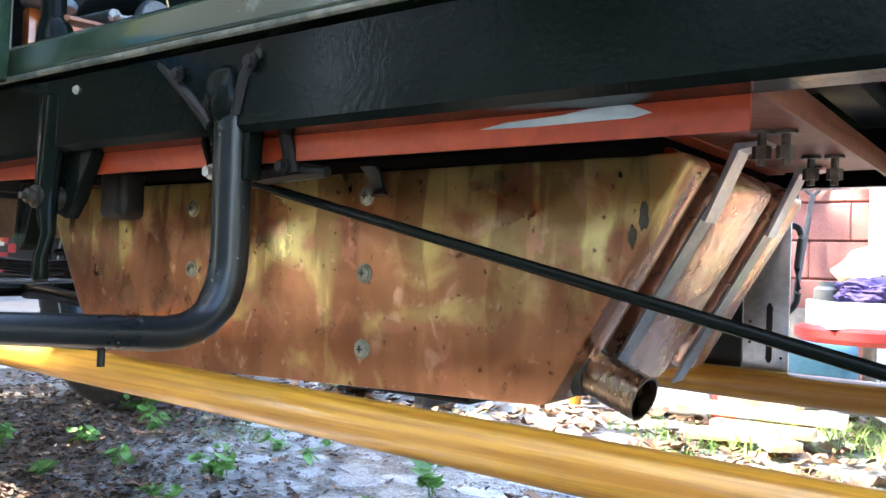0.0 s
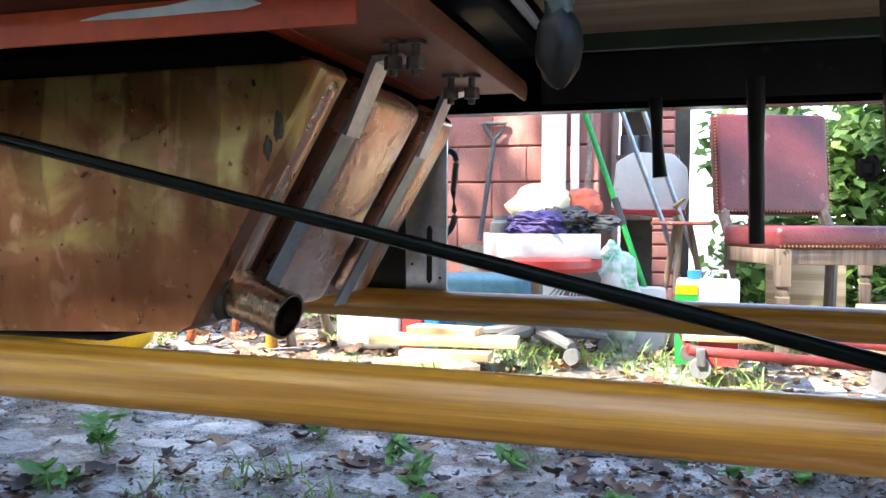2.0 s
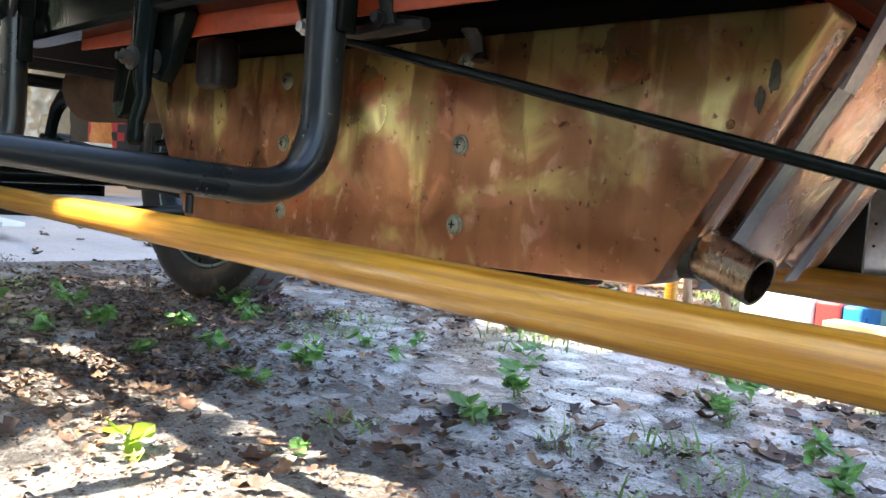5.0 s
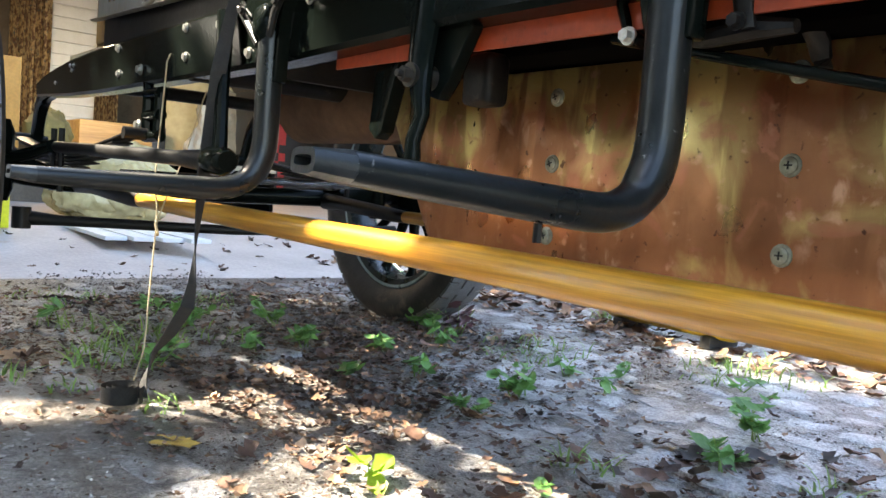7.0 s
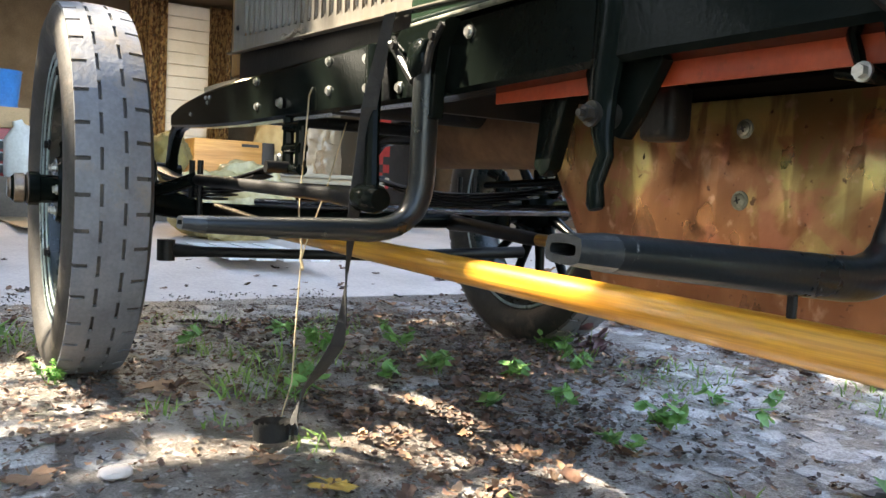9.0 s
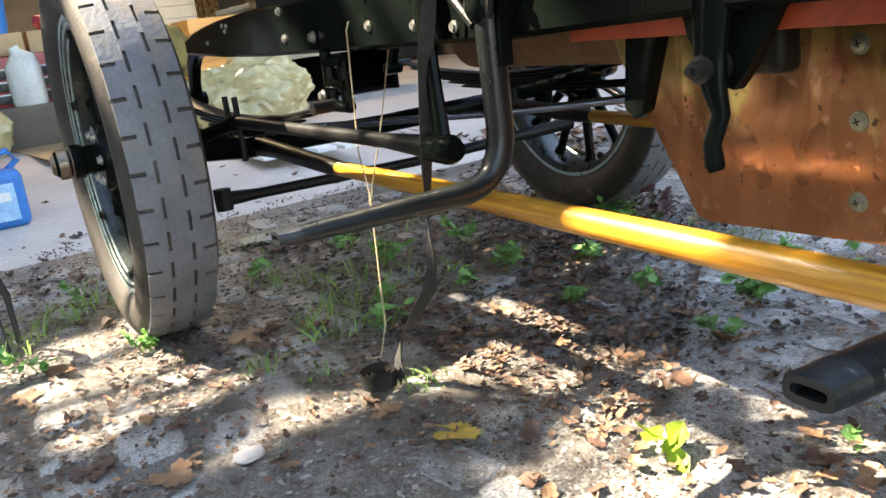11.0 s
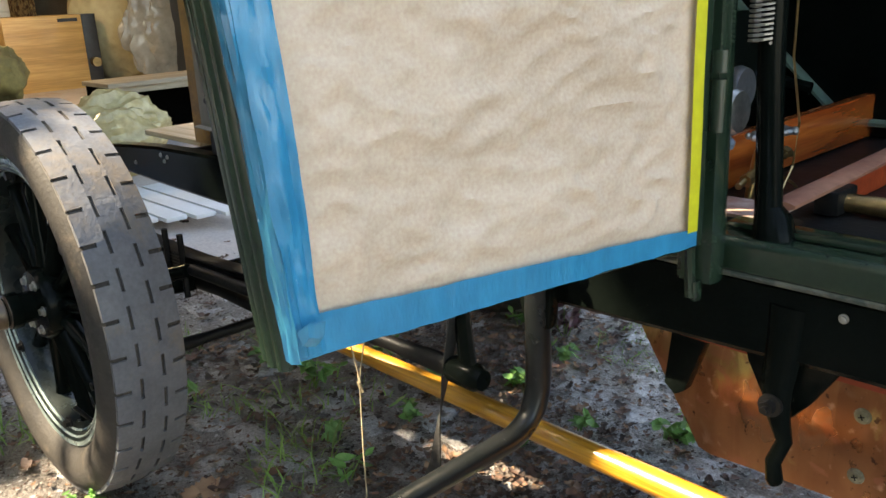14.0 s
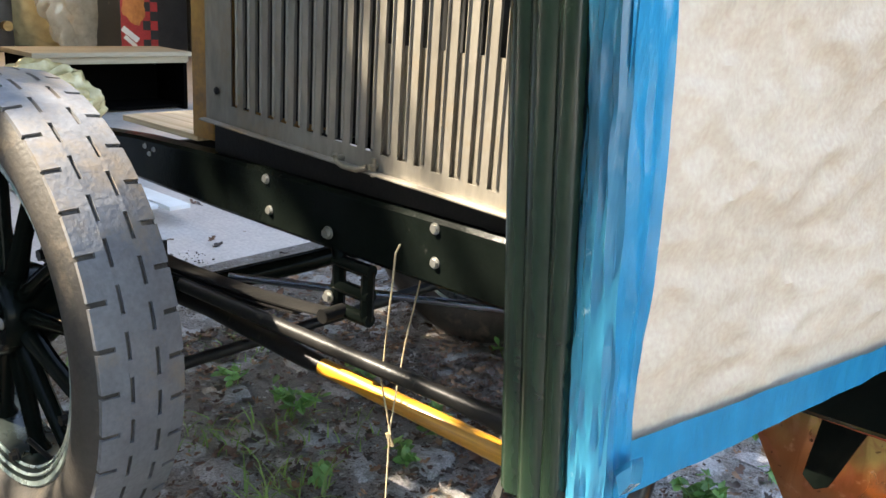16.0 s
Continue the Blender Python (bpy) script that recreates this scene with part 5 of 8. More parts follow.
for i in range(70):
    a = i * 0.28
    r = 0.040 - 0.00042 * i
    c = Vector((-1.585 + r * math.cos(a + 0.6), 0.545 + r * math.sin(a + 0.6), 0.012))
    v0, v1 = bm.verts.new(c), bm.verts.new(c + Vector((0.0, 0.0, 0.030)))
    if prev:
        bm.faces.new((prev[0], v0, v1, prev[1]))
    prev = (v0, v1)
bmesh.ops.solidify(bm, geom=list(bm.faces), thickness=0.002)
part("coil", bm, WEBBING, strap)
st1 = empty("hanging_string", (-1.706, 0.64, 0.02), "thin tan string tied to the chassis rail", "string")
part("cord", tube(B(), [(-1.70, 0.643, 0.660), (-1.704, 0.638, 0.645), (-1.71, 0.634, 0.52), (-1.715, 0.63, 0.42), (-1.692, 0.63, 0.345), (-1.688, 0.628, 0.32), (-1.682, 0.62, 0.20), (-1.672, 0.612, 0.09), (-1.69, 0.60, 0.018), (-1.72, 0.58, 0.012)], 0.0016, 6), STRING, st1)
part("cord", tube(B(), [(-1.72, 0.726, 0.60), (-1.72, 0.69, 0.47), (-1.695, 0.64, 0.36), (-1.69, 0.63, 0.33)], 0.0014, 6), STRING, st1)
part("knot", tube(B(), [(-1.692, 0.63, 0.345), (-1.684, 0.626, 0.332), (-1.680, 0.629, 0.312), (-1.689, 0.632, 0.306), (-1.694, 0.628, 0.33)], 0.0026, 6), STRING, st1)

# ---- cab interior ----
pn = part("dash_board", box(B(), (-1.062, 0.70, 0.772), (-1.042, 1.33, 0.846), 0.004), wood_mat("orange_mahogany", (0.52, 0.13, 0.025), (0.36, 0.07, 0.015), "y", 0.2, 0.7, 22), car, "varnished orange mahogany board")
for y in (0.822, 0.876):
    x, z = -1.0, 0.850
    v = part("valve_stem", tube(B(), [(x, y, z), (x - 0.004, y - 0.006, z - 0.03), (x - 0.006, y - 0.014, z - 0.07), (x - 0.008, y - 0.02, z - 0.095)], [0.004, 0.0065, 0.0065, 0.005], 10), BRASS, car, "brass valve")
    bm = B()
    lathe(bm, [(0.0, 0.005), (0.016, 0.0035), (0.019, 0.0), (0.016, -0.004), (0.0, -0.005)], (x, y, z), "z", 14)
    for k in range(7):
        a = 2 * math.pi * k / 7
        bmesh.ops.create_uvsphere(bm, u_segments=6, v_segments=4, radius=0.005, matrix=Matrix.Translation((x + 0.019 * math.cos(a), y + 0.019 * math.sin(a), z)))
    part("hand_wheel", bm, BOLT, v, "bright knurled hand wheel")
pt = part("valve_pipe", tube(B(), [(-1.005, 0.77, 0.79), (-1.005, 0.80, 0.800), (-1.005, 0.84, 0.812), (-1.0, 0.88, 0.815), (-1.0, 0.91, 0.812)], 0.005, 10), BRASS, car, "brass pipe run")
for y, z in ((0.785, 0.795), (0.825, 0.807), (0.85, 0.812), (0.89, 0.814)):
    part("union_nut", tube(B(), [(-1.003, y, z), (-1.003, y + 0.013, z + 0.002)], 0.009, 6), BRASS, pt)
part("copper_line", tube(B(), [(-0.99, 0.87, 1.2), (-0.99, 0.872, 0.95), (-0.985, 0.895, 0.86), (-0.985, 0.885, 0.80), (-0.985, 0.85, 0.765), (-0.985, 0.80, 0.757), (-0.99, 0.785, 0.775)], 0.0017, 6), BRASS, car)
part("copper_line", tube(B(), [(-1.0, 0.872, 0.79), (-0.985, 0.89, 0.775), (-0.98, 0.905, 0.760)], 0.0022, 6), BRASS, car)
fr = part("floor_rail", tube(B(), [(-0.902, 0.675, 0.800), (-0.900, 0.85, 0.804), (-0.898, 1.20, 0.812)], (0.016, 0.005), 8, power=5), mat("dusty_red_wood", (0.36, 0.17, 0.11), (0.26, 0.10, 0.06), 0.5, 0, 12, 0.1, 90), car, "reddish wooden cross rail sloping upward")
part("rail_side", box(B(), (-0.897, 0.80, 0.7685), (-0.891, 1.20, 0.800), 0.002), ORANGE, fr)
part("floor_plate", box(B(), (-1.03, 0.70, 0.769), (-0.93, 0.78, 0.773), 0.0), mat("dusty_red_board", (0.42, 0.18, 0.12), (0.52, 0.40, 0.34), 0.6, 0, 20, 0.1, 80), car, "dusty reddish floor piece")
pr = part("brass_shaft", tube(B(), [(-0.88, 0.80, 0.782), (-0.80, 0.80, 0.783), (-0.60, 0.80, 0.784), (-0.3, 0.80, 0.785)], [0.012, 0.0125, 0.0115, 0.0115], 14), BRASS, car, "dull brass shaft across the floor")
part("shaft_block", box(B(), (-0.905, 0.77, 0.769), (-0.875, 0.83, 0.80), 0.004), BLACK_DULL, pr)
sbp = part("far_side_panel", box(B(), (-1.34, 1.33, 0.759), (1.8, 1.355, 1.6), 0.004), BLACK, car, "almost black far body side")
part("trim_bead", tube(B(), [(-1.335, 1.322, 1.03), (-1.245, 1.322, 0.94), (-1.10, 1.322, 0.805), (-1.06, 1.322, 0.795), (-0.3, 1.322, 0.80)], (0.018, 0.006), 8, power=4), mat("pale_green_edge", (0.10, 0.16, 0.12), (0.07, 0.11, 0.08), 0.4, 0, 9, 0.1, 90), sbp, "worn pale green trim edge")
cs = part("control_column", tube(B(), [(-0.905, 0.668, 0.760), (-0.908, 0.668, 0.785), (-0.915, 0.669, 0.80), (-0.925, 0.670, 0.98), (-0.932, 0.68, 1.25), (-0.938, 0.69, 1.5)], [(0.026, 0.026), 0.022, 0.016, 0.015, 0.015, 0.015], 14), BLACK, car, "black upright control lever")
bm = B()
pp = [(-0.930 + 0.012 * math.cos(i * 0.9), 0.652 + 0.012 * math.sin(i * 0.9), 0.985 + i * 0.00075) for i in range(90)]
tube(bm, pp, 0.0018, 5)
part("lever_spring", bm, BOLT, cs)
part("lever_link", tube(B(), [(-0.94, 0.648, 1.085), (-0.88, 0.652, 1.075)], (0.011, 0.008), 10), BOLT, cs)
bm = lathe(B(), [(0.0, -0.02), (0.010, -0.018), (0.012, -0.005), (0.024, 0.004), (0.027, 0.008), (0.024, 0.014), (0.0, 0.016)], (-0.972, 0.672, 0.905), "x", 20)
part("ribbed_knob", bm, BOLT, car, "ribbed chrome knob")
en = part("engine_cover", tube(B(), [(-1.75, 1.02, 0.90), (-1.5, 1.02, 0.92), (-1.14, 1.02, 0.92)], 0.085, 20), BLACK, car, "black engine cylinder behind the dash")
part("ribbed_filter", lathe(B(), [(0.0, 0.012), (0.03, 0.012), (0.034, 0.0), (0.03, -0.012), (0.0, -0.012)], (-1.10, 0.94, 0.895), "x", 24), STEEL, en)
for k in range(5):
    part("engine_pipe", tube(B(), [(-1.12, 0.76 + 0.12 * k, 0.86 + 0.03 * (k % 2)), (-1.3, 0.78 + 0.11 * k, 0.90), (-1.6, 0.8 + 0.1 * k, 0.88)], 0.012, 8), STEEL if k % 2 else BLACK, en)
part("pan_lid", lathe(B(), [(0.0, 0.008), (0.034, 0.008), (0.038, 0.003), (0.036, -0.004), (0.0, -0.004)], (-1.03, 0.722, 0.852), "z", 28), mat("blue_grey_enamel", (0.30, 0.38, 0.46), (0.22, 0.29, 0.36), 0.35, 0.3, 10, 0.1, 60), car, "blue-grey enamel lid")
part("lid_stem", tube(B(), [(-1.03, 0.722, 0.85), (-1.03, 0.722, 0.772)], 0.010, 10), BLACK_DULL, car)

# running gear glimpsed between the rails
part("silencer", tube(B(), [(-1.95, 1.05, 0.60), (-1.9, 1.05, 0.60), (-1.35, 1.05, 0.60), (-1.3, 1.05, 0.60)], [0.03, 0.075, 0.075, 0.03], 20), mat("rusty_pipe", (0.22, 0.13, 0.07), (0.13, 0.075, 0.045), 0.7, 0.3, 12, 0.3, 60), car, "rusty brown cylinder between the rails")
part("burner_board", box(B(), (-1.95, 1.16, 0.545), (-1.10, 1.30, 0.60), 0.006), BLACK_DULL, car)
for z, y in ((0.535, 1.33), (0.47, 1.36)):
    part("stay_rod", tube(B(), [(-2.1, y, z - 0.04), (-1.2, y - 0.02, z)], 0.010, 10), BLACK, car)
part("lower_stay", tube(B(), [(-2.30, 0.74, 0.42), (-1.75, 1.05, 0.43), (-1.22, 1.36, 0.46)], 0.009, 10), mat("polished_rod", (0.30, 0.34, 0.42), (0.18, 0.2, 0.26), 0.2, 0.9, 10, 0.05, 90), car, "polished steel stay rod")
hangs = (((0.254, 1.245, 0.64), (0.256, 1.245, 0.55), (0.258, 1.245, 0.44), 0.0115, 0.0095), ((0.134, 1.312, 0.63), (0.137, 1.312, 0.57), (0.141, 1.312, 0.525), 0.009, 0.010))
for a, b, c, r1, r2 in hangs:
    part("hanger", tube(B(), [a, b, c], [r1, r1 * 0.8, r2], 10), BLACK_DULL, car)
wp = part("wrapped_pipe", tube(B(), [(0.112, 0.70, 0.755), (0.111, 0.675, 0.70), (0.113, 0.668, 0.675), (0.109, 0.664, 0.65), (0.112, 0.660, 0.625), (0.110, 0.658, 0.60), (0.110, 0.657, 0.585)], [0.011, 0.0115, 0.0125, 0.011, 0.0125, 0.0105, 0.0085], 12), mat("grey_green_foil", (0.09, 0.115, 0.10), (0.035, 0.048, 0.042), 0.3, 0.6, 40, 0.6, 90), car, "hanging pipe wrapped in grey-green foil")
part("pipe_plug", crumple(B(), (0.110, 0.657, 0.568), (0.0135, 0.0135, 0.022), 7.7, 3, 0.2), BLACK_DULL, wp, "lumpy black plug")
rp = part("rear_stay", tube(B(), [(0.302, 0.655, 0.70), (0.300, 0.655, 0.60), (0.304, 0.655, 0.50), (0.318, 0.655, 0.39), (0.326, 0.655, 0.36)], [(0.026, 0.024), (0.028, 0.024), (0.026, 0.022), (0.022, 0.02), (0.018, 0.018)], 14), BLACK, car, "black forged stay below the rail")
part("stay_bolt", bolt_head(B(), (0.276, 0.655, 0.495), (-1, -0.3, 0), 0.005, 0.007), BLACK_DULL, rp)
part("rear_cross_rail", box(B(), (-0.028, 1.36, 0.632), (1.9, 1.394, 0.757), 0.004), BLACK_DULL, car)


# ---- red block building behind the yard ----
WY, WX0, WX1, WZ = 4.75, -2.6, -0.32, -0.12
wall = thing("wall_east", box(B(), (WX0, WY + 0.012, WZ - 0.1), (WX1 - 0.012, WY + 0.2, 2.3), 0.0), MORTAR, "red painted concrete block wall in sunlight", "wall", kind="structure")
ret = thing("wall_return", box(B(), (WX1 - 0.19, WY + 0.205, WZ - 0.1), (WX1 - 0.012, WY + 1.3, 2.3), 0.0), MORTAR, "red painted block wall return", "wall", kind="structure")
bl = {}


def block_mesh(w, h, key):
    if key not in bl:
        bm = B()
        box(bm, (-w / 2, 0, -h / 2), (w / 2, 0.05, h / 2), 0.006, None, 1)
        me = bpy.data.meshes.new("block")
        bm.to_mesh(me)
        bm.free()
        me.materials.append(RED_BLOCK)
        bl[key] = me
    return bl[key]


# ---- things in the yard ----
BEFORE_YARD = set(scene.objects)
def swivel_stool(x, y, z):
    e = empty("swivel_stool", (x, y, z), "red round swivel stool on a grey five-star base", "stool")
    part("seat", lathe(B(), [(0.0, 0.335), (0.20, 0.335), (0.218, 0.325), (0.218, 0.30), (0.20, 0.285), (0.0, 0.285)], (x, y, z), "z", 36), RED_PLASTIC, e, "red plastic seat")
    part("column", tube(B(), [(x, y, z + 0.07), (x, y, z + 0.16), (x, y, z + 0.161), (x, y, z + 0.29)], [0.032, 0.03, 0.02, 0.02], 14), GREY_PLASTIC, e)
    for k in range(5):
        a = 2 * math.pi * k / 5 + 0.35
        c, s = math.cos(a), math.sin(a)
        leg = part("base_leg", tube(B(), [(x + 0.02 * c, y + 0.02 * s, z + 0.085), (x + 0.24 * c, y + 0.24 * s, z + 0.055)], [(0.025, 0.022), (0.016, 0.014)], 8, power=4), GREY_PLASTIC, e)
        part("caster", lathe(B(), [(0.0, -0.02), (0.024, -0.02), (0.026, -0.014), (0.026, 0.014), (0.024, 0.02), (0.0, 0.02)], (x + 0.24 * c, y + 0.24 * s, z + 0.026), "y", 14), GREY_PLASTIC, leg)


YZ = -0.04
swivel_stool(-0.175, 2.98, YZ)


def open_tub(x0, x1, y0, y1, z0, z1, t=0.012):
    bm = B()
    box(bm, (x0, y0, z0), (x1, y1, z0 + t), 0.003)
    for lo, hi in (((x0, y0, z0), (x1, y0 + t, z1)), ((x0, y1 - t, z0), (x1, y1, z1)), ((x0, y0 + t, z0), (x0 + t, y1 - t, z1)), ((x1 - t, y0 + t, z0), (x1, y1 - t, z1))):
        box(bm, lo, hi, 0.003)
    return bm


TUB = Matrix.Translation((-0.16, 2.95, 0)) @ Matrix.Rotation(radians(28), 4, "Z")
bm = open_tub(-0.165, 0.165, -0.13, 0.13, 0.290, 0.372)
bm.transform(TUB)
tub = thing("storage_tub", bm, WHITE_PLASTIC, "white shallow tub full of rags on a red stool", "tub")
thing("purple_cloth", crumple(B(), (-0.165, 2.90, 0.400), (0.10, 0.08, 0.042), 3.1, 5, 0.4, None, 0.02), mat("purple_cotton", (0.10, 0.075, 0.22), (0.06, 0.045, 0.14), 0.9, 0, 20, 0.4, 120), "crumpled purple cloth in the tub", "cloth")
thing("black_bag", crumple(B(), (-0.06, 3.00, 0.405), (0.12, 0.10, 0.05), 8.4, 5, 0.5, None, 0.05), BLACK_PLASTIC, "crumpled black plastic bag in the tub", "bag")
thing("cream_cushion", crumple(B(), (-0.17, 3.06, 0.470), (0.11, 0.07, 0.075), 5.2, 4, 0.25, None, 0.012), mat("cream_cotton", (0.78, 0.70, 0.48), (0.66, 0.56, 0.36), 0.9, 0, 9, 0.3, 80), "cream cushion on the heap of rags", "cushion")
thing("orange_cushion", crumple(B(), (-0.035, 3.08, 0.468), (0.065, 0.06, 0.062), 2.2, 4, 0.2, None, 0.01), mat("coral_cotton", (0.66, 0.17, 0.11), (0.52, 0.11, 0.07), 0.9, 0, 9, 0.3, 80), "coral cushion on the heap of rags", "cushion")
thing("glass_jar", lathe(B(), [(0.0, 0.0), (0.035, 0.0), (0.04, 0.01), (0.04, 0.06), (0.028, 0.07), (0.028, 0.085), (0.0, 0.085)], (-0.29, 2.93, 0.345), "z", 18), GREY_PLASTIC, "grey jar beside the cloth in the tub", "jar")


def bmesh_ball(at, r):
    bm = B()
    bmesh.ops.create_icosphere(bm, subdivisions=1, radius=r, matrix=Matrix.Translation(at))
    return bm


def upholstered_chair(x, y, z, turn, label):
    """Dining chair: padded back and seat with brass nails, turned front legs."""
    m = Matrix.Translation((x, y, z)) @ Matrix.Rotation(turn, 4, "Z")
    e = empty("dining_chair", (x, y, z), label, "chair", "burgundy chairs")
    tilt = m @ Matrix.Rotation(radians(-7), 4, "X")
    cushion = B()
    box(cushion, (-0.24, -0.225, 0.395), (0.24, 0.20, 0.475), 0.03, m, 4)
    for v in cushion.verts:
        p = m.inverted() @ v.co
        if p.z > 0.44:
            v.co.z += 0.018 * max(0.0, 1 - (p.x / 0.24) ** 2) * max(0.0, 1 - (p.y / 0.23) ** 2)
    seat = part("seat", cushion, BURGUNDY, e, "scuffed burgundy leather seat")
    back = part("backrest", box(B(), (-0.232, 0.185, 0.545), (0.232, 0.245, 0.945), 0.022, tilt, 4), BURGUNDY, e, "scuffed burgundy leather back")
    for k in range(30):
        for sx in (-0.2325, 0.2325):
            part("nail", bmesh_ball(tilt @ Vector((sx, 0.190, 0.556 + k * 0.0128)), 0.0045), BRASS, back)
    for k in range(34):
        part("nail", bmesh_ball(m @ Vector((-0.231 + k * 0.014, -0.226, 0.408)), 0.0045), BRASS, seat)
        part("nail", bmesh_ball(tilt @ Vector((-0.231 + k * 0.014, 0.184, 0.556)), 0.0045), BRASS, back)
    part("seat_rail", box(B(), (-0.232, -0.216, 0.345), (0.232, 0.195, 0.398), 0.006, m), GREY_WOOD, e)
    for sx in (-0.205, 0.205):
        part("front_leg", tube(B(), [m @ Vector((sx, -0.192, h)) for h in (0.40, 0.275, 0.27, 0.255, 0.24, 0.235, 0.10, 0.0)], [(0.029, 0.029), (0.029, 0.029), (0.018, 0.018), (0.022, 0.022), (0.018, 0.018), (0.026, 0.026), (0.022, 0.022), (0.018, 0.018)], 12, power=5, up=(0, 1, 0)), GREY_WOOD, e)
        part("rear_leg", tube(B(), [m @ Vector((sx, 0.215, 0.0)), m @ Vector((sx, 0.195, 0.42)), m @ Vector((sx, 0.292, 0.56)), m @ Vector((sx, 0.345, 0.80))], (0.022, 0.022), 8, power=4, up=(0, 1, 0)), GREY_WOOD, e)
        part("side_stretcher", tube(B(), [m @ Vector((sx, -0.19, 0.13)), m @ Vector((sx, 0.18, 0.13))], (0.012, 0.016), 8, power=4), GREY_WOOD, e)
    part("cross_stretcher", tube(B(), [m @ Vector((-0.2, 0.0, 0.13)), m @ Vector((0.2, 0.0, 0.13))], (0.012, 0.016), 8, power=4), GREY_WOOD, e)
    return e


upholstered_chair(0.735, 3.42, -0.075, radians(23), "worn burgundy leather dining chair with nailed edges")
upholstered_chair(1.36, 4.35, -0.10, radians(-40), "burgundy leather chair standing further back by the bushes")

# cooler lying on its side, planks, stool, can
co = empty("picnic_cooler", (-0.74, 2.95, YZ), "white picnic cooler with red body lying on its side", "cooler")
part("lid", box(B(), (-0.87, 2.86, YZ), (-0.63, 3.10, 0.115), 0.02, None, 3), WHITE_PLASTIC, co)
part("body", box(B(), (-0.628, 2.87, YZ + 0.005), (-0.55, 3.09, 0.110), 0.012, None, 3), RED_PLASTIC, co, "red cooler body")
part("base", box(B(), (-0.548, 2.875, YZ + 0.01), (-0.49, 3.085, 0.105), 0.012, None, 3), BLUE_PLASTIC, co, "blue cooler base")
for i, (x0, x1, y0, z0, rot) in enumerate(((-0.65, -0.18, 2.68, 0.020, 6), (-0.54, -0.31, 2.72, 0.049, -4), (-0.53, -0.25, 2.62, -0.012, 3), (-0.59, -0.31, 2.55, -0.03, 24), (-0.35, -0.27, 2.50, -0.03, -50))):
    m = Matrix.Translation(((x0 + x1) / 2, y0, z0)) @ Matrix.Rotation(radians(rot), 4, "Z")
    L = (x1 - x0) / 2
    thing("pine_offcut", box(B(), (-L, -0.045, 0), (L, 0.045, 0.024 if i else 0.03), 0.002, m), PINE, "pale pine board offcut stacked on the ground", "board", "pine boards")
stl = empty("wooden_stool", (-1.24, 3.0, YZ), "brown turned wooden stool standing on leaves", "stool")
part("seat", lathe(B(), [(0.0, 0.46), (0.16, 0.46), (0.17, 0.45), (0.16, 0.43), (0.0, 0.43)], (-1.24, 3.0, YZ), "z", 24), OLD_WOOD, stl)
for sx, sy in ((-1, -1), (1, -1), (-1, 1), (1, 1)):
    lg = part("leg", tube(B(), [(-1.24 + sx * 0.21, 3.0 + sy * 0.16, YZ), (-1.24 + sx * 0.12, 3.0 + sy * 0.10, YZ + 0.44)], [0.017, 0.014], 10), MAHOGANY if sx < 0 else OLD_WOOD, stl)
for sy in (-1, 1):
    part("rung", tube(B(), [(-1.24 - 0.19, 3.0 + sy * 0.145, YZ + 0.11), (-1.24 + 0.19, 3.0 + sy * 0.145, YZ + 0.13)], 0.010, 8), OLD_WOOD, stl)
st_post = thing("yellow_post", tube(B(), [(-1.09, 2.80, YZ), (-1.085, 2.80, 0.20), (-1.08, 2.80, 0.42)], 0.022, 12), PERCH, "yellow varnished wooden post end upright", "post")
cn = empty("oil_can", (0.31, 2.95, YZ), "green and white rectangular oil can with a blue cap", "can")
part("can_body", box(B(), (0.285, 2.89, YZ), (0.475, 3.0, 0.230), 0.008), WHITE_PLASTIC, cn)
part("green_panel", box(B(), (0.283, 2.886, YZ + 0.004), (0.350, 2.8895, 0.215), 0.0), GREEN_PAINT, cn, "green label panel")
part("red_panel", box(B(), (0.355, 2.886, YZ + 0.004), (0.472, 2.8895, 0.05), 0.0), RED_PLASTIC, cn, "red label panel")
part("yellow_panel", box(B(), (0.283, 2.8845, 0.185), (0.350, 2.8865, 0.213), 0.0), YELLOW_PAINT, cn, "yellow label bar")
part("cap", tube(B(), [(0.34, 2.945, 0.229), (0.34, 2.945, 0.258)], 0.022, 14), BLUE_PLASTIC, cn, "blue cap")
part("can_handle", tube(B(), [(0.39, 2.945, 0.229), (0.395, 2.945, 0.256), (0.44, 2.945, 0.256), (0.445, 2.945, 0.229)], 0.006, 8), STEEL, cn)

# red creeper dolly
DULL_RED = mat("dull_red_paint", (0.30, 0.045, 0.045), (0.20, 0.03, 0.03), 0.5, 0, 12, 0.15, 90, dirt=(0.16, 0.11, 0.08), dirt_amount=0.15, dirt_scale=20)
dl2 = empty("red_dolly", (0.58, 2.72, -0.03), "red steel frame dolly on casters with a board", "dolly")
for p, q in (((0.33, 2.58, 0.055), (0.88, 2.60, 0.03)), ((0.30, 2.85, 0.085), (0.92, 2.86, 0.05)), ((0.33, 2.58, 0.055), (0.30, 2.85, 0.085)), ((0.88, 2.60, 0.03), (0.92, 2.86, 0.05))):
    part("frame_rail", tube(B(), [p, q], (0.010, 0.014), 8, power=4), DULL_RED, dl2, "red painted steel bar")
part("deck_board", box(B(), (0.31, 2.60, 0.078), (0.58, 2.76, 0.092), 0.002), PINE, dl2, "pale board on the dolly")
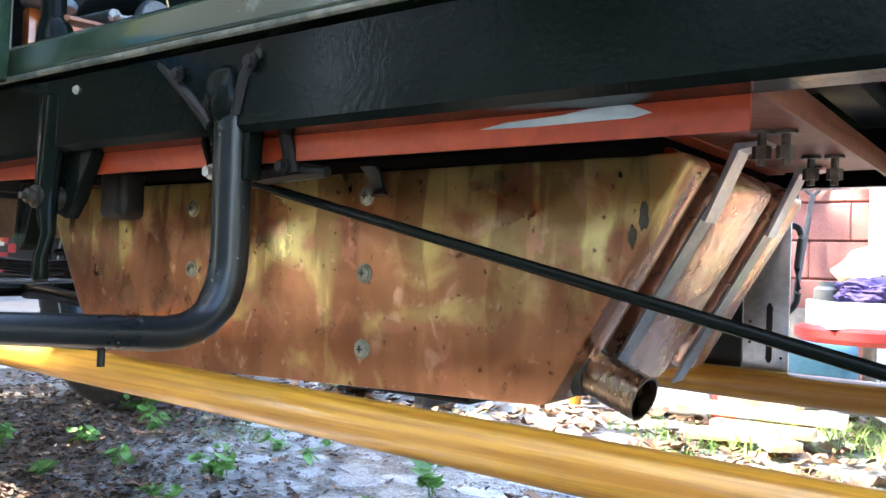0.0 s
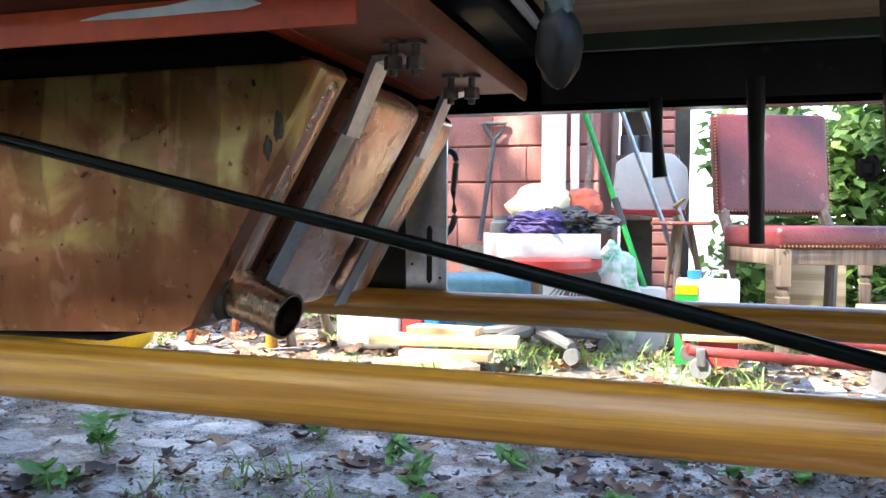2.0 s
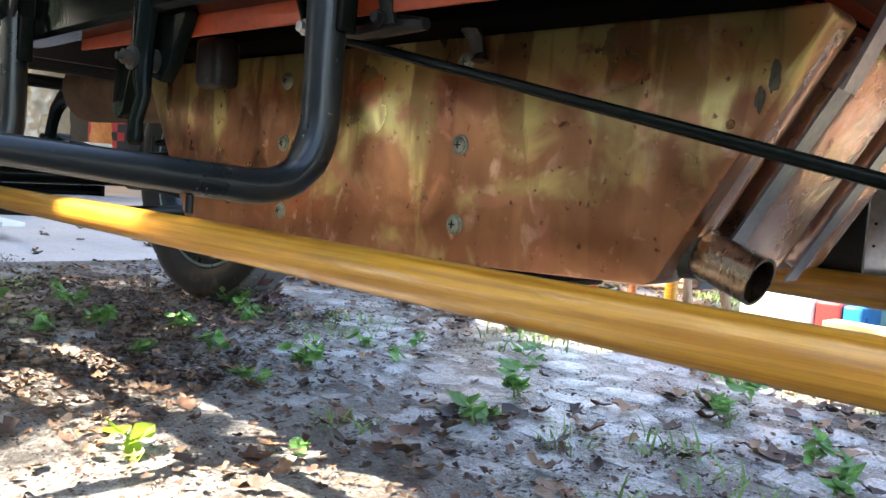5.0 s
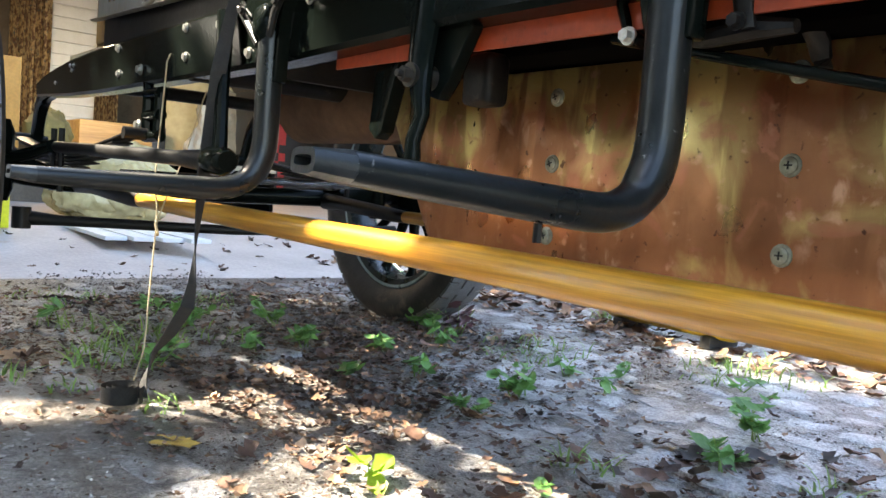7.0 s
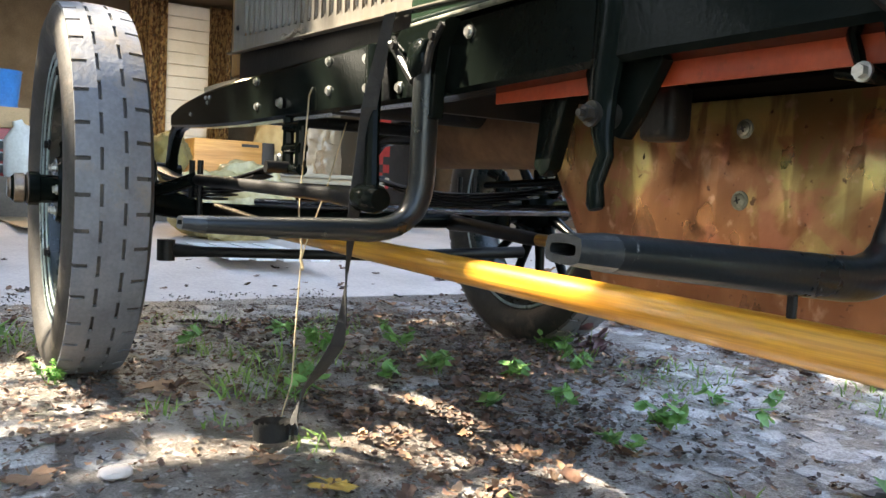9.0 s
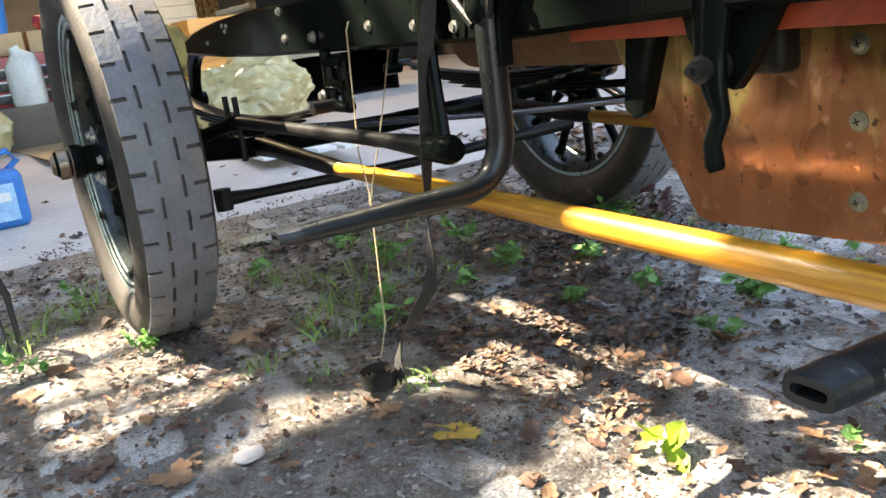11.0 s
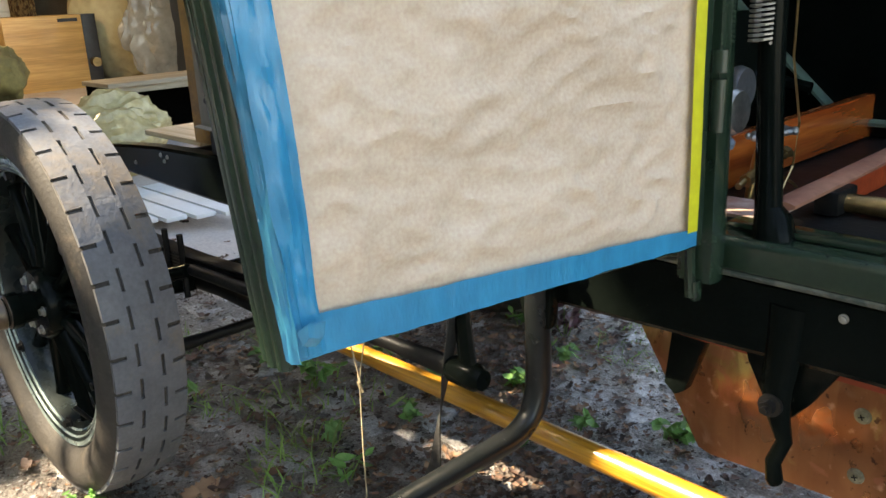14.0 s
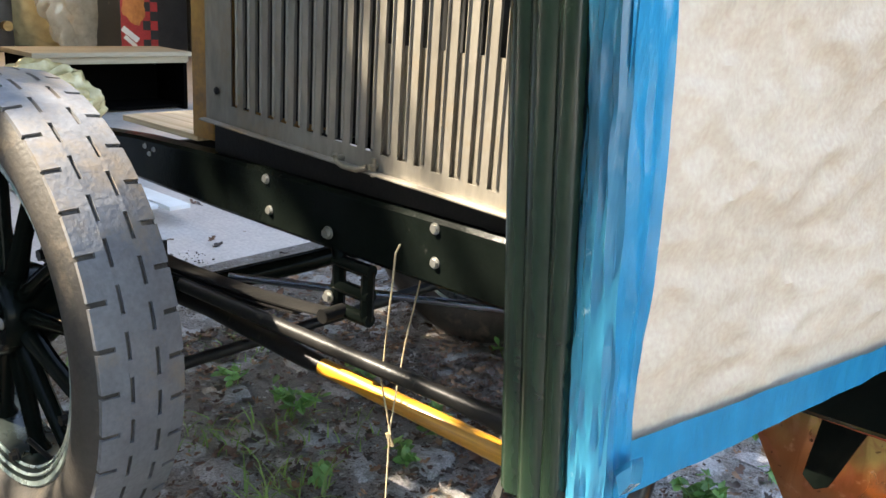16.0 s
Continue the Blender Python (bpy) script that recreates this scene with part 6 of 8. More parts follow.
for x, y in ((0.36, 2.57), (0.86, 2.60), (0.33, 2.84)):
    c = part("caster", lathe(B(), [(0.0, -0.012), (0.028, -0.012), (0.031, 0.0), (0.028, 0.012), (0.0, 0.012)], (x, y, 0.008), "y", 18), GREY_PLASTIC, dl2)
    part("fork", box(B(), (x - 0.012, y - 0.022, 0.016), (x + 0.012, y + 0.022, 0.064), 0.004), STEEL, c)
cbx = thing("cardboard_box", box(B(), (0.86, 3.0, -0.05), (1.15, 3.25, 0.14), 0.004), CARDBOARD, "brown cardboard box on the ground", "box")
thing("pale_stone", crumple(B(), (0.86, 2.50, 0.02), (0.09, 0.07, 0.05), 1.3, 2, 0.3, 0.04), CONCRETE, "pale broken concrete lump", "stone")
thing("leaning_board", box(B(), (0.62, 3.82, -0.09), (0.92, 3.84, 0.33), 0.003, Matrix.Translation((0, 0, 0)) @ Matrix.Rotation(0.0, 4, "X")), PINE, "pale plywood piece leaning behind the chair", "board")

# blue basin, leaf rake, folding seat, side table, poles
bm = box(B(), (-0.64, 3.30, -0.055), (-0.29, 3.52, 0.205), 0.04, None, 4)
for v in bm.verts:
    v.co += Vector((0.012 * noise.noise(v.co * 7), 0.01 * noise.noise(v.co * 9), 0.012 * noise.noise(v.co * 6 + Vector((3, 0, 0)))))
thing("blue_bag", bm, AQUA_PLASTIC, "slumped pale blue vinyl bag on the ground", "bag")
rk = empty("leaf_rake", (-0.04, 3.2, -0.05), "grey fan leaf rake leaning tines down", "rake")
for k in range(17):
    a = radians(-42 + k * 5.25)
    tip = Vector((-0.05 + 0.24 * math.sin(a), 3.15, 0.27 - 0.24 * math.cos(a)))
    part("tine", tube(B(), [(-0.05, 3.22, 0.27), tuple(tip + Vector((0, 0.0, 0.0))), tuple(tip + Vector((0, -0.03, -0.01)))], (0.005, 0.002), 6), GREY_PLASTIC, rk)
part("handle", tube(B(), [(-0.05, 3.22, 0.26), (-0.10, 3.9, 1.1)], 0.012, 10), OLD_WOOD, rk)
part("fan_plate", plate(B(), [(-0.14, 0.17), (0.04, 0.17), (-0.02, 0.275), (-0.08, 0.275)], 0.006, "y", 3.19), GREY_PLASTIC, rk)
fs = empty("folding_chair", (0.15, 3.75, -0.1), "white plastic folding chair with red trim and steel legs", "chair")
bm = B()
plate(bm, [(0.0, 0.47), (0.29, 0.44), (0.315, 0.52), (0.305, 0.63), (0.25, 0.69), (0.09, 0.70), (0.02, 0.66)], 0.025, "y", 3.70, 0.010)
part("backrest", bm, WHITE_PLASTIC, fs)
part("trim", box(B(), (0.0, 3.67, 0.44), (0.30, 3.72, 0.462), 0.006), RED_PLASTIC, fs, "red edge trim")
for p, q in (((0.02, 3.60, 0.93), (0.22, 3.56, 0.40)), ((0.10, 3.62, 0.95), (0.36, 3.58, 0.22)), ((0.22, 3.56, 0.40), (0.36, 3.5, -0.09)), ((0.36, 3.58, 0.22), (0.10, 3.9, -0.1))):
    part("steel_leg", tube(B(), [p, q], 0.010, 10), STEEL, fs)
stb = empty("side_table", (0.29, 3.45, -0.07), "small round brown wooden side table", "table")
part("table_top", lathe(B(), [(0.0, 0.0), (0.115, 0.0), (0.12, 0.006), (0.115, 0.014), (0.0, 0.014)], (0.29, 3.45, 0.40), "z", 28), MAHOGANY, stb)
part("finial", tube(B(), [(0.28, 3.45, 0.41), (0.28, 3.45, 0.44), (0.265, 3.45, 0.47), (0.30, 3.45, 0.50)], [0.012, 0.008, 0.012, 0.006], 8), BRASS, stb)
for a in (0.3, 2.4, 4.5):
    part("table_leg", tube(B(), [(0.29 + 0.03 * math.cos(a), 3.45 + 0.03 * math.sin(a), 0.40), (0.29 + 0.13 * math.cos(a), 3.45 + 0.13 * math.sin(a), -0.07)], 0.012, 8), OLD_WOOD, stb)
br = empty("green_pole", (0.18, 3.35, -0.07), "green broom pole leaning on the wall", "pole")
part("handle", tube(B(), [(0.165, 3.35, 0.16), (-0.08, 3.42, 0.84)], 0.011, 10), GREEN_PAINT, br)
part("grip", tube(B(), [(0.08, 3.375, 0.40), (0.045, 3.385, 0.50)], 0.014, 10), BLACK_PLASTIC, br)
part("broom_head", box(B(), (0.12, 3.30, -0.07), (0.24, 3.40, 0.17), 0.02), WHITE_PLASTIC, br, "white broom head")
sp = empty("spade", (-0.70, 4.66, -0.16), "grey D-handled spade leaning on the red wall", "spade")
part("shaft", tube(B(), [(-0.745, 4.72, 0.87), (-0.80, 4.62, 0.30)], 0.014, 10), DARK_GREY, sp)
part("grip", tube(B(), [(-0.81, 4.73, 0.955), (-0.775, 4.725, 0.89), (-0.745, 4.72, 0.86), (-0.715, 4.725, 0.89), (-0.68, 4.73, 0.955), (-0.81, 4.73, 0.955)], 0.012, 8), DARK_GREY, sp)
part("blade", plate(B(), [(-0.895, 0.28), (-0.715, 0.28), (-0.725, -0.10), (-0.81, -0.16), (-0.895, -0.10)], 0.004, "y", 4.60), STEEL, sp)
for x0, x1, zt, yy in ((-0.467, -0.335, 2.2, 4.66), (-0.312, -0.268, 2.0, 4.68)):
    thing("white_board", box(B(), (x0, yy, -0.16), (x1, yy + 0.03, zt), 0.003), WHITE_PAINT, "white painted plank standing against the red wall", "board", "white planks")
pil = thing("brick_pillar", box(B(), (0.117, 4.78, -0.25), (0.226, 4.92, 2.6), 0.0), MORTAR, "red brick pillar beside the shed opening", "pillar", kind="structure")
shelf = empty("shed_shelf", (0.02, 5.4, -0.2), "dim shed shelf with grey clutter", "shelf")
for z in (0.42, 0.78, 1.15):
    part("shelf_board", box(B(), (-0.12, 5.2, z), (0.24, 5.6, z + 0.025), 0.003), OLD_WOOD, shelf)
part("shelf_back", box(B(), (-0.125, 5.62, -0.2), (0.30, 5.66, 2.4), 0.003), DARK_WALL, shelf)
for i, (x, z) in enumerate(((-0.03, 0.50), (0.08, 0.86), (0.15, 0.50), (-0.05, 0.86))):
    thing("paint_tin", lathe(B(), [(0.0, 0.0), (0.06, 0.0), (0.06, 0.12), (0.055, 0.125), (0.0, 0.125)], (x, 5.35, z - 0.055 if z < 0.7 else z - 0.055), "z", 18), GREY_PLASTIC, "grey tin on the shed shelf", "tin", "shed tins")
gb = thing("striped_sack", crumple(B(), (0.06, 3.25, 0.12), (0.085, 0.08, 0.20), 4.4, 4, 0.25, None, 0.02), mat("white_green_sack", (0.72, 0.74, 0.70), (0.10, 0.42, 0.20), 0.6, 0, 7, 0.2, 60, spread=0.12, stretch=(1, 1, 2.2), dirt=(0.74, 0.75, 0.72), dirt_amount=0.6, dirt_scale=5), "white and green plastic sack beside the stool", "sack")
for ob in set(scene.objects) - BEFORE_YARD:      # shift the whole yard group to fit the camera's view
    if ob.parent is None:
        ob.matrix_basis = Matrix.Translation((-0.155, 0.0, 0.052)) @ ob.matrix_basis
# steel plate with slotted holes behind the tank
bkp = part("slotted_plate", box(B(), (-0.232, 1.36, 0.352), (-0.168, 1.366, 0.62), 0.002), BRIGHT_STRAP, car, "bare steel plate with a long slot")
part("plate_slot", tube(B(), [(-0.195, 1.3605, 0.372), (-0.195, 1.3605, 0.38), (-0.195, 1.3605, 0.448), (-0.195, 1.3605, 0.458)], [(0.002, 0.002), (0.0065, 0.0008), (0.0065, 0.0008), (0.002, 0.002)], 8, up=(0, 1, 0)), HOLE_SHADE, bkp)
for dx, z in ((-0.222, 0.43), (-0.222, 0.40), (-0.178, 0.41), (-0.178, 0.38)):
    part("plate_hole", tube(B(), [(dx, 1.3592, z), (dx, 1.3612, z)], 0.0022, 8), HOLE_SHADE, bkp)
part("black_frame_box", box(B(), (-0.36, 1.37, 0.36), (-0.236, 1.42, 0.60), 0.004), BLACK_DULL, car)
part("black_hose", tube(B(), bend((-0.195, 1.38, 0.572), (-0.158, 1.38, 0.572), (-0.164, 1.38, 0.51), 0.02, 8)[:-1] + bend((-0.164, 1.38, 0.51), (-0.160, 1.38, 0.45), (-0.195, 1.38, 0.435), 0.03, 8), 0.0048, 10), BLACK_PLASTIC, car)

# yellow compressor tank
cp_ = empty("air_compressor", (-1.80, 2.45, 0.0), "yellow air compressor tank on black feet", "compressor")
bm = B()
lathe(bm, [(0.0, -0.30), (0.06, -0.295), (0.10, -0.27), (0.118, -0.235), (0.12, 0.235), (0.10, 0.27), (0.06, 0.295), (0.0, 0.30)], (-1.80, 2.45, 0.145), "x", 32)
part("tank", bm, YELLOW_PAINT, cp_)
for i, (x0, x1) in enumerate(((-1.70, -1.685), (-1.675, -1.65), (-1.64, -1.615), (-1.605, -1.58), (-1.57, -1.555))):
    part("mark_bar", box(B(), (x0, 2.3285, 0.085), (x1, 2.3305, 0.125), 0.0), BLACK_PLASTIC, cp_, "black printed bar")
for x in (-1.98, -1.62):
    part("foot", box(B(), (x - 0.02, 2.37, 0.0), (x + 0.02, 2.53, 0.04), 0.006), BLACK_PLASTIC, cp_)
part("pump", box(B(), (-1.92, 2.38, 0.27), (-1.68, 2.52, 0.40), 0.02), BLACK_PLASTIC, cp_)

# ---- garage things ----
BEFORE_GARAGE = set(scene.objects)
bt = empty("washer_fluid_jug", (-4.10, 0.20, 0.04), "blue plastic fluid jug with a pale label", "jug")
part("jug_body", box(B(), (-4.20, 0.05, 0.035), (-4.02, 0.33, 0.27), 0.045, None, 4), BLUE_PLASTIC, bt)
part("shoulder", tube(B(), [(-4.11, 0.17, 0.26), (-4.11, 0.20, 0.31), (-4.11, 0.22, 0.335)], [(0.06, 0.10), (0.045, 0.06), (0.028, 0.028)], 16), BLUE_PLASTIC, bt)
part("cap", tube(B(), [(-4.11, 0.22, 0.332), (-4.11, 0.22, 0.365)], 0.024, 14), WHITE_PLASTIC, bt, "white cap")
part("jug_grip", tube(B(), [(-4.11, 0.27, 0.25), (-4.11, 0.33, 0.30), (-4.11, 0.30, 0.34), (-4.11, 0.24, 0.325)], 0.014, 10), BLUE_PLASTIC, bt)
part("label_panel", box(B(), (-4.021, 0.10, 0.07), (-4.0185, 0.29, 0.22), 0.0), mat("pale_blue_label", (0.45, 0.66, 0.80), (0.10, 0.32, 0.62), 0.4, 0, 14, 0.05, 60), bt, "pale blue printed label")
part("label_bar", box(B(), (-4.0178, 0.13, 0.15), (-4.017, 0.27, 0.185), 0.0), WHITE_PAINT, bt)
bmx = crumple(B(), (-3.95, -0.02, 0.40), (0.16, 0.20, 0.36), 9.7, 4, 0.22, 0.37)
thing("white_sack", bmx, WHITE_FILM, "full white plastic sack on the garage ramp", "bag")
for i, (p, q) in enumerate((((-3.6, -0.05, 0.02), (-3.9, -0.02, 0.30)), ((-3.55, -0.12, 0.02), (-3.9, -0.10, 0.34)))):
    thing("split_log", tube(B(), [p, q], 0.035, 7), PINE, "split log leaning against the white sack", "log", "split logs")
thing("cardboard_sheet", box(B(), (-6.6, 0.48, 0.155), (-5.25, 0.95, 0.161), 0.0, Matrix.Translation((-5.9, 0.7, 0)) @ Matrix.Rotation(radians(6), 4, "Z") @ Matrix.Translation((5.9, -0.7, 0))), CARDBOARD, "flattened cardboard sheet on the garage floor", "cardboard")
plat = thing("low_platform", box(B(), (-7.1, -0.4, 0.152), (-6.25, 1.80, 0.42), 0.01), DARK_WALL, "low dark wooden platform along the garage", "platform")
tb = empty("tool_chest", (-6.6, 0.62, 0.42), "red tool chest with steel drawers", "tool chest")
part("cabinet", box(B(), (-6.75, 0.38, 0.42), (-6.46, 0.84, 0.74), 0.008), RED_PLASTIC, tb)
for z in (0.44, 0.52, 0.60):
    part("drawer", box(B(), (-6.462, 0.40, z), (-6.445, 0.82, z + 0.062), 0.004), BLACK_PLASTIC, tb)
    part("drawer_lip", box(B(), (-6.446, 0.40, z + 0.052), (-6.436, 0.82, z + 0.062), 0.002), STEEL, tb)
jg = thing("clear_jug", tube(B(), [(-6.35, 0.63, 0.42), (-6.35, 0.63, 0.44), (-6.35, 0.63, 0.66), (-6.35, 0.63, 0.72), (-6.35, 0.61, 0.76), (-6.35, 0.60, 0.79)], [(0.075, 0.10), (0.08, 0.105), (0.08, 0.105), (0.065, 0.085), (0.03, 0.035), (0.028, 0.03)], 20, power=3), mat("milky_plastic", (0.62, 0.62, 0.58), (0.52, 0.52, 0.48), 0.35, 0, 6, 0.1, 60), "milky plastic jug on the platform edge", "jug")
thing("cardboard_carton", box(B(), (-6.74, 0.36, 0.742), (-6.44, 0.68, 0.88), 0.005), CARDBOARD, "open cardboard carton on the tool chest", "box", "garage cartons")
thing("cardboard_carton", box(B(), (-6.70, 0.71, 0.742), (-6.46, 0.90, 0.88), 0.005), CARDBOARD, "small cardboard carton on the tool chest", "box", "garage cartons")
thing("blue_bucket", lathe(B(), [(0.0, 0.0), (0.09, 0.0), (0.115, 0.24), (0.122, 0.25), (0.11, 0.25), (0.085, 0.01), (0.0, 0.01)], (-6.6, 0.53, 0.881), "z", 24), BLUE_PLASTIC, "blue plastic bucket on a carton", "bucket")
thing("red_cloth", crumple(B(), (-6.55, 0.83, 0.93), (0.06, 0.06, 0.05), 2.0, 3, 0.3), RED_PLASTIC, "red cloth with white fleece on a carton", "cloth")
thing("white_fleece", crumple(B(), (-6.52, 0.92, 0.91), (0.035, 0.05, 0.05), 3.3, 3, 0.3), WHITE_PAINT, "white fleece beside the red cloth", "cloth")
thing("leaning_sheet", box(B(), (-6.65, 1.05, 0.42), (-6.62, 1.45, 1.15), 0.004, Matrix.Identity(4)), mat("ochre_board", (0.55, 0.27, 0.05), (0.44, 0.2, 0.035), 0.6, 0, 6, 0.1, 60), "ochre board leaning in the garage", "board")
yg = empty("flat_carton", (-6.45, 1.18, 0.42), "grey and lime green flat carton standing on edge", "box")
part("carton", box(B(), (-6.55, 1.10, 0.42), (-6.44, 1.27, 0.93), 0.004), GREY_PLASTIC, yg)
part("lime_panel", box(B(), (-6.4395, 1.17, 0.60), (-6.437, 1.26, 0.82), 0.0), mat("lime_print", (0.45, 0.55, 0.03), (0.3, 0.42, 0.02), 0.5, 0, 9, 0.05, 60), yg, "lime green printed panel")
thing("old_tyre", lathe(B(), [(0.20, -0.05), (0.25, -0.065), (0.31, -0.06), (0.335, -0.03), (0.335, 0.03), (0.31, 0.06), (0.25, 0.065), (0.20, 0.05)], (-6.15, 0.98, 0.47), "y", 40, True), mat("dusty_rubber", (0.09, 0.075, 0.055), (0.05, 0.042, 0.034), 0.85, 0, 10, 0.3, 80), "dusty old tyre standing on the garage floor", "tyre")
thing("brown_bag", crumple(B(), (-6.0, 0.30, 0.30), (0.12, 0.16, 0.16), 7.1, 3, 0.25, 0.15), CLEAR_FILM, "crumpled tan plastic bag on the floor", "bag")
cr = empty("wooden_crate", (-4.75, 1.28, 0.70), "honey-coloured wooden chest with a black latch", "chest")
part("crate_body", box(B(), (-4.95, 1.08, 0.68), (-4.62, 1.43, 1.02), 0.006), wood_mat("honey_pine", (0.62, 0.40, 0.15), (0.50, 0.30, 0.10), "y", 0.5, 0.2, 14), cr)
part("crate_end", box(B(), (-4.94, 1.432, 0.68), (-4.63, 1.50, 1.02), 0.006), BLACK_PLASTIC, cr)
part("knob", tube(B(), [(-4.63, 1.465, 0.80), (-4.60, 1.465, 0.80)], 0.022, 14), BRASS, cr)
part("dark_slot", box(B(), (-4.6195, 1.32, 0.99), (-4.616, 1.41, 1.005), 0.0), BLACK_PLASTIC, cr)
thing("cream_sack", crumple(B(), (-4.85, 1.74, 1.02), (0.20, 0.27, 0.36), 5.5, 5, 0.10, 0.34, 0.012), mat("cream_dust_sheet", (0.66, 0.58, 0.36), (0.50, 0.43, 0.25), 0.8, 0, 5, 0.5, 30), "large bundle under a cream dust sheet beside the chest", "sack")
thing("film_drape", crumple(B(), (-4.52, 1.80, 0.92), (0.05, 0.20, 0.30), 1.9, 5, 0.45, None, 0.03), HAZY_FILM, "torn clear plastic film hanging from the bundle", "film")
bxp = empty("printed_carton", (-4.72, 2.08, 0.68), "black carton with a red and white print", "box")
part("carton", box(B(), (-4.85, 1.98, 0.679), (-4.60, 2.35, 1.25), 0.004), BLACK_PLASTIC, bxp)
part("print_field", box(B(), (-4.5995, 1.985, 0.69), (-4.598, 2.18, 1.25), 0.0), RED_PLASTIC, bxp, "red printed field")
for k in range(6):
    y0, z0 = 2.10 + 0.04 * (k % 2), 0.70 + 0.045 * k
    part("print_check", box(B(), (-4.5985, y0, z0), (-4.597, y0 + 0.04, z0 + 0.045), 0.0), BLACK_PLASTIC, bxp, "black printed check")
for (y0, z0), (y1, z1), w_ in (((1.99, 0.80), (2.07, 0.74), 0.014), ((2.0, 0.76), (2.06, 0.71), 0.010), ((1.99, 1.02), (2.06, 1.06), 0.014), ((1.99, 1.10), (2.07, 1.11), 0.012)):
    part("print_bar", tube(B(), [(-4.596, y0, z0), (-4.596, y1, z1)], (0.0012, w_), 6, up=(0, 1, 0)), WHITE_PAINT, bxp, "white printed bar")
part("print_blot", crumple(B(), (-4.597, 2.055, 0.91), (0.003, 0.055, 0.085), 6.3, 3, 0.45), mat("orange_print", (0.62, 0.25, 0.07), (0.45, 0.16, 0.05), 0.5, 0, 20, 0.05, 60), bxp, "orange printed blot")
thing("plastic_film", crumple(B(), (-4.38, 1.38, 0.445), (0.18, 0.30, 0.20), 4.2, 5, 0.3, 0.33, 0.024), CLEAR_FILM, "heap of cloudy plastic film on the ramp", "film")
thing("yellow_cloth_roll", crumple(B(), (-4.95, 1.22, 0.50), (0.09, 0.11, 0.13), 8.8, 4, 0.3, 0.4), mat("yellow_cloth", (0.27, 0.205, 0.06), (0.15, 0.11, 0.04), 0.8, 0, 8, 0.3, 60), "yellow cloth bundle in plastic", "bundle")
pj = empty("white_planks", (-4.5, 1.8, 0.06), "stack of white painted boards on the ramp", "boards")
for k in range(4):
    part("plank", box(B(), (-4.9 + 0.05 * k, 1.35 + 0.11 * k, 0.09 + 0.004 * k), (-4.08 + 0.07 * k, 1.45 + 0.11 * k, 0.11 + 0.004 * k), 0.003), WHITE_PAINT, pj)
thing("yellow_sign", box(B(), (-4.7, 0.92, 0.09), (-4.66, 1.05, 0.46), 0.004), mat("acid_yellow", (0.62, 0.62, 0.02), (0.5, 0.5, 0.02), 0.5, 0, 6, 0.1, 60), "acid yellow plastic wedge on the ramp", "wedge")
for ob in set(scene.objects) - BEFORE_GARAGE:
    if ob.parent is None:
        ob.matrix_basis = Matrix.Translation((0.0, -0.135, 0.0)) @ ob.matrix_basis


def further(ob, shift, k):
    """Push back and enlarge a thing, fitted to the camera's view."""
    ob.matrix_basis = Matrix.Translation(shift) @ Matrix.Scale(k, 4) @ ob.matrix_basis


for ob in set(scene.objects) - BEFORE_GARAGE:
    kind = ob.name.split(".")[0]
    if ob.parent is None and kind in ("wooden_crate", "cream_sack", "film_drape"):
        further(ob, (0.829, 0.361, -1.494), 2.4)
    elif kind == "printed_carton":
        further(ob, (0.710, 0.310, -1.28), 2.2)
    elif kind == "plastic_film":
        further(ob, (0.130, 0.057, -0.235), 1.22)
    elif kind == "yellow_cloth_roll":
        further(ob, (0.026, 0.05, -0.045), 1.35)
WORN_BOARD = mat("worn_pale_board", (0.36, 0.30, 0.21), (0.26, 0.21, 0.14), 0.7, 0, 9, 0.2, 90, stretch=(1, 0.1, 1))
bench = empty("low_bench", (-6.15, 2.4, 0.15), "low garage bench with a pale board top, shade below it painted black", "bench")
part("bench_top", box(B(), (-6.45, 1.95, 0.52), (-6.00, 3.05, 0.55), 0.004), WORN_BOARD, bench, "pale worn board top")
part("bench_rail", box(B(), (-6.06, 1.97, 0.475), (-6.03, 3.03, 0.518), 0.003), WORN_BOARD, bench)
# back, shelf and legs are black to stand for shade under the bench
part("back_panel", box(B(), (-6.44, 1.97, 0.153), (-6.42, 3.03, 0.519), 0.002), SHADE_BLACK, bench)
part("lower_shelf", box(B(), (-6.41, 2.0, 0.165), (-6.08, 3.00, 0.185), 0.002), SHADE_BLACK, bench)
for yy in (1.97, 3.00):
    part("bench_leg", box(B(), (-6.40, yy, 0.153), (-6.05, yy + 0.03, 0.519), 0.003), SHADE_BLACK, bench)
gl = empty("garage_lamp", (-8.2, 1.4, 2.74), "flat warm ceiling lamp in the garage", "lamp")
glow = bpy.data.materials.new("lamp_diffuser")
glow.use_nodes = True
glow.node_tree.nodes["Principled BSDF"].inputs["Emission Color"].default_value = (1.0, 0.8, 0.55, 1)
glow.node_tree.nodes["Principled BSDF"].inputs["Emission Strength"].default_value = 2.0
part("lamp_housing", box(B(), (-8.55, 1.05, 2.69), (-7.85, 1.75, 2.748), 0.01), WHITE_PAINT, gl)
part("diffuser", box(B(), (-8.50, 1.10, 2.678), (-7.90, 1.70, 2.6895), 0.002), glow, gl)
# white clapboard wall and patterned curtains at the back
cl = thing("clapboard", box(B(), (-11.42, 2.40, 0.41), (-11.36, 3.13, 2.7), 0.0), WHITE_PAINT, "white clapboard partition", "wall", kind="structure")
for k in range(15):
    part("clap", box(B(), (-11.36, 2.40, 0.41 + k * 0.152), (-11.33, 3.13, 0.41 + k * 0.152 + 0.144), 0.004, None, 1), WHITE_PAINT, cl)
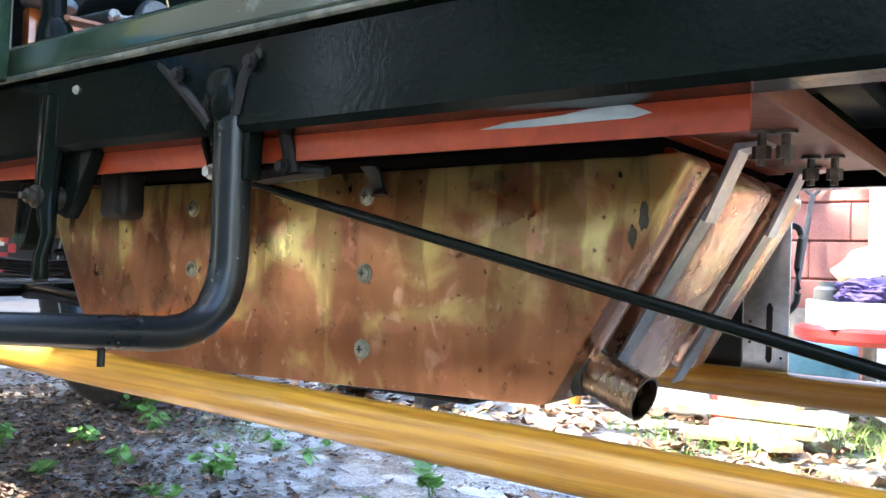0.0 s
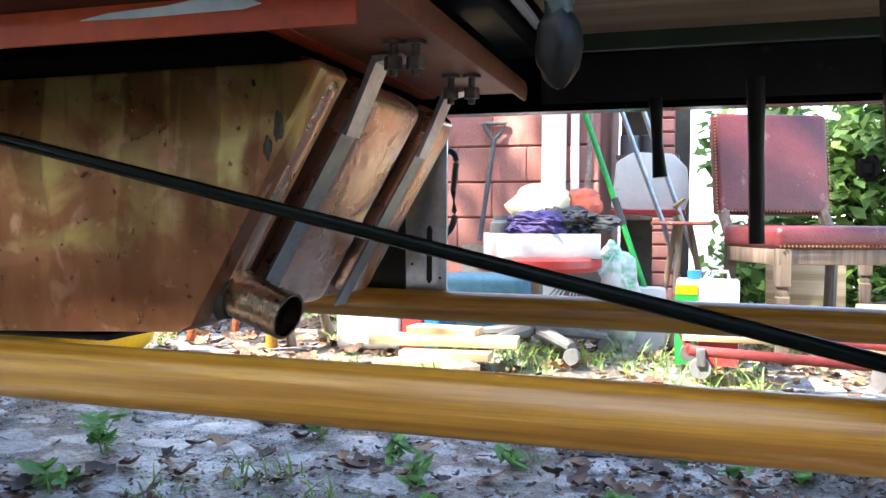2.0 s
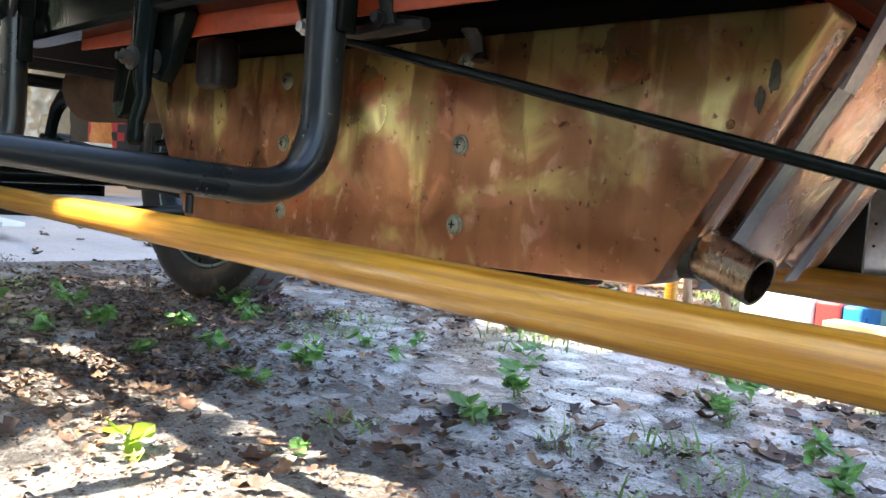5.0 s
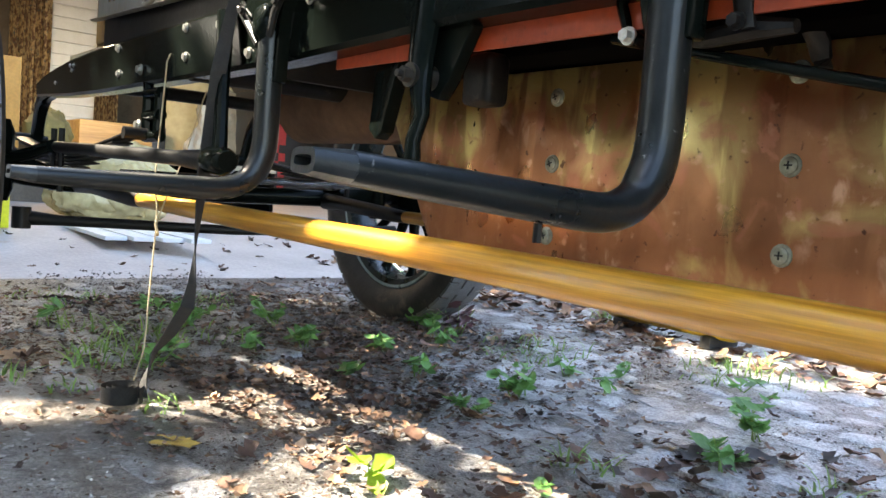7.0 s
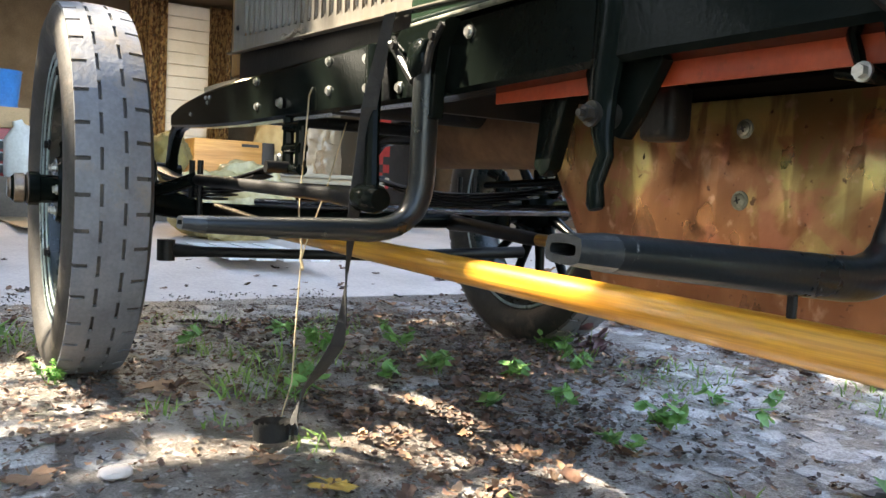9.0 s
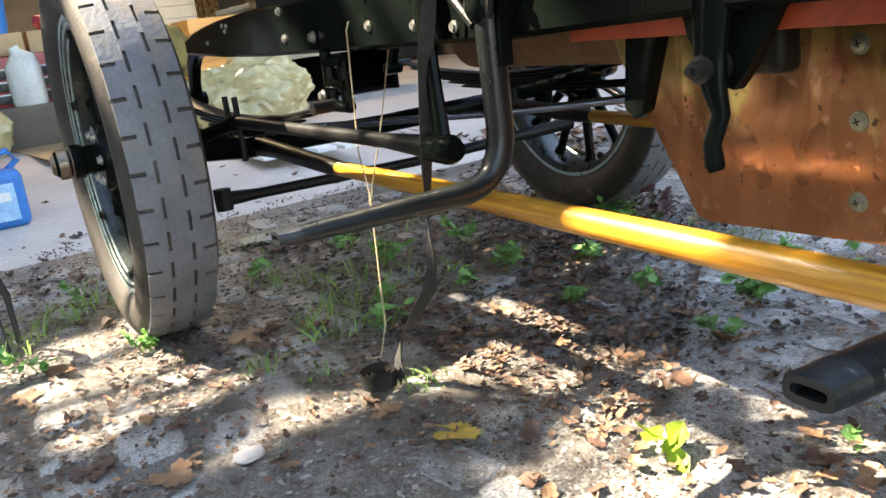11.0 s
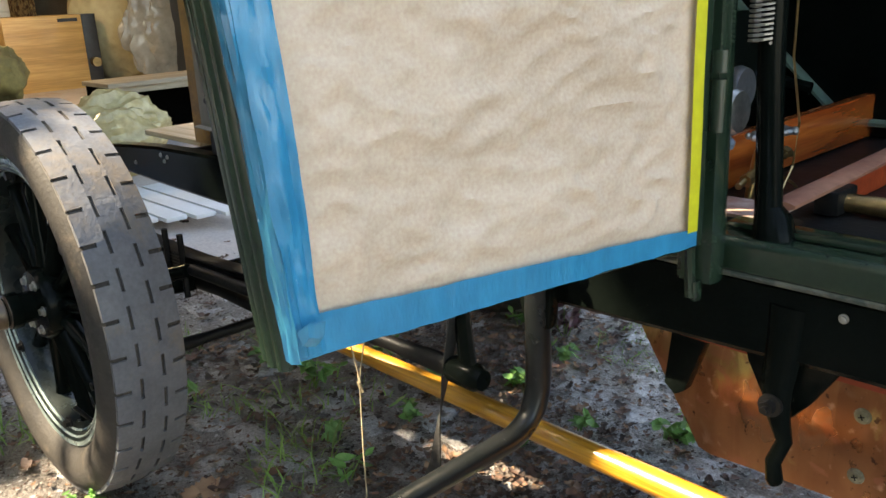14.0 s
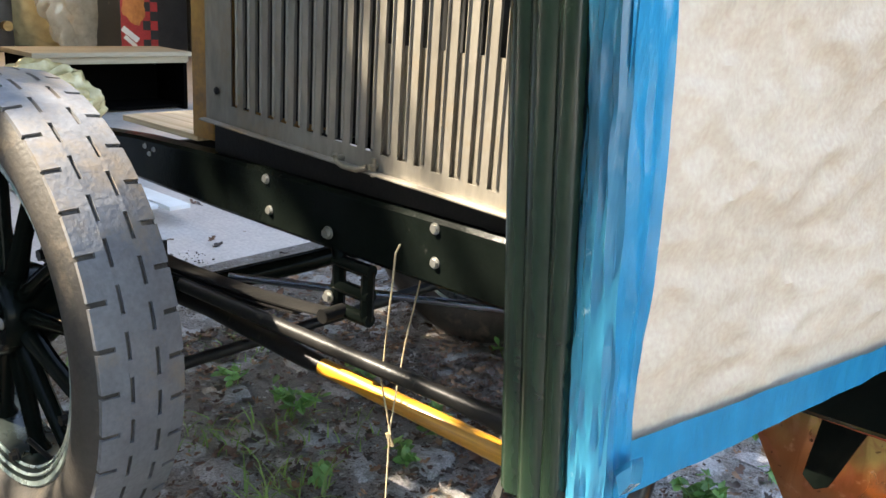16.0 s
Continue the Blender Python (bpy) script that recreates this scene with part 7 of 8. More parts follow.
CURT = mat("patterned_curtain", (0.62, 0.46, 0.24), (0.17, 0.09, 0.05), 0.85, 0, 22, 0.2, 60, spread=0.10, stretch=(1, 1, 0.7), dirt=(0.05, 0.20, 0.22), dirt_amount=0.2, dirt_scale=26)
for y0, y1 in ((2.04, 2.50), (3.04, 3.32)):
    bm = B()
    prev = None
    for k in range(41):
        y = y0 + (y1 - y0) * k / 40
        x = -11.25 + 0.035 * math.sin(k * 1.15) + 0.012 * math.sin(k * 2.9)
        a, b = bm.verts.new((x, y, 0.83)), bm.verts.new((x, y, 2.7))
        if prev:
            bm.faces.new((prev[0], a, b, prev[1]))
        prev = (a, b)
    bmesh.ops.solidify(bm, geom=list(bm.faces), thickness=0.004)
    thing("curtain", bm, CURT, "patterned ochre and green curtain hanging in folds", "curtain", "garage curtains")

# ---- black leaf scoop rake and dead leaf heap ----
lr = empty("leaf_scoop", (-2.45, -0.1, 0.0), "black plastic leaf rake standing on its tines", "rake")
arch = [(-2.47, 0.105, 0.015), (-2.46, 0.105, 0.14), (-2.45, 0.075, 0.25), (-2.445, 0.015, 0.345), (-2.44, -0.08, 0.405), (-2.44, -0.20, 0.43)]
part("rim", tube(B(), arch, [(0.007, 0.007), (0.008, 0.009), (0.009, 0.014), (0.010, 0.022), (0.010, 0.026), (0.010, 0.026)], 10), BLACK_PLASTIC, lr)
for k in range(9):
    y = 0.065 - k * 0.034
    top = 0.40 - max(0, (y + 0.08)) ** 1.6 * 2.4 if y > -0.08 else 0.40
    part("tine", tube(B(), [(-2.45, y, top), (-2.455, y + 0.004, 0.18), (-2.42, y + 0.012, 0.008)], (0.006, 0.004), 8), BLACK_PLASTIC, lr)
part("cross_bar", tube(B(), [(-2.448, 0.10, 0.175), (-2.448, -0.22, 0.15)], (0.006, 0.008), 8), BLACK_PLASTIC, lr)
part("blade_tip", box(B(), (-2.40, -0.22, 0.17), (-2.385, -0.10, 0.26), 0.004), STEEL, lr)


lr.matrix_basis = Matrix.Translation((0.0, -0.10, 0.0)) @ lr.matrix_basis


# ---- leaves, weeds, grass ----
rng = random.Random(7)


def leaf_shape(bm, at, size, yaw, curl, lobes=0, tilt=(0, 0), mi=0):
    """A leaf blade with a folded midrib and curled rim; lobes above 0 gives a pointed maple outline."""
    n = 5 + 2 * lobes
    m = Matrix.Translation(at) @ Euler((tilt[0], tilt[1], yaw)).to_matrix().to_4x4()
    pts = []
    for i in range(n + 1):
        t = i / n
        if lobes:
            w = 0.5 * math.sin(math.pi * min(1, t * 1.02)) ** 0.6 * (1.0 if i % 2 else 0.55)
        else:
            w = 0.23 * math.sin(math.pi * t ** 0.8) ** 0.9 * (1 + 0.25 * rng.uniform(-1, 1))
        pts.append((t - 0.5, max(w, 0.012)))
    mid, lf, rt = [], [], []
    for t, w in pts:
        zc = curl * (t * t * 1.4)
        mid.append(bm.verts.new(m @ Vector((t * size, 0, (zc - 0.02) * size))))
        lf.append(bm.verts.new(m @ Vector((t * size, w * size, (zc + curl * w * 1.1 * rng.uniform(0.5, 1.3)) * size))))
        rt.append(bm.verts.new(m @ Vector((t * size, -w * size, (zc + curl * w * 1.1 * rng.uniform(0.2, 1.3)) * size))))
    for a, b in zip(range(n), range(1, n + 1)):
        for q in ((mid[a], mid[b], lf[b], lf[a]), (mid[b], mid[a], rt[a], rt[b])):
            f = bm.faces.new(q)
            f.material_index = mi
            f.smooth = True
    return bm


def lobed_leaf(bm, at, size, yaw, curl):
    """A five-pointed fallen leaf with a short stalk, folded a little along its veins."""
    m = Matrix.Translation(at) @ Euler((rng.uniform(-0.12, 0.12), rng.uniform(-0.12, 0.12), yaw)).to_matrix().to_4x4()
    c = bm.verts.new(m @ Vector((-0.08 * size, 0, 0)))
    ring, mid = [], []
    n = 30
    for i in range(n):
        a = -2.75 + 5.5 * i / (n - 1)
        lobe = abs(math.cos(a * 1.45))
        r = (0.31 + 0.19 * lobe ** 1.3) * (1.0 - 0.08 * abs(a)) * (1.12 if i % 2 else 0.92) * rng.uniform(0.94, 1.06)
        z = curl * (0.06 + r * r * 0.9 * rng.uniform(0.3, 1.2)) - 0.05 * lobe
        ring.append(bm.verts.new(m @ Vector((r * size * math.cos(a), r * size * math.sin(a), z * size))))
        mid.append(bm.verts.new(m @ Vector((r * 0.5 * size * math.cos(a), r * 0.5 * size * math.sin(a), (z * 0.25 + 0.02 * (1 - lobe)) * size))))
    for i in range(n - 1):
        bm.faces.new((c, mid[i], mid[i + 1]))
        bm.faces.new((mid[i], ring[i], ring[i + 1], mid[i + 1]))
    tube(bm, [m @ Vector((-0.08 * size, 0, 0.004)), m @ Vector((-0.3 * size, 0.02 * size, 0.006)), m @ Vector((-0.5 * size, 0.08 * size, 0.002))], 0.0012, 5)
    return bm


def litter(count, area, sizes, keep, seed, mats, name, label):
    rng.seed(seed)
    verts, faces, idx = [], [], []
    made = 0
    while made < count:
        x, y = rng.uniform(area[0], area[1]), rng.uniform(area[2], area[3])
        if rng.random() > keep(x, y):
            continue
        s, yaw = rng.uniform(*sizes), rng.uniform(0, 6.28)
        curl = rng.uniform(0.1, 0.9)
        z = ground_z(x, y) + 0.004 + rng.uniform(0, 0.006)
        ca, sa = math.cos(yaw), math.sin(yaw)
        tx, ty = rng.uniform(-0.35, 0.35), rng.uniform(-0.35, 0.35)
        base = len(verts)
        n = 6 if s > 0.02 else 3
        k = rng.randrange(len(mats))
        bow = rng.uniform(-0.25, 0.25)
        for i in range(n + 1):
            t = i / n - 0.5
            w = (0.36 * math.sin(math.pi * (i + 0.12) / (n + 0.24)) ** 0.75) * rng.uniform(0.75, 1.2) * (1.0 if i % 2 else 0.62)
            off = bow * (0.25 - t * t)
            for v in (off - w * rng.uniform(0.75, 1.2), off, off + w * rng.uniform(0.6, 1.2)):
                zz = curl * (t * t * 1.1 + abs(v) * 0.9 * rng.uniform(0.1, 1.5)) + tx * t + ty * v + rng.uniform(-0.05, 0.05)
                verts.append((x + s * (t * ca - v * sa), y + s * (t * sa + v * ca), z + s * max(zz, -0.05)))
        for i in range(n):
            for j in (0, 1):
                a = base + i * 3 + j
                faces.append((a, a + 1, a + 4, a + 3))
                idx.append(k)
        made += 1
    me = bpy.data.meshes.new(name)
    me.from_pydata(verts, [], faces)
    for m in mats:
        me.materials.append(m)
    me.polygons.foreach_set("material_index", idx)
    me.shade_smooth()
    ob = new(name, me)
    return tagged(ob, label, "leaves", kind="stuff")


def patchy(x, y):
    return max(0.05, min(1.0, 0.42 + 1.2 * noise.noise((x * 1.4, y * 1.4, 5.0)) + (0.35 if x < -1.3 and y < 0.7 else 0.0))) * (0.25 if x < -3.2 else 1)


litter(15000, (-3.3, 1.6, -0.9, 2.3), (0.006, 0.024), patchy, 11, [DARK_CRUMB, LEAF_BROWN, LEAF_BROWN, LEAF_TAN], "leaf_litter", "small broken brown leaves over the cobbles")
litter(620, (-3.2, 1.5, -0.8, 2.5), (0.028, 0.062), lambda x, y: patchy(x, y) * (0.45 if y < 0.9 and x < -0.7 else 0.9), 12, [LEAF_BROWN, LEAF_BROWN, LEAF_BROWN, LEAF_TAN], "fallen_leaves", "curled dead brown leaves on the ground")
litter(420, (-0.95, 1.3, 0.75, 2.35), (0.022, 0.07), lambda x, y: max(0.03, min(1.0, 0.35 + 1.5 * noise.noise((x * 2.6, y * 2.6, 12.0)))), 19, [DARK_CRUMB, LEAF_BROWN, LEAF_BROWN, LEAF_TAN], "crumpled_leaves", "drifts of crumpled dead leaves on the damp cobbles")
litter(3600, (-4.0, 2.4, 2.2, 4.7), (0.03, 0.085), lambda x, y: 0.9, 13, [LEAF_TAN, LEAF_TAN, LEAF_BROWN], "dry_leaves", "dry tan leaves under the red wall")
litter(260, (-2.75, -1.95, -0.75, -0.12), (0.06, 0.11), lambda x, y: 1.0 if y < -0.18 + 0.2 * (x + 2.4) else 0.1, 14, [LEAF_BROWN, LEAF_BROWN, LEAF_TAN], "leaf_heap", "heap of large dead leaves raked together")

litter(4500, (-3.2, 1.2, -0.7, 2.4), (0.003, 0.009), lambda x, y: 1.0, 15, [GRIT, GRIT, STONE_CHIP], "grit", "loose grit and stone chips on the soil")
def crumbs(count, area, sizes, seed, mats, name, label):
    """Loose lumps of earth and stone lying half sunk."""
    r = random.Random(seed)
    verts, faces, idx = [], [], []
    dirs = [(1, 0, 0), (0, 1, 0), (-1, 0, 0), (0, -1, 0), (0, 0, 1), (0, 0, -1)]
    for _ in range(count):
        x, y = r.uniform(area[0], area[1]), r.uniform(area[2], area[3])
        if noise.noise((x * 2.3, y * 2.3, 8.0)) + 0.7 * noise.noise((x * 8, y * 8, 3.0)) < r.uniform(-0.25, 0.45):
            continue
        s, k, base, a = r.uniform(*sizes) ** 1.0, r.randrange(len(mats)), len(verts), r.uniform(0, 6.28)
        z = ground_z(x, y) + s * 0.1 + (0.008 if x < -3.4 else 0.0)
        for d in dirs:
            q = [c * s * r.uniform(0.5, 1.3) for c in d]
            verts.append((x + q[0] * math.cos(a) - q[1] * math.sin(a), y + q[0] * math.sin(a) + q[1] * math.cos(a), z + q[2] * 0.6))
        for i in range(4):
            faces += [(base + i, base + (i + 1) % 4, base + 4), (base + (i + 1) % 4, base + i, base + 5)]
            idx += [k, k]
    me = bpy.data.meshes.new(name)
    me.from_pydata(verts, [], faces)
    for m in mats:
        me.materials.append(m)
    me.polygons.foreach_set("material_index", idx)
    return tagged(new(name, me), label, "crumbs", kind="stuff")


crumbs(60000, (-2.9, 0.9, -0.5, 2.0), (0.0010, 0.0048), 51, [soil, DARK_CRUMB, DARK_CRUMB, LEAF_BROWN, GRIT], "earth_crumbs", "loose earth crumbs and chips between the cobbles")
crumbs(9000, (-3.7, -2.9, -0.9, 1.5), (0.0015, 0.0075), 53, [DARK_CRUMB, DARK_CRUMB, GRIT, soil], "ramp_grit", "dark grit swept along the foot of the concrete ramp")
litter(110, (-4.6, -3.0, -0.8, 3.4), (0.02, 0.06), lambda x, y: 0.8, 57, [DARK_CRUMB, LEAF_BROWN], "ramp_leaves", "a few dead leaves on the concrete ramp")
singles = ((-1.347, 0.558, 0.085, 0.4, LEAF_YELLOW, "yellow fallen leaf lying on the soil", 2), (-2.06, 0.445, 0.10, 2.2, LEAF_TAN, "orange-brown curled leaf beside the tyre", 2), (-1.50, 0.505, 0.065, 1.1, LEAF_TAN, "tan lobed leaf by the coiled strap", 2),
           (-1.55, 0.15, 0.09, 0.2, LEAF_TAN, "pale brown lobed leaf on the cobbles", 2), (-1.46, 0.30, 0.05, 1.8, LEAF_TAN, "small tan dry leaf on soil", 0), (-0.42, 1.26, 0.10, 0.8, LEAF_BROWN, "large dark brown curled leaf", 2), (-0.56, 1.16, 0.085, 2.6, LEAF_TAN, "tan crumpled leaf on the stones", 2),
           (-2.19, 0.06, 0.11, 0.7, LEAF_TAN, "rust-brown leaf standing on edge in the sun", 0), (-2.10, -0.02, 0.08, 2.0, LEAF_TAN, "pale curled leaf in the sun", 2), (-1.66, 0.05, 0.07, 2.0, LEAF_BROWN, "brown lobed leaf lying on cobbles", 2), (-1.78, 0.16, 0.06, 0.2, LEAF_TAN, "small pale leaf lying on cobbles", 0))
for x, y, s, yaw, m, lab, lobes in singles:
    bm = B()
    if lobes:
        lobed_leaf(bm, (x, y, ground_z(x, y) + 0.008), s * 1.1, yaw, 0.35)
    else:
        leaf_shape(bm, (x, y, ground_z(x, y) + 0.010), s * 0.9, yaw, 0.3)
        bmesh.ops.solidify(bm, geom=list(bm.faces), thickness=0.0008)
    thing("fallen_leaf", bm, m, lab, "leaf", "single leaves")
thing("white_pebble", crumple(B(), (-1.515, 0.266, 0.010), (0.020, 0.026, 0.010), 2.7, 3, 0.25, 0.008), CONCRETE, "flat whitish pebble on the soil", "pebble")


litter(3200, (-2.9, -1.0, 0.70, 1.9), (0.010, 0.036), lambda x, y: (0.25 + 0.9 * max(0.0, noise.noise((x * 2.6, y * 2.6, 8.0)) + 0.15)) * (1.0 if x + 0.7 * (y - 0.8) < -1.15 else 0.05), 19, [DARK_CRUMB, LEAF_BROWN, DARK_CRUMB, LEAF_TAN], "damp_leaves", "damp brown leaves rotting on the cobbles")


def weed(x, y, h, leaves, seed, wide=0.5, m=None, size=0.032):
    """A low weed: short stems carrying paired oval leaves."""
    r = random.Random(seed)
    z = ground_z(x, y)
    e = empty("weed", (x, y, z), "small green weed growing between the cobbles", "weed", "weeds")
    bs, bl_ = B(), B()
    stems = max(2, min(5, leaves // 5))
    for s in range(stems):
        a, lean = r.uniform(0, 6.28), r.uniform(0.15, wide)
        tip = Vector((x + math.cos(a) * lean * h, y + math.sin(a) * lean * h, z + h * r.uniform(0.55, 1.0)))
        root = Vector((x + r.uniform(-0.012, 0.012), y + r.uniform(-0.012, 0.012), z - 0.004))
        tube(bs, [root, root.lerp(tip, 0.5) + Vector((0, 0, h * 0.08)), tip], [0.0018, 0.0014, 0.0008], 5)
        for k in range(max(2, leaves // stems)):
            t = r.uniform(0.35, 1.0)
            leaf_shape(bl_, root.lerp(tip, t) + Vector((r.uniform(-1, 1), r.uniform(-1, 1), 0)) * size * 0.35, size * r.uniform(0.6, 1.3), r.uniform(0, 6.28), 0.25, 0, (r.uniform(-0.7, 0.7), r.uniform(-0.7, 0.7)))
    part("stem", bs, GRASS, e)
    part("foliage", bl_, m or WEED, e)


weeds = ((-1.885, 1.51, 0.09, 16), (-1.40, 1.35, 0.055, 14), (-0.93, 1.55, 0.11, 22), (-0.874, 1.357, 0.05, 10), (-1.197, 1.933, 0.05, 8), (-0.356, 1.653, 0.06, 12), (-1.90, 1.30, 0.06, 22), (-1.68, 1.07, 0.05, 10), (-0.93, 0.97, 0.025, 4), (-2.19, 0.25, 0.075, 80), (-1.073, 0.758, 0.045, 10), (-2.32, 0.93, 0.08, 30), (-2.008, 1.148, 0.06, 16), (-2.31, 1.21, 0.085, 24), (-2.04, 1.59, 0.08, 14), (-1.33, 1.134, 0.05, 12), (-2.40, -0.02, 0.05, 8), (-2.25, 0.02, 0.06, 8), (-2.72, 0.18, 0.07, 10), (-0.20, 1.30, 0.05, 10), (-0.62, 2.0, 0.08, 14), (-1.50, 1.62, 0.05, 10), (-2.05, 0.80, 0.05, 12), (-1.318, 1.568, 0.04, 6), (-1.85, 0.70, 0.05, 10), (-0.55, 1.75, 0.06, 12), (0.05, 1.45, 0.05, 10), (0.25, 1.75, 0.06, 12), (-0.05, 2.05, 0.07, 14),
         (-2.07, 1.17, 0.05, 12), (-1.40, 1.36, 0.07, 16), (-2.55, 0.92, 0.07, 18), (-2.52, 0.63, 0.06, 14), (-1.45, 1.75, 0.05, 10), (-1.97, 1.00, 0.06, 14), (-1.02, 1.65, 0.06, 14), (-0.84, 1.30, 0.05, 10),
         (-0.15, 1.73, 0.05, 10), (0.17, 1.81, 0.05, 10), (-0.28, 1.52, 0.05, 10), (0.38, 1.74, 0.05, 10), (-2.17, 1.63, 0.06, 12), (-1.62, 1.22, 0.05, 12))
for i, (x, y, h, n) in enumerate(weeds):
    weed(x, y, h * (0.85 if i < 11 else 1.1), n if i != 10 else 6, i + 40, 1.25 if h < 0.06 else 0.95, LEAF_FRESH if i == 10 else None, {10: 0.055, 9: 0.020}.get(i, 0.046))


weed(-2.0, 1.66, 0.10, 26, 91, 0.9, mat("purple_weed_leaf", (0.20, 0.085, 0.11), (0.11, 0.075, 0.055), 0.4, 0, 30, 0.2, 140, vary=0.4, island=True), 0.050)


def blades(count, spots, seed, name, label):
    r = random.Random(seed)
    verts, faces = [], []
    for cx, cy, rad, h in spots:
        for k in range(int(count * rad * 10)):
            a, d = r.uniform(0, 6.28), rad * math.sqrt(r.random())
            x, y = cx + d * math.cos(a), cy + d * math.sin(a)
            z = ground_z(x, y) - 0.003
            hh, lean, b = h * r.uniform(0.35, 1.1), r.uniform(0.4, 1.7), r.uniform(0, 6.28)
            w = r.uniform(0.0011, 0.0024) * (1 + h * 4)
            sx, sy = -math.sin(b) * w, math.cos(b) * w
            base = len(verts)
            for t, ww in ((0, 1.0), (0.4, 0.9), (0.75, 0.6), (1.0, 0.05)):
                px, py, pz = x + math.cos(b) * lean * hh * t * t, y + math.sin(b) * lean * hh * t * t, z + hh * (t - 0.25 * lean * t * t)
                verts += [(px - sx * ww, py - sy * ww, pz), (px + sx * ww, py + sy * ww, pz)]
            for q in range(3):
                o = base + q * 2
                faces.append((o, o + 1, o + 3, o + 2))
    me = bpy.data.meshes.new(name)
    me.from_pydata(verts, [], faces)
    me.materials.append(GRASS)
    me.shade_smooth()
    return tagged(new(name, me), label, "grass", kind="stuff")


rng.seed(5)
tufts = [(-2.08, 0.72, 0.10, 0.08), (-2.5, 0.0, 0.10, 0.08), (-2.68, 0.25, 0.10, 0.09), (-2.3, 0.78, 0.10, 0.06), (-1.98, 0.62, 0.12, 0.07), (-2.44, 0.68, 0.10, 0.05), (-2.62, 0.13, 0.09, 0.08), (-1.85, 0.40, 0.05, 0.05), (-1.74, 0.50, 0.05, 0.04), (-1.55, 0.62, 0.05, 0.04), (-0.98, 1.12, 0.06, 0.05), (-2.2, 0.95, 0.13, 0.05), (-1.75, 1.75, 0.2, 0.06), (-1.3, 2.1, 0.2, 0.07), (-2.75, 1.1, 0.16, 0.06), (-2.9, 0.75, 0.16, 0.05)]
tufts += [(rng.uniform(-0.7, 0.9), rng.uniform(1.1, 2.3), rng.uniform(0.04, 0.10), rng.uniform(0.03, 0.06)) for _ in range(26)]
tufts += [(rng.uniform(-2.2, 1.8), rng.uniform(2.2, 4.4), rng.uniform(0.08, 0.22), rng.uniform(0.05, 0.12)) for _ in range(60)]
blades(42, tufts, 21, "grass", "tufts of thin green grass between stones and leaves")


# ---- hedge and trees ----
def leaf_cloud(clumps, per, size, seed, m=None):
    """Leaves as small folded quads gathered in clumps; clumps: (x, y, z, radius)."""
    r = random.Random(seed)
    verts, faces = [], []
    for cx, cy, cz, cr in clumps:
        for k in range(per):
            u = Vector((r.gauss(0, 1), r.gauss(0, 1), r.gauss(0, 1))).normalized() * cr * r.random() ** 0.45
            p = Vector((cx, cy, cz)) + u
            s = size * r.uniform(0.6, 1.3)
            q = Euler((r.uniform(-0.9, 0.9), r.uniform(-0.9, 0.9), r.uniform(0, 6.28))).to_matrix()
            base = len(verts)
            for c in ((-0.5, 0, 0.0), (-0.1, 0.30, 0.06), (0.5, 0, -0.05), (-0.1, -0.30, 0.06), (0.15, 0.0, 0.0)):
                verts.append(tuple(p + q @ (Vector(c) * s)))
            faces += [(base, base + 4, base + 1), (base + 4, base + 2, base + 1), (base, base + 3, base + 4), (base + 4, base + 3, base + 2)]
    me = bpy.data.meshes.new("foliage")
    me.from_pydata(verts, [], faces)
    me.materials.append(m or HEDGE)
    me.shade_smooth()
    return me


def tree(x, y, trunk_h, crown, seed, label, name="tree", size=0.12, per=60, trunk_r=0.16, m=None):
    r = random.Random(seed)
    e = empty(name, (x, y, -0.1), label, name)
    bm = tube(B(), [(x, y, -0.25), (x + 0.02, y, 0.3), (x + 0.1, y - 0.05, trunk_h * 0.6), (x + 0.05, y + 0.1, trunk_h)], [trunk_r * 1.35, trunk_r, trunk_r * 0.8, trunk_r * 0.5], 12)
    for cx, cy, cz, cr in crown[::5]:
        a = Vector((x + 0.06, y, trunk_h * r.uniform(0.55, 0.95)))
        b = Vector((cx, cy, cz))
        tube(bm, [a, a.lerp(b, 0.5) + Vector((0, 0, 0.15)), b], [trunk_r * 0.35, trunk_r * 0.2, 0.012], 6)
    part("trunk", bm, BARK, e)
    ob = new("crown", leaf_cloud(crown, per, size, seed, m))
    ob.parent, ob.matrix_parent_inverse = e, THING[e]
    return e


rng.seed(3)
hedge_clumps = [(rng.uniform(0.35, 4.2), rng.uniform(5.2, 6.6), rng.uniform(-0.1, 1.15), rng.uniform(0.16, 0.28)) for _ in range(230)]
tree(2.2, 6.2, 0.9, hedge_clumps, 31, "dense leafy green shrub in bright light behind the yard", "shrub", 0.10, 130, 0.05, BACKLIT)
rng.seed(9)
crown = []
# openings in the crown, each placed to throw a sun fleck on the yard
gaps = ((-1.57, 0.84, 0.17), (-1.40, 0.86, 0.12), (-1.13, 0.67, 0.15), (-0.95, 0.93, 0.33), (-2.12, 0.17, 0.20), (-1.66, 0.93, 0.12), (-0.60, 0.45, 0.14), (-2.32, 0.02, 0.14), (-3.70, 1.90, 0.26), (-3.35, 2.35, 0.16))
while len(crown) < 400:
    cx, cy, cz = rng.uniform(-9.5, -1.2), rng.uniform(-8.0, -0.6), rng.uniform(4.2, 6.0)
    cr = rng.uniform(0.20, 0.46)
    sx, sy = cx + 0.623 * cz, cy + 0.561 * cz
    if any((sx - gx_) ** 2 + (sy - gy_) ** 2 < (gr + cr + 0.03) ** 2 for gx_, gy_, gr in gaps):
        continue
    crown.append((cx, cy, cz, cr))
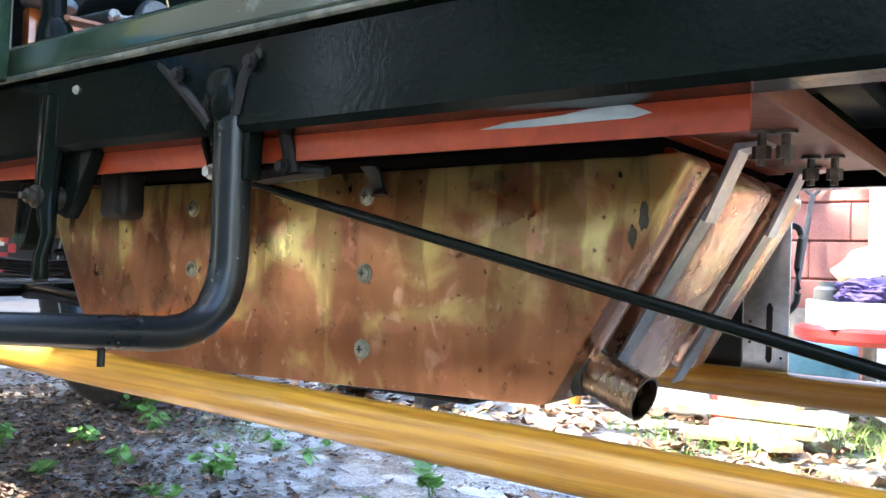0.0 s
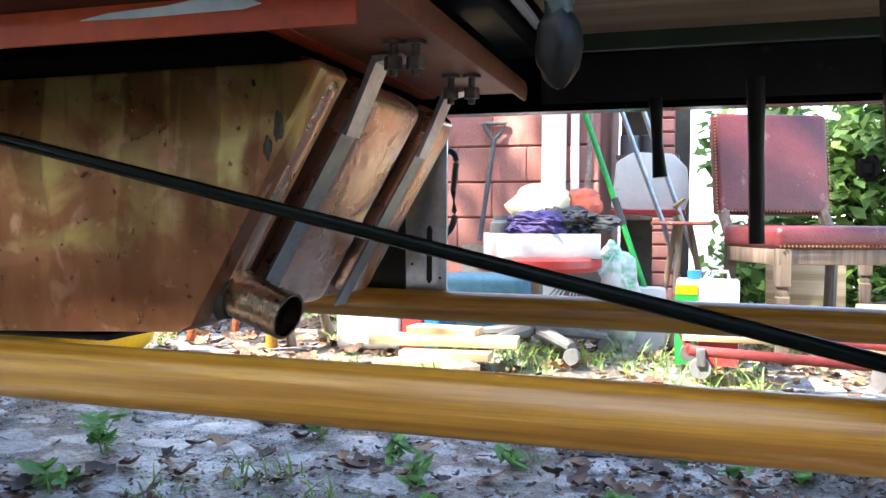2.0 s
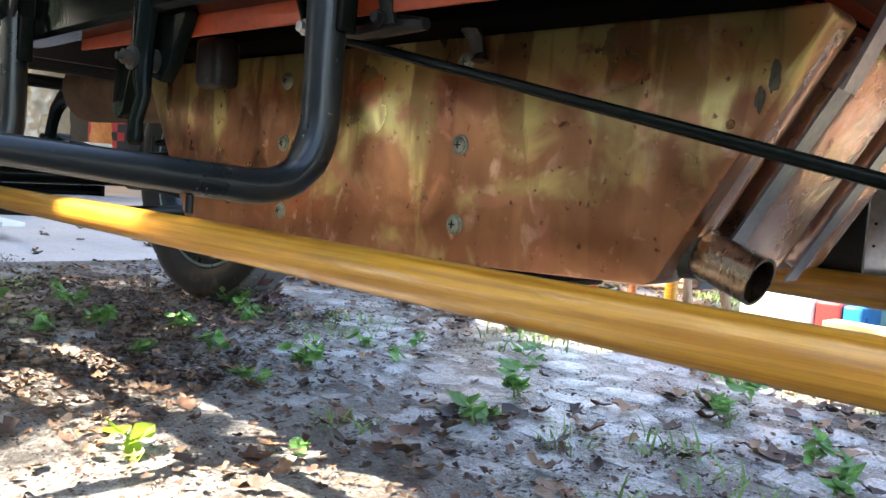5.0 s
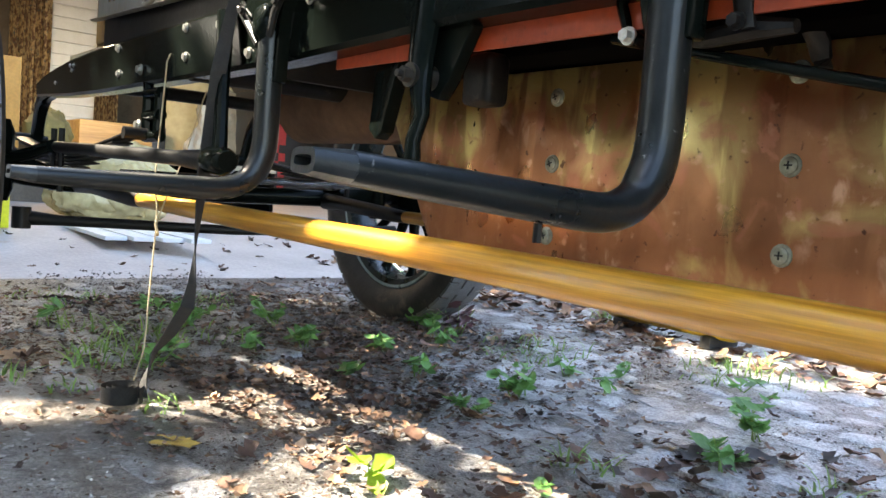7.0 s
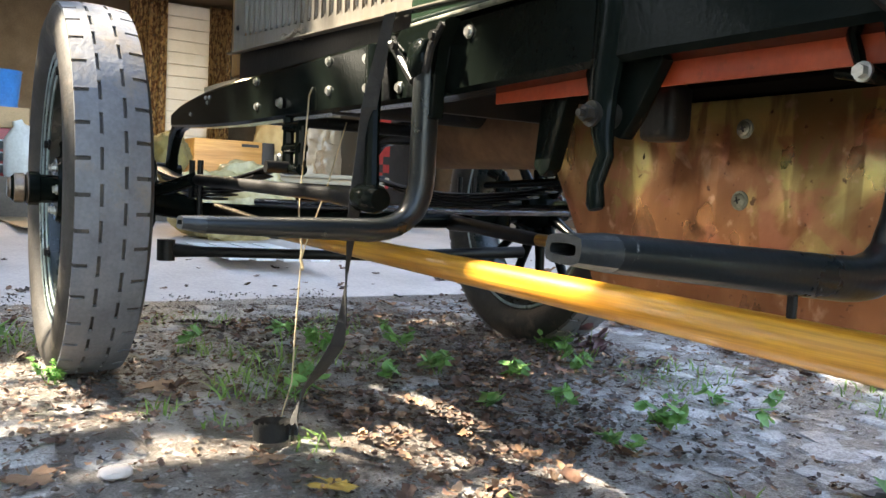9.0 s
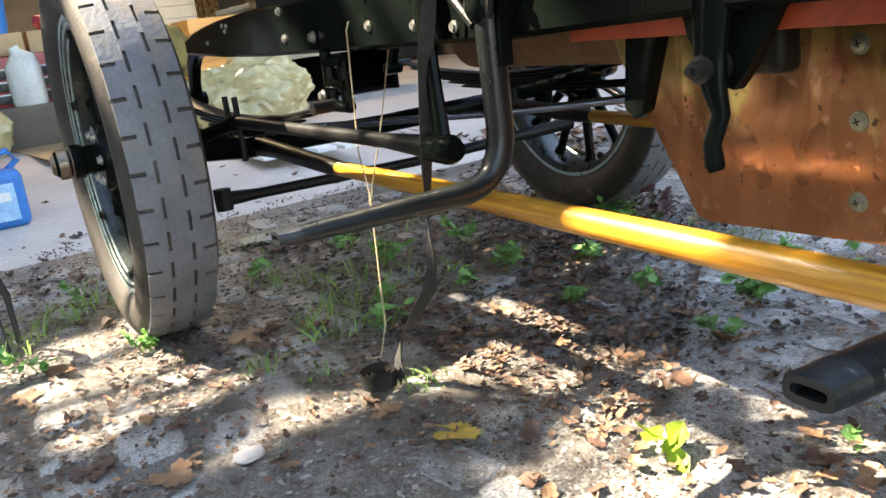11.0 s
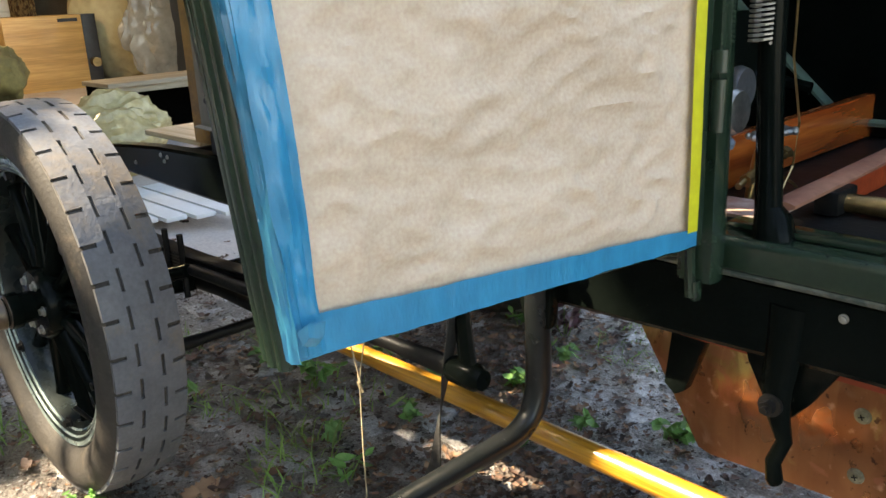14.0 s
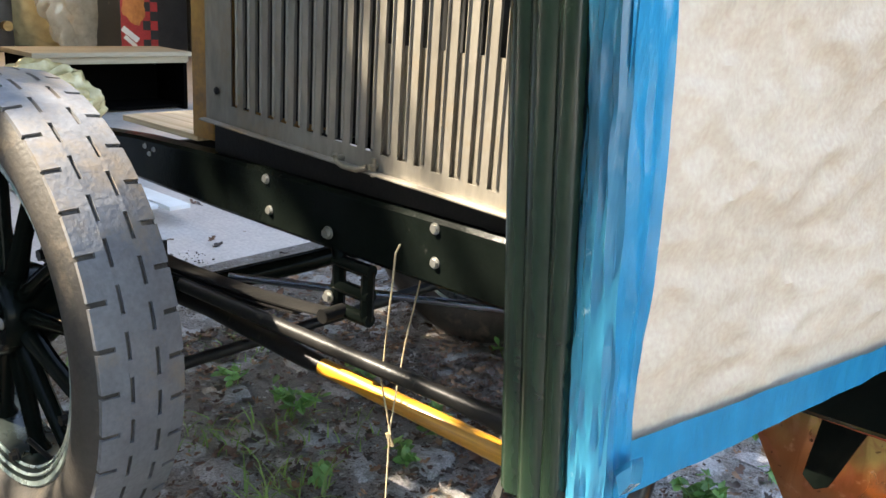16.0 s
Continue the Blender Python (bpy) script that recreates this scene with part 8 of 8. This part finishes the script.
for k in range(26):               # extra clumps added to keep sun off the rear of the rod
    cz = rng.uniform(4.0, 5.4)
    crown.append((rng.uniform(-0.42, 1.0) - 0.623 * cz, rng.uniform(0.6, 1.5) - 0.561 * cz, cz, rng.uniform(0.22, 0.34)))
added = 0
while added < 190:               # extra clumps added to shade the car's front and the garage ramp
    cz = rng.uniform(4.4, 6.2)
    sx, sy, cr = (rng.uniform(-6.6, -1.7), rng.uniform(0.9, 3.6), rng.uniform(0.24, 0.42)) if added % 2 else (rng.uniform(-4.4, -2.7), rng.uniform(-0.3, 3.3), rng.uniform(0.2, 0.36))
    if any((sx - gx_) ** 2 + (sy - gy_) ** 2 < (gr + cr + 0.03) ** 2 for gx_, gy_, gr in gaps):
        continue
    crown.append((sx - 0.623 * cz, sy - 0.561 * cz, cz, cr))
    added += 1
crown = [c for c in crown if c[1] + 0.561 * c[2] > -2.6]      # drop clumps so the ground behind the camera is sunlit
for gx_, gy_, gr in gaps:        # small clumps added round the openings to break up the flecks
    for k in range(5):
        a, cz = rng.uniform(0, 6.28), rng.uniform(4.3, 5.6)
        r_ = gr + 0.17
        sx, sy = gx_ + r_ * math.cos(a), gy_ + r_ * math.sin(a)
        if any((sx - hx_) ** 2 + (sy - hy_) ** 2 < (hr + 0.13) ** 2 for hx_, hy_, hr in gaps):
            continue
        crown.append((gx_ + r_ * math.cos(a) - 0.623 * cz, gy_ + r_ * math.sin(a) - 0.561 * cz, cz, 0.14))
for sx, sy, cr in ((-1.68, 0.20, 0.10), (-1.58, 0.02, 0.13), (-1.43, 0.20, 0.13), (-1.44, 0.38, 0.11), (-1.70, -0.08, 0.13), (-1.26, 0.36, 0.11), (-1.74, 0.50, 0.09), (-2.40, 0.83, 0.16), (-2.01, 1.01, 0.12), (-2.45, 0.62, 0.14),
                   (-1.62, 1.20, 0.13), (-1.72, 1.14, 0.11), (-1.48, 1.16, 0.08), (-1.16, 0.90, 0.03), (-0.98, 0.88, 0.03), (-2.16, 0.46, 0.09), (-2.06, 0.56, 0.08), (-1.86, 0.52, 0.08), (-2.24, 0.62, 0.09), (-2.26, 0.84, 0.10), (-1.93, 0.74, 0.06)):
    cz = rng.uniform(4.4, 5.2)     # clumps placed to shade single spots between the flecks
    crown.append((sx - 0.623 * cz, sy - 0.561 * cz, cz, cr))
# unseen tree added to shape the sunlight on the yard
tree(-3.5, -7.4, 4.6, crown, 77, "unseen leafy tree with clumps placed to shade and fleck the yard", "tree", 0.15, 60, 0.2)

# unseen tree added to take full sun off the far yard
rng.seed(61)
tall = []
while len(tall) < 90:
    cz = rng.uniform(8.5, 11.5)
    sx, sy = rng.uniform(-2.6, 2.6), rng.uniform(3.3, 6.6)
    if noise.noise((sx * 1.3, sy * 1.3, 3.0)) > 0.22:
        continue
    tall.append((sx - 0.623 * cz, sy - 0.561 * cz, cz, rng.uniform(0.32, 0.55)))
tree(4.2, -4.2, 8.2, tall, 83, "unseen tall tree added to dapple the far yard", "tree", 0.2, 60, 0.26)
# unseen hedge added behind the camera so paint and copper reflect dark
rng.seed(29)
back = [(rng.uniform(-9.0, 8.0), rng.uniform(-8.6, -7.2), rng.uniform(-0.1, 6.4), rng.uniform(0.35, 0.6)) for _ in range(760)]
tree(-0.5, -8.0, 2.2, back, 41, "unseen dark green hedge added to darken reflections", "hedge", 0.16, 70, 0.08, HEDGE_LEAF)
# plain unseen wall added behind the camera for reflections and bounce
thing("wall_behind", box(B(), (-9.0, -11.2, -0.3), (14.0, -11.0, 2.9), 0.01), mat("grey_green_siding", (0.42, 0.43, 0.36), (0.33, 0.35, 0.28), 0.8, 0, 3, 0.3, 40), "unseen pale grey-green wall added for reflections", "wall", kind="structure")

# ---- cobbles ----
rng.seed(17)
CV = []
for k in range(14):
    bm = B()
    n = rng.choice((7, 8, 9, 10))
    w, d = rng.uniform(0.062, 0.082), rng.uniform(0.046, 0.060)
    outer, top = [], []
    for i in range(n):
        a = 2 * math.pi * (i + rng.uniform(-0.22, 0.22)) / n
        sq = (abs(math.cos(a)) ** 9 + abs(math.sin(a)) ** 9) ** (-1 / 9)
        outer.append((w * sq * math.cos(a) * rng.uniform(0.9, 1.06), d * sq * math.sin(a) * rng.uniform(0.9, 1.06)))
    lo = [bm.verts.new((x, y, -0.03)) for x, y in outer]
    mid = [bm.verts.new((x, y, 0.0)) for x, y in outer]
    hi = [bm.verts.new((x * rng.uniform(0.88, 0.96), y * rng.uniform(0.88, 0.96), 0.0045 + rng.uniform(-0.003, 0.003))) for x, y in outer]
    for a, b in ((lo, mid), (mid, hi)):
        for i in range(n):
            bm.faces.new((a[i], a[(i + 1) % n], b[(i + 1) % n], b[i]))
    c = bm.verts.new((rng.uniform(-0.02, 0.02), rng.uniform(-0.01, 0.01), 0.006))
    for i in range(n):
        bm.faces.new((hi[i], hi[(i + 1) % n], c))
    bmesh.ops.recalc_face_normals(bm, faces=bm.faces)
    me = bpy.data.meshes.new("cobblestone")
    bm.to_mesh(me)
    bm.free()
    me.materials.append(STONE)
    CV.append(me)
near, rest_v, rest_f = 0, [], []
row = 0
yy = -1.1
while yy < 3.6:
    xx = -3.2 + (row % 2) * 0.08
    while xx < 1.7:
        x, y = xx + rng.uniform(-0.018, 0.018), yy + rng.uniform(-0.014, 0.014)
        show = 0.45 + 1.3 * noise.noise((x * 0.9, y * 0.9, 2.0))
        if rng.random() < show + 0.35:
            me = rng.choice(CV)
            z = ground_z(x, y) - 0.0055 + 0.005 * min(0.8, show) + rng.uniform(-0.005, 0.002)
            m = Matrix.Translation((x, y, z)) @ Euler((rng.uniform(-0.05, 0.05), rng.uniform(-0.05, 0.05), rng.uniform(-0.15, 0.15) + (math.pi if rng.random() < 0.5 else 0))).to_matrix().to_4x4()
            if -1.9 < x < 0.1 and 0.35 < y < 1.75 and near < 300:
                piece("cobblestone", me, m, ground)
                near += 1
            else:
                o = len(rest_v)
                rest_v += [tuple(m @ v.co) for v in me.vertices]
                rest_f += [tuple(o + k for k in p.vertices) for p in me.polygons]
        xx += 0.165
    yy += 0.125
    row += 1
me = bpy.data.meshes.new("cobbles")
me.from_pydata(rest_v, [], rest_f)
me.materials.append(STONE)
me.shade_smooth()
ob = new("cobbles", me)
ob.parent = ground
tagged(ob, "worn grey cobbles sunk in soil", kind="stuff")

# ---- wall blocks and pillar bricks ----
for r_ in range(12):
    z = WZ + 0.1 + r_ * 0.2
    x = WX1 - (0.2 if r_ % 2 else 0.4) / 2
    first = True
    while x > WX0:
        w = 0.2 if (first and r_ % 2) else 0.4
        cx = x if first else x
        piece("block", block_mesh(w - 0.003, 0.191, ("b", w)), Matrix.Translation((x, WY - 0.0, z)), wall)
        x -= w / 2 + 0.2
        first = False
for r_ in range(34):
    z = -0.2 + r_ * 0.075
    piece("brick", block_mesh(0.109, 0.066, "k"), Matrix.Translation((0.1715, 4.765, z)), pil)
